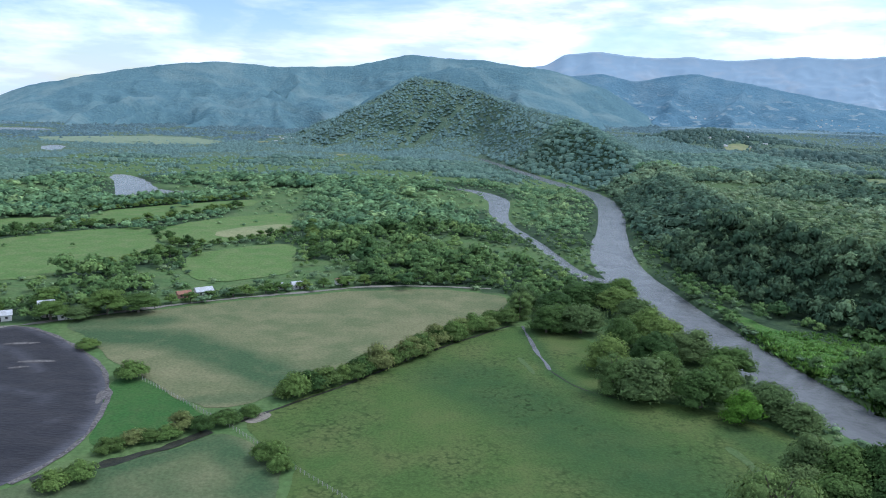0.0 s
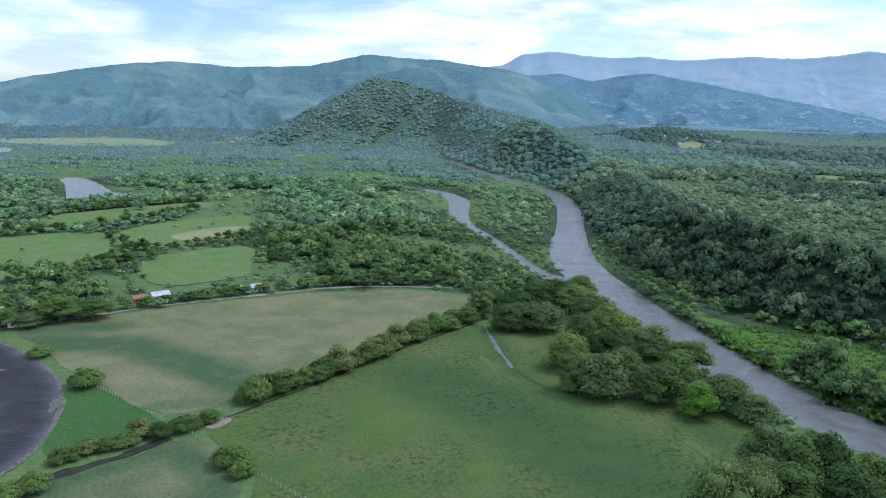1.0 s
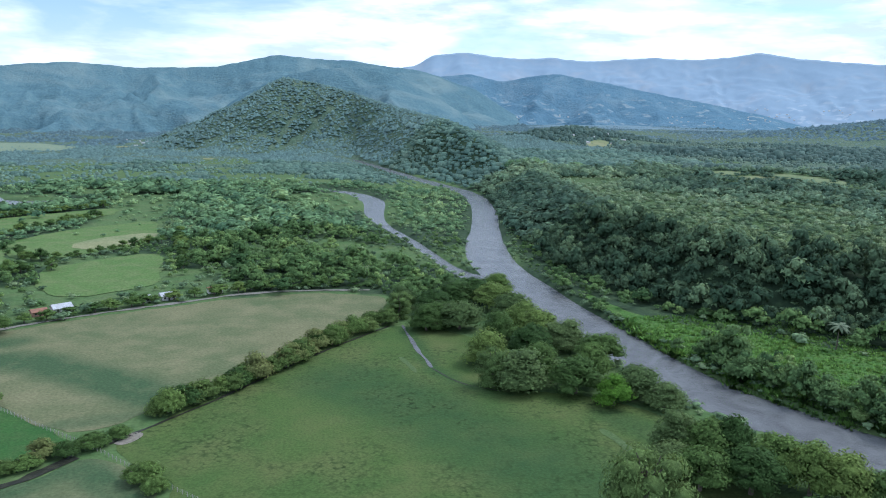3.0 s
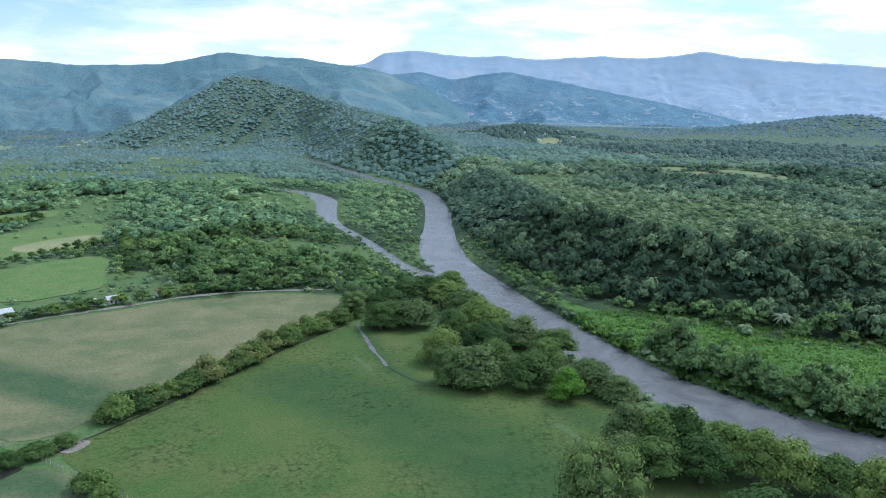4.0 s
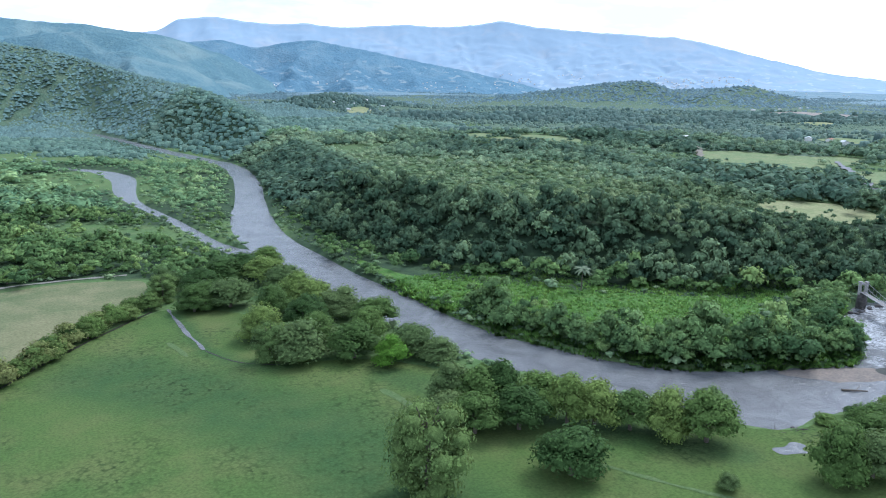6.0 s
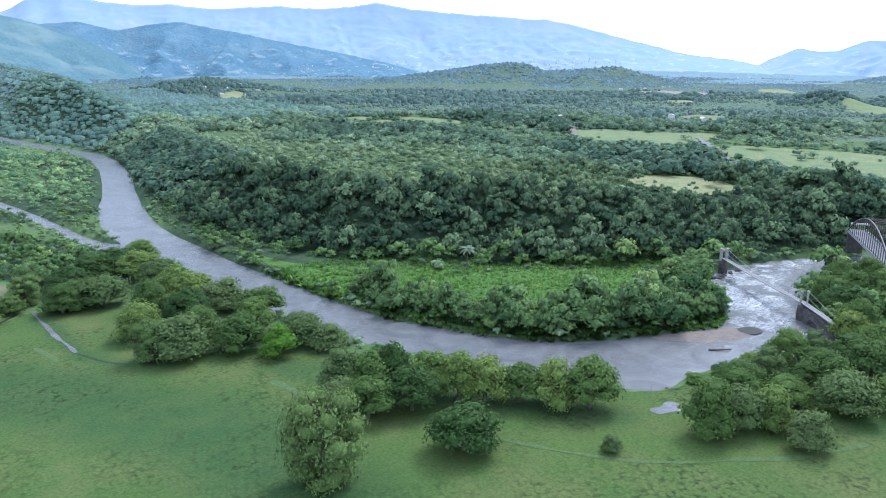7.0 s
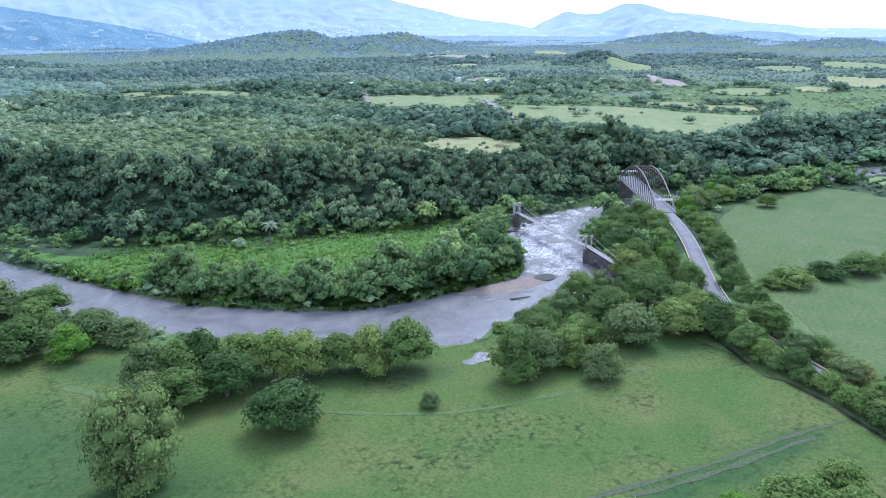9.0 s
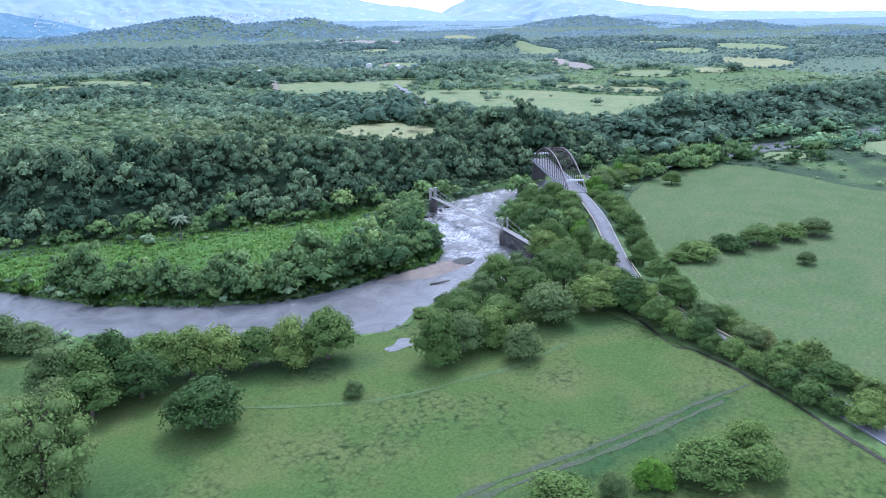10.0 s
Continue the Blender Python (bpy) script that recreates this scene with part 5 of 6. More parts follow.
plant_row([(402, 142), (440, 148), (480, 144), (520, 139), (556, 122), (588, 103)], 9.5, 6.5, 10.5, ["light", "round", "broad", "grey"], "tree belt at the pasture's edge", 3.0)
plant_row([(-176, 357), (-152, 377), (-128, 393), (-106, 406)], 10.0, 5.0, 7.0, ["hedgerow"], "trees along the lane", 2.0)
plant_row([(-112, 407), (-92, 415), (-70, 427), (-44, 440), (-10, 446), (30, 440)], 9.0, 5.0, 7.0, ["hedgerow"], "trees along the lane", 2.5)


# ---------------------------------------------------------------- woods
def zone(x, y):
    """For each place: how likely a tree stands there, its size, its tone."""
    d = bluff_distance(x, y)
    w = water_distance(x, y)
    chance = np.full(x.shape, 0.96)
    size = np.full(x.shape, 1.0)
    tone = np.full(x.shape, 0.45)
    # plateau: scrub with grassy gaps and darker belts
    gaps = grain(x, y, 70, 61, 3)
    belts = grain(x, y, 260, 62, 3)
    scrub = smooth((d - 62) / 40)
    turn = np.degrees(np.arctan2(x, y))
    # left of 24 degrees the leaf tone is lowered, for a cloud's shadow
    sparse_lit = smooth((turn - 24) / 10)
    chance = np.where(d > 0, chance * (1 - scrub) + scrub * np.clip(0.74 - 0.1 * sparse_lit + 1.2 * gaps + 1.0 * belts, 0.12, 0.97), chance)
    size = np.where(d > 0, 1.05 * (1 - scrub) + scrub * np.clip(0.7 - 0.08 * sparse_lit + 1.0 * belts + 0.3 * gaps, 0.4, 1.25), size)
    tone = np.where(d > 0, 0.3 * (1 - scrub) + scrub * np.clip(0.64 + 0.16 * sparse_lit - 1.7 * belts - 0.5 * gaps, 0.08, 0.98), tone)
    # bluff face toned darker: its shade painted into the leaves
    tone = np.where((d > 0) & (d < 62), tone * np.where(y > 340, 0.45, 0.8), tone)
    for az, dist, _, wide in HILLS:
        hill = np.hypot(x + math.sin(math.radians(az)) * dist, y - math.cos(math.radians(az)) * dist) < 1.3 * wide
        chance, tone, size = np.where(hill, 0.98, chance), np.where(hill, 0.2, tone), np.where(hill, 0.95, size)
    clear = grain(x, y, 170, 66, 3) + 0.25 * grain(x, y, 60, 67, 2)
    rd, _, along = line_distance(x, y, RIDGE)
    slope = (rd < 340) & (((y > 900) & (d > -40)) | (y > 1450))
    tone = np.where(slope, 0.22 + 0.5 * smooth(0.5 + 2.2 * grain(x, y, 80, 68, 3)), tone)
    size, chance = np.where(slope, 1.0, size), np.where(slope, 0.96, chance)
    glade = (d > 300) & (clear > 0.34) & (tone > 0.16) & ~slope
    chance, size, tone = np.where(glade, 0.4, chance), np.where(glade, 0.55, size), np.where(glade, 0.8, tone)
    # valley woods: patches of lighter scrub
    light = smooth((grain(x, y, 90, 63, 3) + 0.02) / 0.2) * ((d < 0) & ~slope)
    size = size * (1 - 0.42 * light)
    tone = tone + 0.34 * light
    chance = chance * (1 - 0.75 * light)
    isle = inside(x, y, [(60, 920), (185, 985), (170, 790), (145, 690), (112, 575), (106, 500), (95, 490), (80, 600), (66, 690), (68, 770)])
    size, tone, chance = np.where(isle, 0.62, size), np.where(isle, 0.62, tone), np.where(isle, 0.9, chance)
    # strip of low trees between the flood meadow and the river
    strip = (d < 0) & (w < 45) & (y < 460) & (x > 140)
    grove = (d < 0) & (w < 40) & (y < 315) & (x > 160)
    size = np.where(strip, np.where(grove, 1.08, 0.66), size)
    chance = np.where((d < -9) & (x > 140) & (y < 450) & (w > 21), 0, chance)
    # smaller trees before the clearing, sized to fit the camera's view
    size = np.where(inside(x, y, [(388, 262), (412, 335), (500, 275), (470, 242)]), 0.7 * size, size)
    # growth on the valley-side banks kept low so the camera sees the water
    size = np.where((d < 0) & ~strip, np.minimum(size, 0.25 + np.maximum(w, 0) / 75), size)
    lane_side = inside(x, y, [(-420, 320), (-215, 338), (-110, 398), (-20, 434), (40, 436), (60, 470), (-95, 470), (-240, 425), (-420, 420)])
    size = np.where(lane_side, 0.78 * size, size)
    farm = inside(x, y, [(-440, 480), (-350, 680), (-210, 820), (-110, 720), (-80, 520), (-120, 425)])
    size = np.where(farm, 0.6 * size, size)
    chance = np.where((w < 2.5) | inside(x, y, FARMED), 0, chance)
    rd, _, _ = line_distance(x, y, ROAD)
    chance = np.where(rd < 9, 0, chance)
    for hx, hy in HOUSES:
        chance = np.where(np.hypot(x - hx, y - hy) < 10, 0, chance)
    for poly in OPEN:
        px, py = np.array(poly).mean(0)
        if px > 0 and math.hypot(px, py) > 560:
            # hedges along the far fields
            near = boxed(x, y, poly, 16.0)
            if near.any():
                rim = np.zeros(x.shape, bool)
                rim[near] = line_distance(x[near], y[near], poly, True)[0] < 13
                rim &= grain(x, y, 40, 69, 2) > -0.25
                chance, size, tone = np.where(rim, 0.9, chance), np.where(rim, 0.85, size), np.where(rim, 0.25, tone)
        if px > 300:
            # growth kept low on the camera's side of the plateau's fields, to show them
            near = boxed(x, y, poly, 50.0) & (np.hypot(x, y) < math.hypot(px, py))
            if near.any():
                belt = np.zeros(x.shape, bool)
                belt[near] = line_distance(x[near], y[near], poly, True)[0] < 42
                size = np.where(belt & (d > 48), np.minimum(size, 0.5), size)
        chance = np.where(inside(x, y, poly), np.where(np.hypot(x, y) > 560, 0.03, np.where(px > 400, 0.05, 0.0)), chance)
    for line in ((P_TRACK), (P_ROAD), (LANE)):
        rd, _, _ = line_distance(x, y, line)
        chance = np.where(rd < (np.where(x > 560, 8, 3.5) if line is P_ROAD else 5), 0, chance)
    return chance, size, tone


def in_valley(x, y):
    """The valley floor, and the far ridge beside it."""
    return (bluff_distance(x, y) < 0) | ((line_distance(x, y, RIDGE)[0] < 340) & (y > 1000))


def valley_zone(x, y):
    chance, size, tone = zone(x, y)
    return np.where(in_valley(x, y), chance, 0.0), size, tone


def bluff_zone(x, y):
    chance, size, tone = zone(x, y)
    return np.where(in_valley(x, y), 0.0, chance), size, tone


def on_ridge(x, y):
    return (line_distance(x, y, RIDGE)[0] < 340) & (y < 2330)


def ridge_zone(x, y):
    """The valley's far end, and all of the ridge."""
    chance, size, tone = zone(x, y)
    return np.where(on_ridge(x, y) | (in_valley(x, y) & (np.hypot(x, y) < 1950)), chance, 0.0), size, tone


def plain_zone(x, y):
    chance, size, tone = zone(x, y)
    return np.where(on_ridge(x, y), 0.0, chance), size, tone


HOUSES = [(-134, 401), (-141, 396), (-85, 423), (-97, 418), (-61, 436), (-196, 353), (-184, 350), (-214, 344)]
P_TRACK = [(740, 740), (721, 700), (660, 625), (600, 565), (566, 524)]
P_ROAD = [(700, 480), (620, 398), (573, 353), (525, 304), (492, 264), (480, 238)]
LANE = [(-300, 290), (-205, 333), (-187, 345), (-155, 370), (-119, 395), (-73, 417), (-48, 431), (-14, 438), (30, 436)]


def scrub_zone(x, y):
    """Low bushes: in the grassy gaps of the plateau, and along the water's edge."""
    d, w = bluff_distance(x, y), water_distance(x, y)
    gaps = grain(x, y, 70, 61, 3)
    chance = np.where(d > 60, np.clip(0.6 - 0.5 * gaps, 0.2, 0.8), 0.12)
    bank = (w > 0.3) & (w < 9) & (np.hypot(x, y) < 620)
    chance = np.where(bank, 0.8, np.where((d < 0) & inside(x, y, FARMED), 0, chance))
    chance = np.where((w < 0.3) | ((x > 180) & (x < 240) & (y > 128) & (y < 152)), 0, chance)
    rd, _, _ = line_distance(x, y, ROAD)
    chance = np.where(rd < 6, 0, chance)
    for poly in OPEN:
        chance = np.where(inside(x, y, poly) & ~(bank & (w < 5)), 0.0, chance)
    return chance, np.where(bank, 0.75, 1.0), np.where(bank, 0.55, 0.55)


def woods(name, label, near, far, step, radius, tall, templates, mat, seed, where=None, play=0.24):
    """A ring of woodland as one mesh: trees on a shaken grid."""
    rng = np.random.default_rng(seed)
    n = int(far / step) + 1
    gx, gy = np.meshgrid(np.arange(-n, n + 1) * step, np.arange(-n, n + 1) * step)
    gx = (gx + rng.uniform(-0.48, 0.48, gx.shape) * step).ravel()
    gy = (gy + rng.uniform(-0.48, 0.48, gy.shape) * step).ravel()
    r, turn = np.hypot(gx, gy), np.degrees(np.arctan2(gx, gy))
    r = r + 0.09 * r * grain(gx, gy, 110, 88, 3)
    keep = (r >= near) & (r < far) & (turn > -38) & (turn < 96)
    gx, gy = gx[keep], gy[keep]
    chance, size, tone = (where or zone)(gx, gy)
    keep = rng.random(len(gx)) < chance
    gx, gy, size, tone = gx[keep], gy[keep], size[keep], tone[keep]
    gz = height(gx, gy)
    count = len(gx)
    k = np.clip(np.exp(rng.normal(-0.05, 0.36, count)), 0.4, 1.9)
    rad, hgt = radius * size * k, tall * size * k * rng.uniform(0.85, 1.2, count)
    tone = np.clip(tone + rng.normal(0, play, count), 0, 1)
    spin = rng.uniform(0, 2 * math.pi, count)
    pick = rng.integers(len(templates), size=count)
    vs, fs, ts, ns, base = [], [], [], [], 0
    for t, (tv, tf, tn) in enumerate(templates):
        m = np.where(pick == t)[0]
        if not len(m):
            continue
        c, s = np.cos(spin[m])[:, None], np.sin(spin[m])[:, None]
        x = (tv[:, 0] * c - tv[:, 1] * s) * rad[m][:, None] + gx[m][:, None]
        y = (tv[:, 0] * s + tv[:, 1] * c) * rad[m][:, None] + gy[m][:, None]
        z = tv[:, 2][None, :] * (hgt[m] / 2)[:, None] + gz[m][:, None]
        vs.append(np.stack([x, y, z], -1).reshape(-1, 3))
        fs.append((tf[None] + (np.arange(len(m)) * len(tv))[:, None, None]).reshape(-1, 3) + base)
        ts.append(np.repeat(tone[m], len(tv)))
        ns.append(np.stack([tn[:, 0] * c - tn[:, 1] * s, tn[:, 0] * s + tn[:, 1] * c, tn[:, 2] + 0 * c], -1).reshape(-1, 3))
        base += len(m) * len(tv)
    ob = new(name, mesh_from(name, np.concatenate(vs), np.concatenate(fs), [mat], np.concatenate(ts), lean=np.concatenate(ns)))
    shade_smooth(ob.data)
    return tagged(ob, label, "woodland", kind="stuff")


W2 = [crown_shape(120 + i, 1, 1, 32, 0.3, f) for i, f in enumerate(("round", "broad", "bush", "broad", "broad"))]
W3 = [dome_shape(140 + i) for i in range(6)]
W4 = [cap_shape(150 + i) for i in range(6)]
W0 = [crown_shape(90 + i, 8, 1, 520, 0.085, f) for i, f in enumerate(("round", "broad", "bush", "round", "tall"))]
W1 = [crown_shape(100 + i, 4, 1, 170, 0.14, f) for i, f in enumerate(("round", "broad", "broad", "round", "bush", "tall"))]
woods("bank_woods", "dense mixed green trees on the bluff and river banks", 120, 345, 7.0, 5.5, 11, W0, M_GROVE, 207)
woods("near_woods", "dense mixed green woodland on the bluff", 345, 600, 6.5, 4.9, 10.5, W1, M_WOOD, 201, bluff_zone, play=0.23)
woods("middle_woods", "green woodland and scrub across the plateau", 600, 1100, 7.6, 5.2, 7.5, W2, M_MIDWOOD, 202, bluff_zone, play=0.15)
woods("valley_woods", "fresh green trees and bushes beyond the pastures", 345, 640, 7.6, 5.4, 9.0, W1, M_VALLEY, 209, valley_zone)
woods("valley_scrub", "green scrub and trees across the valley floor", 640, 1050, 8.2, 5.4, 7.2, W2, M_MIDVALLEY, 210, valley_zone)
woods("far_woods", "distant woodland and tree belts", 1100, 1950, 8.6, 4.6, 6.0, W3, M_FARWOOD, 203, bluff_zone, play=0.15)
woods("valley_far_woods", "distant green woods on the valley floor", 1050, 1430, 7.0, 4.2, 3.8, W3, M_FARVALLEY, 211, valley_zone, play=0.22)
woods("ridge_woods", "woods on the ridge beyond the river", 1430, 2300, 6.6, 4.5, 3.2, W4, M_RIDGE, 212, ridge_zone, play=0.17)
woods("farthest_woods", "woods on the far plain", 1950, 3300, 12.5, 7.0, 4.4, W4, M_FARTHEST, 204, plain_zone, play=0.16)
W5 = [crown_shape(180 + i, 1, 1, 26, 0.27, "bush") for i in range(4)]
woods("low_scrub", "low light green bushes on the plateau and river banks", 130, 760, 5.4, 2.4, 2.8, W5, M_WOOD, 205, scrub_zone)


def grove_zone(x, y):
    """The close stand of trees on the inside of the bend."""
    d, w = bluff_distance(x, y), water_distance(x, y)
    stand = (d < -6) & (w > 4) & (w < 21) & (y < 300) & (x > 168) & (x < 345) & ~inside(x, y, FARMED)
    return np.where(stand, 0.85, 0.0), np.full(x.shape, 1.0), np.full(x.shape, 0.38)


woods("river_grove", "close stand of dark green trees inside the river bend", 120, 450, 5.4, 4.8, 9.5, W0, M_GROVE, 206, grove_zone)


def reed_zone(x, y):
    """Tall rough grass: over the flood meadow and down the bank below the grove."""
    w = water_distance(x, y)
    d = bluff_distance(x, y)
    meadow = (d < 14) & (d > -120) & (w > -0.8) & (w < 105) & (x > 150) & (x < 350) & (y < 365) & ~inside(x, y, FARMED)
    return np.where(meadow, 0.85, 0.0), np.where(w < 7, 1.5, 0.85) * (1 + 0.4 * grain(x, y, 14, 73, 2)), np.where(y > 350, 0.2, np.where(w < 12, 0.4, 0.5)) + 0.3 * grain(x, y, 22, 72, 3)


def tuft_shape(seed):
    """A tuft of tall grass: narrow blades that lean out from one foot."""
    rng = np.random.default_rng(seed)
    blades = 15
    a = rng.uniform(0, 2 * math.pi, blades)
    out, foot = rng.uniform(0.3, 1.1, blades), rng.uniform(0.1, 0.8, blades)
    way = np.stack([np.cos(a), np.sin(a)], 1)
    side = np.stack([-np.sin(a), np.cos(a)], 1) * rng.uniform(0.2, 0.36, blades)[:, None]
    low = np.zeros((blades, 1))
    tri = np.stack([np.concatenate([way * foot[:, None] + side, low], 1), np.concatenate([way * foot[:, None] - side, low], 1),
                    np.concatenate([way * (foot + out)[:, None], rng.uniform(0.8, 2.0, (blades, 1))], 1)], 1)
    lean = np.repeat(np.concatenate([0.35 * way, np.ones((blades, 1))], 1), 3, 0)
    return tri.reshape(-1, 3), np.arange(3 * blades).reshape(-1, 3), leaning(lean)


W6 = [tuft_shape(190 + i) for i in range(5)]
woods("meadow_reeds", "tall rough bright green grass on the flood meadow", 120, 480, 1.75, 0.95, 1.1, W6, M_REED, 208, reed_zone)


# ---------------------------------------------------------------- road
def road_strip(name, near, far, lift, mat, a=0.0, b=1.0):
    """A strip of the road between two offsets from its centre line, right of it positive."""
    p = np.array(ROAD)
    k0, k1 = int(a * (len(p) - 1)), int(b * (len(p) - 1)) + 1
    d = np.gradient(p[:, :2], axis=0)
    d /= np.linalg.norm(d, axis=1)[:, None] + 1e-9
    side = np.stack([d[:, 1], -d[:, 0]], 1)
    p, side = p[k0:k1], side[k0:k1]
    one = np.concatenate([p[:, :2] + side * near, p[:, 2:3] + lift], 1)
    two = np.concatenate([p[:, :2] + side * far, p[:, 2:3] + lift], 1)
    n = len(p)
    i = np.arange(n - 1)
    me = mesh_from(name, np.concatenate([one, two]), np.stack([i, i + 1, i + 1 + n, i + n], 1), [mat])
    return me


def road_body():
    """The carriageway as a slab with sides."""
    top = road_strip("road", -ROAD_HALF, ROAD_HALF, 0.12, M_ASPHALT)
    bm = bmesh.new()
    bm.from_mesh(top)
    made = bmesh.ops.extrude_face_region(bm, geom=bm.faces[:])
    for v in made["geom"]:
        if isinstance(v, bmesh.types.BMVert):
            v.co.z -= 0.5
    bmesh.ops.recalc_face_normals(bm, faces=bm.faces[:])
    bm.to_mesh(top)
    bm.free()
    return tagged(new("road", top), "grey asphalt road curving down from the bridge", "road", kind="structure")


road_body()
tagged(new("road_edge_line", road_strip("road_edge_line", ROAD_HALF - 0.45, ROAD_HALF - 0.3, 0.135, M_PAINT, 0.18, 0.9)), "worn white edge line", "road marking", kind="structure")
tagged(new("road_edge_line", road_strip("road_edge_line", -ROAD_HALF + 0.3, -ROAD_HALF + 0.45, 0.135, M_PAINT, 0.18, 0.9)), "worn white edge line", "road marking", kind="structure")


def build_rail(sign, a, b):
    """A parapet rail on posts along one side of the road."""
    p = np.array(ROAD)
    d = np.gradient(p[:, :2], axis=0)
    d /= np.linalg.norm(d, axis=1)[:, None] + 1e-9
    side = np.stack([d[:, 1], -d[:, 0]], 1)
    q = np.concatenate([p[:, :2] + side * sign * (ROAD_HALF + 0.1), p[:, 2:3]], 1)[int(a * len(p)):int(b * len(p))]
    thing = tagged(new("guard_rail"), "pale yellowish road parapet rail on short posts", "guard rail", "road rails")
    bm = bmesh.new()
    for u, v in zip(q[:-1], q[1:]):
        bar(bm, (u[0], u[1], u[2] + 0.95), (v[0], v[1], v[2] + 0.95), 0.28, 0.22)
        bar(bm, (u[0], u[1], u[2] + 0.55), (v[0], v[1], v[2] + 0.55), 0.16, 0.12)
    part("rail", bm, M_RAIL, thing)
    cut = np.concatenate([[0], np.cumsum(np.linalg.norm(np.diff(q[:, :2], axis=0), axis=1))])
    bm = bmesh.new()
    box(bm, pose(0, 0, 0.45), 0.22, 0.22, 1.1, 0.03)
    first = part("post", bm, M_RAIL, thing)
    for k, s in enumerate(np.arange(0, cut[-1], 3.0)):
        x, y, z = (np.interp(s, cut, q[:, i]) for i in range(3))
        ob = first if k == 0 else new("post", first.data)
        ob.parent = thing
        ob.location = (x, y, z)


build_rail(1, 0.16, 0.62)
build_rail(-1, 0.36, 0.62)


# ---------------------------------------------------------------- arch bridge
def build_arch_bridge():
    near, far = Vector((383.5, 142.1, 12.3)), Vector((457, 198, 13.6))
    along = (far - near).normalized()
    across = Vector((along.y, -along.x, 0))
    span = (far - near).length
    half, rise = 4.9, 16.2
    thing = tagged(new("arch_bridge"), "rusty steel through-arch road bridge over the river", "bridge")

    def at(s, o, z):
        return near + along * s + across * o + Vector((0, 0, z))

    def rib_height(s):
        u = 2 * s / span - 1
        return rise * (1 - u * u) - 1.2

    bm = bmesh.new()
    m = Matrix.Translation(at(span / 2, 0, -0.35)) @ along.to_track_quat("Y", "Z").to_matrix().to_4x4()
    box(bm, m, 2 * half - 1.2, span + 2, 0.5)
    part("deck", bm, M_ASPHALT, thing)
    for o in (-half, half):
        bm = bmesh.new()
        box(bm, Matrix.Translation(at(span / 2, o, -0.7)) @ along.to_track_quat("Y", "Z").to_matrix().to_4x4(), 0.4, span, 1.5, 0.05)
        part("edge_girder", bm, M_STEEL_PALE, thing, "pale concrete-grey edge girder")
        steps = 22
        for lift, wide in ((0.0, 0.5), (-1.9, 0.4)):
            bm = bmesh.new()
            for k in range(steps):
                s0, s1 = span * k / steps, span * (k + 1) / steps
                bar(bm, at(s0, o, rib_height(s0) + lift * math.sin(math.pi * s0 / span)), at(s1, o, rib_height(s1) + lift * math.sin(math.pi * s1 / span)), wide, wide)
            # upper rib greyer: the light it catches is put into its colour
            part("arch_rib", bm, M_STEEL_LIT if lift == 0 else M_STEEL, thing)
        for k in range(1, steps):
            s0 = span * k / steps
            bm = bmesh.new()
            bar(bm, at(s0, o, -0.3), at(s0, o, rib_height(s0)), 0.3)
            part("hanger", bm, M_STEEL, thing)
            if 1 < k < steps - 1:
                s1 = span * (k + 1) / steps
                bm = bmesh.new()
                bar(bm, at(s0, o, rib_height(s0) - 1.9 * math.sin(math.pi * s0 / span)), at(s1, o, rib_height(s1)), 0.24)
                part("lattice_bar", bm, M_STEEL, thing)
        bm = bmesh.new()
        for z in (0.55, 1.05):
            bar(bm, at(0, o * 0.93, z), at(span, o * 0.93, z), 0.14)
        part("handrail", bm, M_STEEL_PALE, thing)
    for k in range(4, 19, 2):
        s0, s1 = span * k / 22, span * (k + 2) / 22
        bm = bmesh.new()
        bar(bm, at(s0, -half, rib_height(s0)), at(s0, half, rib_height(s0)), 0.32)
        part("top_strut", bm, M_STEEL, thing)
        if k < 17:
            bm = bmesh.new()
            bar(bm, at(s0, -half, rib_height(s0)), at(s1, half, rib_height(s1)), 0.2)
            bar(bm, at(s0, half, rib_height(s0)), at(s1, -half, rib_height(s1)), 0.2)
            part("top_bracing", bm, M_STEEL, thing)
    for s in (7.0, span - 7.0):
        bm = bmesh.new()
        bar(bm, at(s, -half, 5.0), at(s, half, 5.0), 0.7, 1.0)
        part("portal_beam", bm, M_PORTAL, thing, "white portal beam across the road")
    for s in (0.0, span):
        bm = bmesh.new()
        m = Matrix.Translation(at(s, 0, -7.6)) @ along.to_track_quat("Y", "Z").to_matrix().to_4x4()
        box(bm, m, 2 * half - 1, 3.0, 13.0, 0.4)
        part("abutment", bm, M_ROCK, thing, "dark rock abutment")


build_arch_bridge()


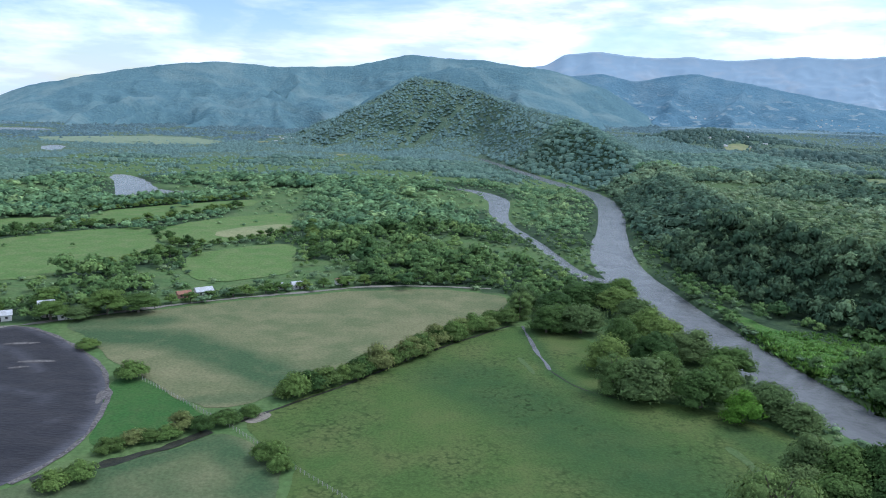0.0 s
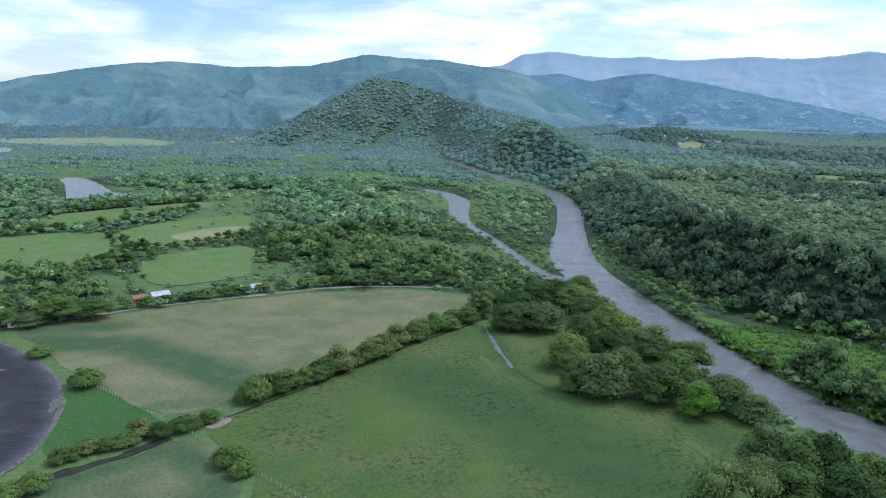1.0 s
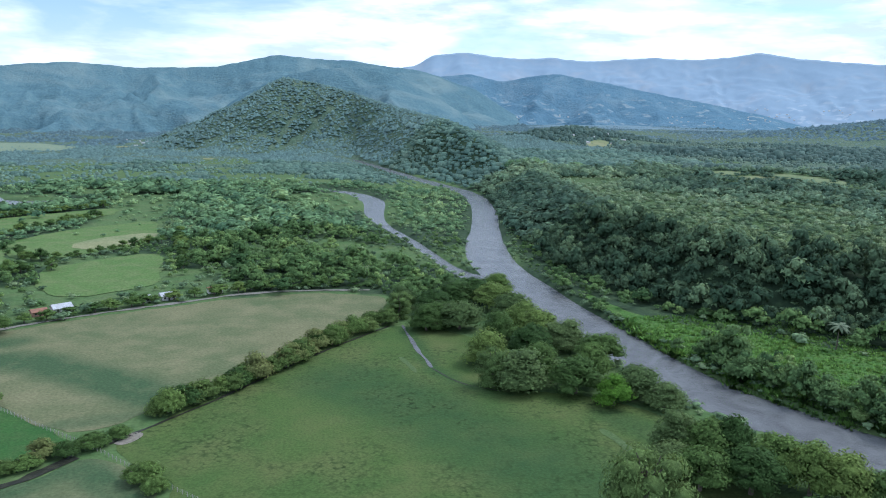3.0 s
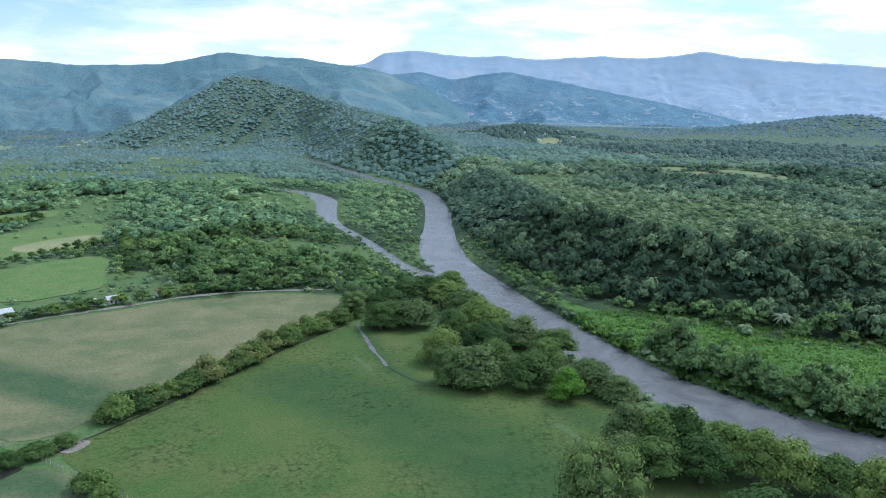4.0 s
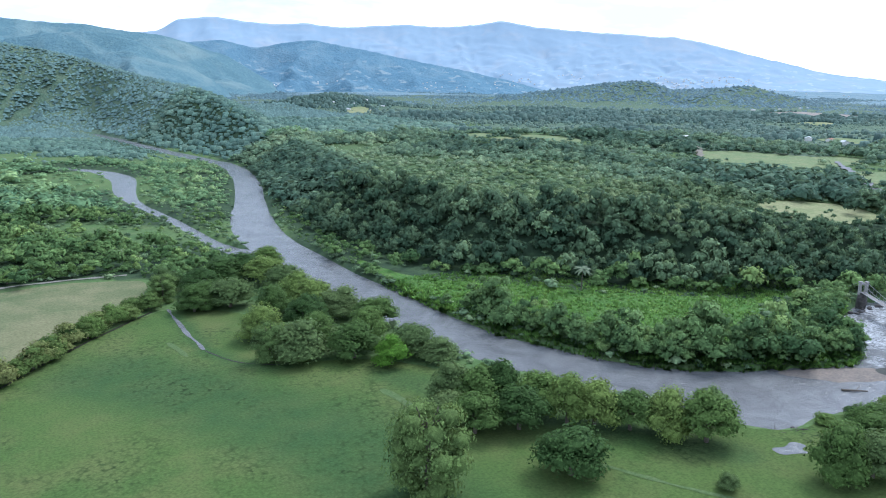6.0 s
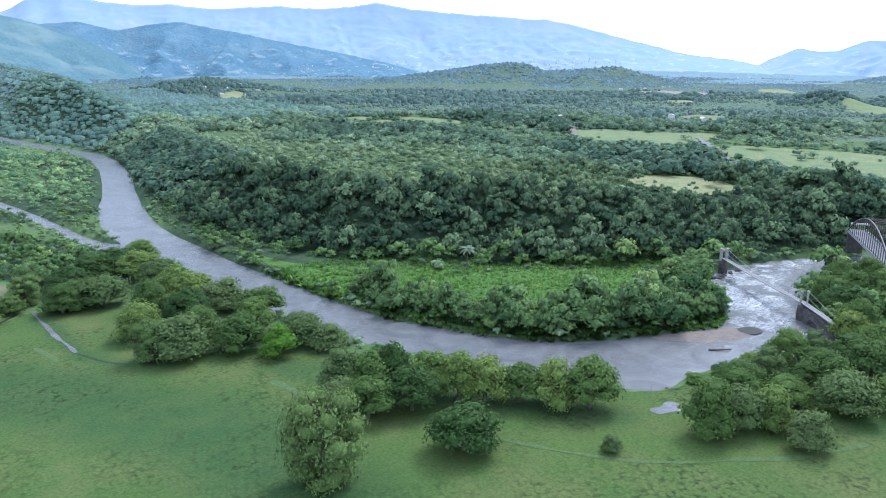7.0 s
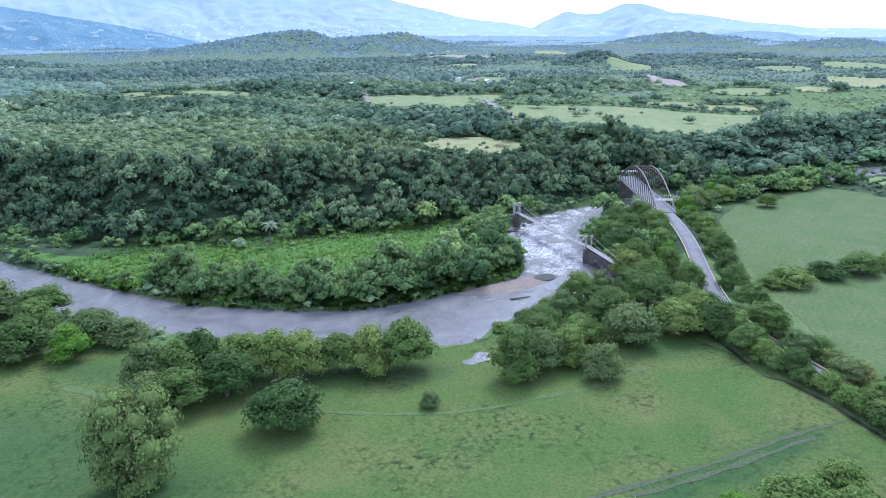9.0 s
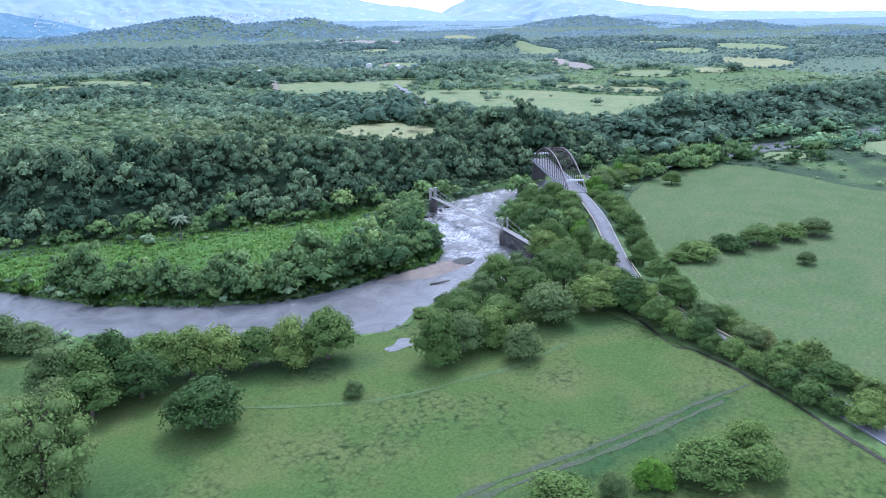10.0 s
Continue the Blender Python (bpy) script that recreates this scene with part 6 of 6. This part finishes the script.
# ---------------------------------------------------------------- footbridge
def build_footbridge():
    a, t, e = Vector((357, 221, 6.6)), Vector((318, 155.5, 6.2)), Vector((299, 128, 5.0))
    thing = tagged(new("suspension_footbridge"), "old narrow suspension footbridge with plank deck and stone towers", "footbridge")
    along = (t - a).normalized()
    across = Vector((-along.y, along.x, 0))
    tower = 5.2

    def deck(p, q, sag):
        bm = bmesh.new()
        n = 14
        for k in range(n):
            u, v = k / n, (k + 1) / n
            x, y = p.lerp(q, u), p.lerp(q, v)
            x.z -= sag * 4 * u * (1 - u)
            y.z -= sag * 4 * v * (1 - v)
            m = Matrix.Translation((x + y) / 2) @ (y - x).to_track_quat("Y", "Z").to_matrix().to_4x4()
            box(bm, m, 2.0, (y - x).length, 0.18)
        part("deck", bm, M_TIMBER, thing, "weathered grey plank deck")
        for o in (-1.1, 1.1):
            bm = bmesh.new()
            for k in range(n):
                u, v = k / n, (k + 1) / n
                x, y = p.lerp(q, u) + across * o, p.lerp(q, v) + across * o
                x.z -= sag * 4 * u * (1 - u)
                y.z -= sag * 4 * v * (1 - v)
                bar(bm, x, y, 0.28, 0.4)
            part("stringer", bm, M_STEEL_PALE, thing)

    deck(a, t, 0.5)
    deck(t, e, 0.0)
    for foot, name in ((a, "far"), (t, "near")):
        for o in (-1.6, 1.6):
            bm = bmesh.new()
            c = foot + across * o
            bm2 = Matrix.Translation((c.x, c.y, c.z - 0.75 + tower / 2))
            stout = 1.3 if name == "far" else 0.7
            box(bm, bm2, stout, stout, tower + 1.5, 0.1)
            box(bm, Matrix.Translation((c.x, c.y, c.z + tower + 0.1)), stout + 0.45, stout + 0.45, 0.35, 0.08)
            part("tower_post", bm, M_CONCRETE, thing, "pale weathered masonry post")
        if name == "far":
            bm = bmesh.new()
            bar(bm, foot + across * -1.6 + Vector((0, 0, tower - 0.8)), foot + across * 1.6 + Vector((0, 0, tower - 0.8)), 0.9, 0.9)
            part("tower_beam", bm, M_CONCRETE, thing)
    for o in (-1.6, 1.6):
        bm = bmesh.new()
        n = 22
        p, q = a + across * o + Vector((0, 0, tower)), t + across * o + Vector((0, 0, tower))

        def cable(u):
            c = p.lerp(q, u)
            c.z -= 4.2 * 4 * u * (1 - u)
            return c

        for k in range(n):
            bar(bm, cable(k / n), cable((k + 1) / n), 0.16, 0.16, 5)
        bar(bm, q, e + across * o, 0.16, 0.16, 5)
        bar(bm, p, a + across * o - along * 12 + Vector((0, 0, -0.5)), 0.16, 0.16, 5)
        part("main_cable", bm, M_WIRE, thing)
        for k in range(1, n):
            c = cable(k / n)
            d = a.lerp(t, k / n) + across * (1.1 if o > 0 else -1.1)
            bm = bmesh.new()
            bar(bm, c, (d.x, d.y, d.z - 2.0 * k / n * (1 - k / n)), 0.09, 0.09, 4)
            part("hanger", bm, M_WIRE, thing)
    # long rough wall that carries the approach
    run = (e - t).length * 0.84
    out = Vector((e.x - t.x, e.y - t.y, 0)).normalized()
    bm = bmesh.new()
    box(bm, Matrix.Translation(t + out * run / 2 + Vector((0, 0, -5.0))) @ out.to_track_quat("Y", "Z").to_matrix().to_4x4(), 2.5, run, 7.6)
    bmesh.ops.subdivide_edges(bm, edges=bm.edges[:], cuts=7, use_grid_fill=True)
    for v in bm.verts:
        v.co += 1.7 * noise.noise_vector(v.co * 0.33) * (0.2 if v.co.z > t.z - 1.2 else 1.0)
    part("approach_wall", bm, M_ROCK, thing, "dark rough masonry wall under the approach")
    for c, w in ((a, 4.2), (t, 4.6), (e, 3.4)):
        v, f = BALLS[2]
        rng = np.random.default_rng(int(c.x))
        tall = c.z + 3.6
        v = np.clip(v * 1.25, -0.9, 0.9) * (1 + 0.07 * rng.standard_normal(len(v)))[:, None] * np.array([w / 2, w / 2, tall / 1.8]) + np.array([c.x, c.y, c.z - 0.35 - tall / 2])
        pier = new("pier", mesh_from("pier", v, f, [M_ROCK]))
        pier.parent = thing
        pier["label"] = "dark rough masonry pier on rock"


build_footbridge()


# ---------------------------------------------------------------- river bed things
def build_rock(x, y, size, z, seed):
    rng = np.random.default_rng(seed)
    v, f = BALLS[2]
    v = v * (1 + 0.16 * rng.standard_normal(len(v)))[:, None] * np.array([size, size * rng.uniform(0.6, 1.1), size * 0.55])
    ob = new("rock", mesh_from("rock", v, f, [M_ROCK]))
    ob.matrix_basis = pose(x, y, z, 0, 0, float(rng.uniform(0, 360)))
    return tagged(ob, "dark wet boulder at the water's edge", "rock", "river boulders")


rock_rng = random.Random(5)
for k in range(16):
    u = rock_rng.random()
    build_rock(310 + 24 * u + rock_rng.uniform(-2, 2), 141 + 20 * u + rock_rng.uniform(-2, 2), rock_rng.uniform(0.7, 2.0), -1.7, 300 + k)
for k in range(12):
    u = rock_rng.random()
    build_rock(342 + 30 * u + rock_rng.uniform(-3, 3), 218 + 4 * u + rock_rng.uniform(-3, 1), rock_rng.uniform(0.6, 1.8), -1.7, 330 + k)
for k in range(6):
    build_rock(196 + 12 * rock_rng.random(), 144 + 2 * rock_rng.uniform(-1, 1), rock_rng.uniform(0.4, 0.9), -1.6, 350 + k)
bm = bmesh.new()
for k in range(46):
    u = rock_rng.random()
    foot = Vector((194 + 15 * u + rock_rng.uniform(-1.2, 1.2), 145 - 4 * u + rock_rng.uniform(-1.2, 1.2), rock_rng.uniform(-1.4, 0.1)))
    turn = math.atan2(-4, 15) + rock_rng.gauss(0, 0.6)
    reach = rock_rng.uniform(1.5, 5.0)
    bar(bm, foot, foot + Vector((reach * math.cos(turn), reach * math.sin(turn), rock_rng.uniform(-0.3, 0.9))), rock_rng.uniform(0.15, 0.5), 0.08, 5)
pile_mesh = bpy.data.meshes.new("driftwood_pile")
bm.to_mesh(pile_mesh)
bm.free()
pile_mesh.materials.append(M_DRIFT)
tagged(new("driftwood_pile", pile_mesh), "dark tangle of stranded branches at the water's edge", "driftwood")

BAR = [(246, 186), (258, 182), (274, 177), (287, 170), (291, 163), (287, 156), (275, 153), (260, 159), (248, 169), (240, 180)]
sand = draped("sand_bar", BAR, M_SAND, cell=2.5, ragged=1.6, flat=-2.0)
s_x, s_y = np.array([v.co.x for v in sand.data.vertices]), np.array([v.co.y for v in sand.data.vertices])
s_h = -2.25 + 0.55 * smooth(line_distance(s_x, s_y, rounded(BAR, 2, True), True)[0] / 7.0) + 0.16 * grain(s_x, s_y, 6.0, 71, 3)
for s_v, s_z in zip(sand.data.vertices, s_h):
    s_v.co.z = s_z
mud = draped("mud_bank", [(280, 166), (288, 166), (292, 161), (288, 156), (281, 158)], M_DITCH, cell=2.0, ragged=1.2, flat=-1.62)
tagged(mud, "dark wet mud on the end of the sand bar", "mud bank", kind="structure")
tagged(sand, "tan sand and gravel bar in the river bend", "sand bar", kind="structure")
bm = bmesh.new()
bar(bm, (252, 158.5, -1.6), (259, 153, -1.3), 0.9, 0.5, 7)
bar(bm, (256, 155.5, -1.4), (259.5, 156.5, -0.5), 0.35, 0.15, 5)
bar(bm, (254, 157, -1.5), (253.5, 154, -0.9), 0.3, 0.12, 5)
log_mesh = bpy.data.meshes.new("driftwood_log")
bm.to_mesh(log_mesh)
bm.free()
log_mesh.materials.append(M_BARK)
tagged(new("driftwood_log", log_mesh), "dark stranded tree trunk on the sand bar", "driftwood")

# ---------------------------------------------------------------- ditches, tracks, bare ground
for r_name, r_label, r_line, r_half, r_mat, r_lift in (
        ("lane", "pale dirt lane past the houses", LANE, 1.5, M_LANE, 0.2),
        ("ditch_long", "dark wet ditch beside the hedge", [(-68, 238), (-57, 251), (-35, 276), (-5, 318), (34, 360)], 0.6, M_DITCH, 0.2),
        ("ditch_short", "dark puddled ditch along the hedge", [(-116, 194), (-99, 206), (-85, 218), (-75, 230)], 1.8, M_DITCH, 0.2),
        ("field_rim", "pale dried crust along the ploughed field", [(-222, 326), (-199, 337.5), (-175, 322.5), (-148, 298.5), (-131, 276.5), (-118, 247), (-114, 222), (-116, 205), (-121, 191)], 0.9, M_PALEMUD, 0.2),
        ("brook", "narrow pale brook winding through the meadow", [(41, 361), (43, 328), (47, 297)], 0.8, M_RIVER, 0.22),
        ("brook_trace", "damp line of a brook in the meadow", [(47, 297), (55, 278), (71, 268)], 0.4, M_DITCH, 0.2),
        ("cattle_path", "faint worn cattle path across the meadow", [(126, 164), (135, 150), (142, 138), (150, 127), (158, 117), (170, 108), (182, 101), (194, 93), (208, 88), (222, 83)], 0.75, M_WORN, 0.2),
        ("muddy_rut", "grey muddy rut trodden across the meadow", [(126, 76), (135, 71.4), (149, 63.4), (162, 55.4), (175, 48.4), (191, 40.4), (208, 32), (220, 24)], 0.7, M_TROD, 0.2),
        ("muddy_rut", "grey muddy rut trodden across the meadow", [(125, 73), (134, 68.4), (148, 60.4), (161, 52.2), (174, 45.2), (190, 37.4), (206, 29)], 0.8, M_TROD, 0.2),
        ("field_drain", "dark winding drain at the meadow's edge", [(262, 80), (254, 72), (247, 63), (240, 57), (234, 50), (236, 45), (233, 40), (230, 34), (226, 28), (212, 10), (196, -8), (170, -42)], 0.55, M_DITCH, 0.24),
        ("plateau_track", "pale dirt track on the plateau", P_TRACK, 3.0, M_EARTH, 1.0),
        ("plateau_road", "grey road running on across the plateau", P_ROAD, 2.8, M_ASPHALT, 1.2)):
    tagged(ribbon(r_name, r_line, r_half, r_mat, r_lift), r_label, "ditch" if "ditch" in r_name else "track", kind="structure")
for b_name, b_label, b_poly, b_mat in (
        ("bare_patch", "pale trampled earth at the gate", [(-68, 241), (-62, 247), (-58, 243), (-63, 236)], M_EARTH),
        ("bare_patch", "worn pale strip of earth in the meadow", [(94, 229), (97, 230), (101, 220), (102, 210), (99, 210), (98, 219)], M_WORN),
        ("bare_patch", "worn pale strip of earth beside the brook", [(33, 313), (36, 313), (39, 303), (40, 292), (38, 292), (36, 303)], M_WORN),
        ("bare_patch", "pale puddle at the watering place", [(187, 138), (191, 135.5), (196, 137.5), (198, 133), (194, 132.5), (195, 129), (191, 131), (186, 132)], M_RIVER),
        ("sand_bank", "tan sand bank beside the pond", [(-352, 862), (-330, 852), (-308, 858), (-282, 868), (-276, 852), (-310, 832), (-342, 822), (-356, 840)], M_SAND),
        ("puddle", "pale shallow puddle on the ploughed field", [(-176, 287), (-170, 291), (-162, 292), (-158, 290), (-166, 288)], M_PALEMUD),
        ("puddle", "pale shallow puddle on the ploughed field", [(-175, 281), (-168, 284), (-165, 283), (-171, 280)], M_PALEMUD),
        ("puddle", "pale dried mud at the field's edge", [(-127, 262), (-123, 258), (-121, 250), (-123, 249), (-126, 256)], M_PALEMUD),
        ("puddle", "pale shallow puddle on the ploughed field", [(-195, 308), (-186, 313), (-176, 313), (-184, 309)], M_PALEMUD)):
    tagged(draped(b_name, b_poly, b_mat, 0.2, 2.5, 1.4), b_label, "bare ground", kind="structure")


# ---------------------------------------------------------------- houses along the lane
def build_house(x, y, turn, wide, deep, tall, roof_mat, wall_mat, label):
    thing = tagged(new("house"), label, "house", "houses along the lane")
    thing.matrix_basis = pose(x, y, float(height(np.array([x]), np.array([y]))[0]), 0, 0, turn)
    bm = bmesh.new()
    box(bm, pose(0, 0, tall / 2 - 0.2), wide, deep, tall + 0.4, 0.04)
    ridge = 0.22 * deep
    for s in (-1, 1):
        a = [bm.verts.new(p) for p in ((s * (wide / 2 - 0.02), -deep / 2, tall), (s * (wide / 2 - 0.02), deep / 2, tall), (s * (wide / 2 - 0.02), 0, tall + ridge))]
        bm.faces.new(a)
    part("wall", bm, wall_mat, thing)
    bm = bmesh.new()
    slope = math.atan2(ridge, deep / 2)
    run = (deep / 2 + 0.6) / math.cos(slope)
    for s in (-1, 1):
        m = pose(0, s * (deep / 4 + 0.28), tall + ridge / 2 - 0.02, s * -math.degrees(slope))
        box(bm, m, wide + 1.0, run, 0.12)
    roof = part("roof", bm, roof_mat, thing)
    bm = bmesh.new()
    box(bm, pose(0, 0, tall + ridge + 0.06), wide + 1.0, 0.4, 0.1, 0.03)
    part("ridge_cap", bm, roof_mat, roof)
    for k, o in enumerate((-0.28, 0.28)):
        bm = bmesh.new()
        box(bm, pose(o * wide, -deep / 2 - 0.02, tall * 0.55), 1.1, 0.1, 1.0, 0.02)
        window = part("window", bm, M_DARK, thing)
        bm = bmesh.new()
        box(bm, pose(o * wide, -deep / 2 - 0.1, tall * 0.55 - 0.56), 1.4, 0.25, 0.1, 0.02)
        part("sill", bm, M_CONCRETE, window)
    bm = bmesh.new()
    box(bm, pose(0, -deep / 2 - 0.02, 1.02), 0.95, 0.1, 2.04, 0.02)
    part("door", bm, M_DARK, thing)


build_house(-134, 402, 35, 9, 7, 2.9, M_TIN, M_WALL, "small limewashed house with a pale zinc roof")
build_house(-143, 396, 35, 7, 5, 2.5, M_TILE, M_BRICK, "low brick house with a clay tile roof")
build_house(-85, 424, 28, 8, 6, 2.8, M_TIN, M_WALL, "white cottage with a zinc roof beside trees")
build_house(-97, 419, 28, 7, 5, 2.6, M_TIN, M_WALL, "little white shed with a zinc roof")
build_house(-61, 437, 26, 8, 5, 2.5, M_TILE, M_WALL, "long pale house with a tiled roof")
build_house(-196, 353, 30, 7, 7, 6.4, M_TIN, M_WALL, "two-storey white house with a flat-pitched roof")
build_house(-184, 350, 30, 9, 6, 3.0, M_TIN, M_WALL, "white outbuilding behind bushes")
build_house(-214, 344, 30, 10, 7, 3.0, M_TIN, M_WALL, "low house with a weathered zinc roof")


# ---------------------------------------------------------------- fence
def build_fence(line, step, label):
    thing = tagged(new("fence"), label, "fence")
    p = np.array(line, float)
    cut = np.concatenate([[0], np.cumsum(np.linalg.norm(np.diff(p, axis=0), axis=1))])
    bm = bmesh.new()
    box(bm, pose(0, 0, 0.6), 0.16, 0.16, 1.6, 0.03)
    first = part("post", bm, M_POST, thing)
    tops = []
    for k, s in enumerate(np.arange(0, cut[-1], step)):
        x, y = np.interp(s, cut, p[:, 0]), np.interp(s, cut, p[:, 1])
        z = float(height(np.array([x]), np.array([y]))[0]) + 0.2
        ob = first if k == 0 else new("post", first.data)
        ob.parent = thing
        ob.matrix_basis = pose(x, y, z, tree_rng.uniform(-4, 4), tree_rng.uniform(-4, 4), tree_rng.uniform(0, 90))
        tops.append(Vector((x, y, z)))
    for h in (0.5, 0.9, 1.25):
        bm = bmesh.new()
        for a, b in zip(tops[:-1], tops[1:]):
            bar(bm, a + Vector((0, 0, h)), b + Vector((0, 0, h)), 0.03, 0.03, 3)
        part("wire", bm, M_WIRE, thing)


build_fence([(-116, 273), (-91, 251), (-72, 235)], 2.2, "pale wooden post and wire fence between pastures")
build_fence([(-72, 235), (-61, 224), (-43, 206), (-27, 191), (-10, 172)], 2.2, "pale wooden post and wire fence down the meadow")


# ---------------------------------------------------------------- palm under the bluff
def build_palm(x, y, tall, reach, seed):
    rng = random.Random(seed)
    thing = tagged(new("palm_tree"), "pale slender palm at the foot of the bluff", "palm tree")
    thing.location = (x, y, float(height(np.array([x]), np.array([y]))[0]))
    bm = bmesh.new()
    bar(bm, (0, 0, -0.3), (0.25, 0.1, tall * 0.5), 0.75, 0.5, 8)
    bar(bm, (0.25, 0.1, tall * 0.5), (0.35, 0.0, tall), 0.5, 0.4, 8)
    part("trunk", bm, M_BARK, thing, "grey palm trunk")
    for k in range(16):
        a = k * 2.4 + rng.uniform(-0.2, 0.2)
        rise = rng.uniform(0.1, 1.0)
        bm = bmesh.new()
        last = None
        for j in range(6):
            t = j / 5
            r, z = reach * t, tall + 1.6 * rise * math.sin(2.2 * t) - 2.6 * t * t * (1.3 - rise)
            w = 0.85 * math.sin(math.pi * min(1, 0.12 + 0.85 * t))
            c = Vector((0.35 + r * math.cos(a), r * math.sin(a), z))
            s = Vector((-math.sin(a), math.cos(a), 0)) * w
            row = [bm.verts.new(c + s + Vector((0, 0, -0.35 * w))), bm.verts.new(c), bm.verts.new(c - s + Vector((0, 0, -0.35 * w)))]
            if last:
                bm.faces.new((last[0], last[1], row[1], row[0]))
                bm.faces.new((last[1], last[2], row[2], row[1]))
            last = row
        part("frond", bm, M_FROND, thing)


build_palm(243, 303, 12.0, 5.6, 3)


# ---------------------------------------------------------------- farmsteads and villages
for v_x, v_y, v_turn, v_w, v_d, v_h, v_roof, v_label in (
        (742, 728, 20, 14, 9, 3.6, M_TIN, "white farmhouse with a zinc roof at the track's end"), (722, 742, 65, 18, 8, 3.4, M_TIN, "long pale farm shed with a zinc roof"),
        (904, 664, 35, 13, 9, 3.6, M_TIN, "white farmhouse with a zinc roof on the plateau"), (915, 640, 10, 10, 8, 3.2, M_TILE, "small white house with a tiled roof on the plateau"),
        (899, 608, 50, 16, 8, 3.4, M_TIN, "pale farm building with a zinc roof on the plateau")):
    build_house(v_x, v_y, v_turn, v_w, v_d, v_h, v_roof, M_WALL, v_label)


def build_village(name, label, spots, seed, low, high, tin=True):
    """Far houses and sheds too small to count, each with walls and a pitched roof."""
    rng = random.Random(seed)
    verts, faces, mats = [], [], []
    for x, y, z in spots:
        a = rng.uniform(0, math.pi)
        w, d, h = rng.uniform(low, high), rng.uniform(0.5, 0.7) * low, rng.uniform(0.3, 0.5) * low
        c, s, n = math.cos(a), math.sin(a), len(verts)
        for u, v, k in ((-1, -1, -0.4), (1, -1, -0.4), (1, 1, -0.4), (-1, 1, -0.4), (-1, -1, 1), (1, -1, 1), (1, 1, 1), (-1, 1, 1), (-1, 0, 1.5), (1, 0, 1.5)):
            verts.append((x + u * w / 2 * c - v * d / 2 * s, y + u * w / 2 * s + v * d / 2 * c, z + k * h))
        quads = ((0, 1, 5, 4), (1, 2, 6, 5), (2, 3, 7, 6), (3, 0, 4, 7), (4, 5, 9, 8), (6, 7, 8, 9))
        faces += [tuple(n + i for i in q) for q in quads] + [(n + 5, n + 6, n + 9, n + 9), (n + 7, n + 4, n + 8, n + 8)]
        roof = 2 if tin else rng.choice((2, 2, 1))
        mats += [0, 0, 0, 0, roof, roof, 0, 0]
    bm = bmesh.new()
    made = [bm.verts.new(v) for v in verts]
    for q, k in zip(faces, mats):
        bm.faces.new([made[i] for i in dict.fromkeys(q)]).material_index = k
    bmesh.ops.recalc_face_normals(bm, faces=bm.faces[:])
    me = bpy.data.meshes.new(name)
    bm.to_mesh(me)
    bm.free()
    for m in (M_WALL, M_TILE, M_TIN):
        me.materials.append(m)
    return tagged(new(name, me), label, "village", kind="stuff")


def slope_spots(range_name, turn_low, turn_high, rise_low, rise_high, most, seed):
    """Places on the lower slopes of a range, in loose groups."""
    me = bpy.data.objects[range_name].data
    co = np.empty(len(me.vertices) * 3, np.float32)
    me.vertices.foreach_get("co", co)
    co = co.reshape(-1, 3)
    turn = np.degrees(np.arctan2(co[:, 0], co[:, 1]))
    rise = np.degrees(np.arctan2(co[:, 2] - EYE, np.hypot(co[:, 0], co[:, 1])))
    near = np.hypot(co[:, 0], co[:, 1])
    fit = (turn > turn_low) & (turn < turn_high) & (rise > rise_low) & (rise < rise_high) & (grain(co[:, 0], co[:, 1], 160, seed, 2) > 0.12) & (near < 4650)
    pool = np.where(fit)[0]
    rng = np.random.default_rng(seed)
    return [tuple(float(c) for c in co[i]) for i in rng.permutation(pool)[:most]]


build_village("mountain_village", "white houses and sheds scattered at the mountains' foot", slope_spots("backdrop_far_range", 24, 52, -0.75, 0.35, 120, 91), 92, 7, 13)
build_village("hill_village", "pale houses on the lower slopes of the blue hills", slope_spots("backdrop_blue_hills", 12, 33, -1.0, -0.3, 36, 93), 94, 6, 10)
village_rng = random.Random(95)
plain_spots = []
for v_x, v_y, v_wide, v_many in ((640, 1640, 45, 14), (-400, 1960, 40, 6), (-440, 2140, 40, 6), (1290, 4215, 160, 16), (2560, 3890, 180, 20), (1900, 3700, 200, 16), (2700, 3000, 200, 12), (3300, 1900, 220, 10), (1710, 1300, 50, 4), (3200, 2600, 200, 12)):
    for _ in range(v_many):
        s_x, s_y = village_rng.gauss(v_x, v_wide), village_rng.gauss(v_y, v_wide)
        plain_spots.append((s_x, s_y, float(height(np.array([s_x]), np.array([s_y]))[0]) + 0.6))
build_village("plain_village", "small white houses among trees on the plain", plain_spots, 96, 6, 11)
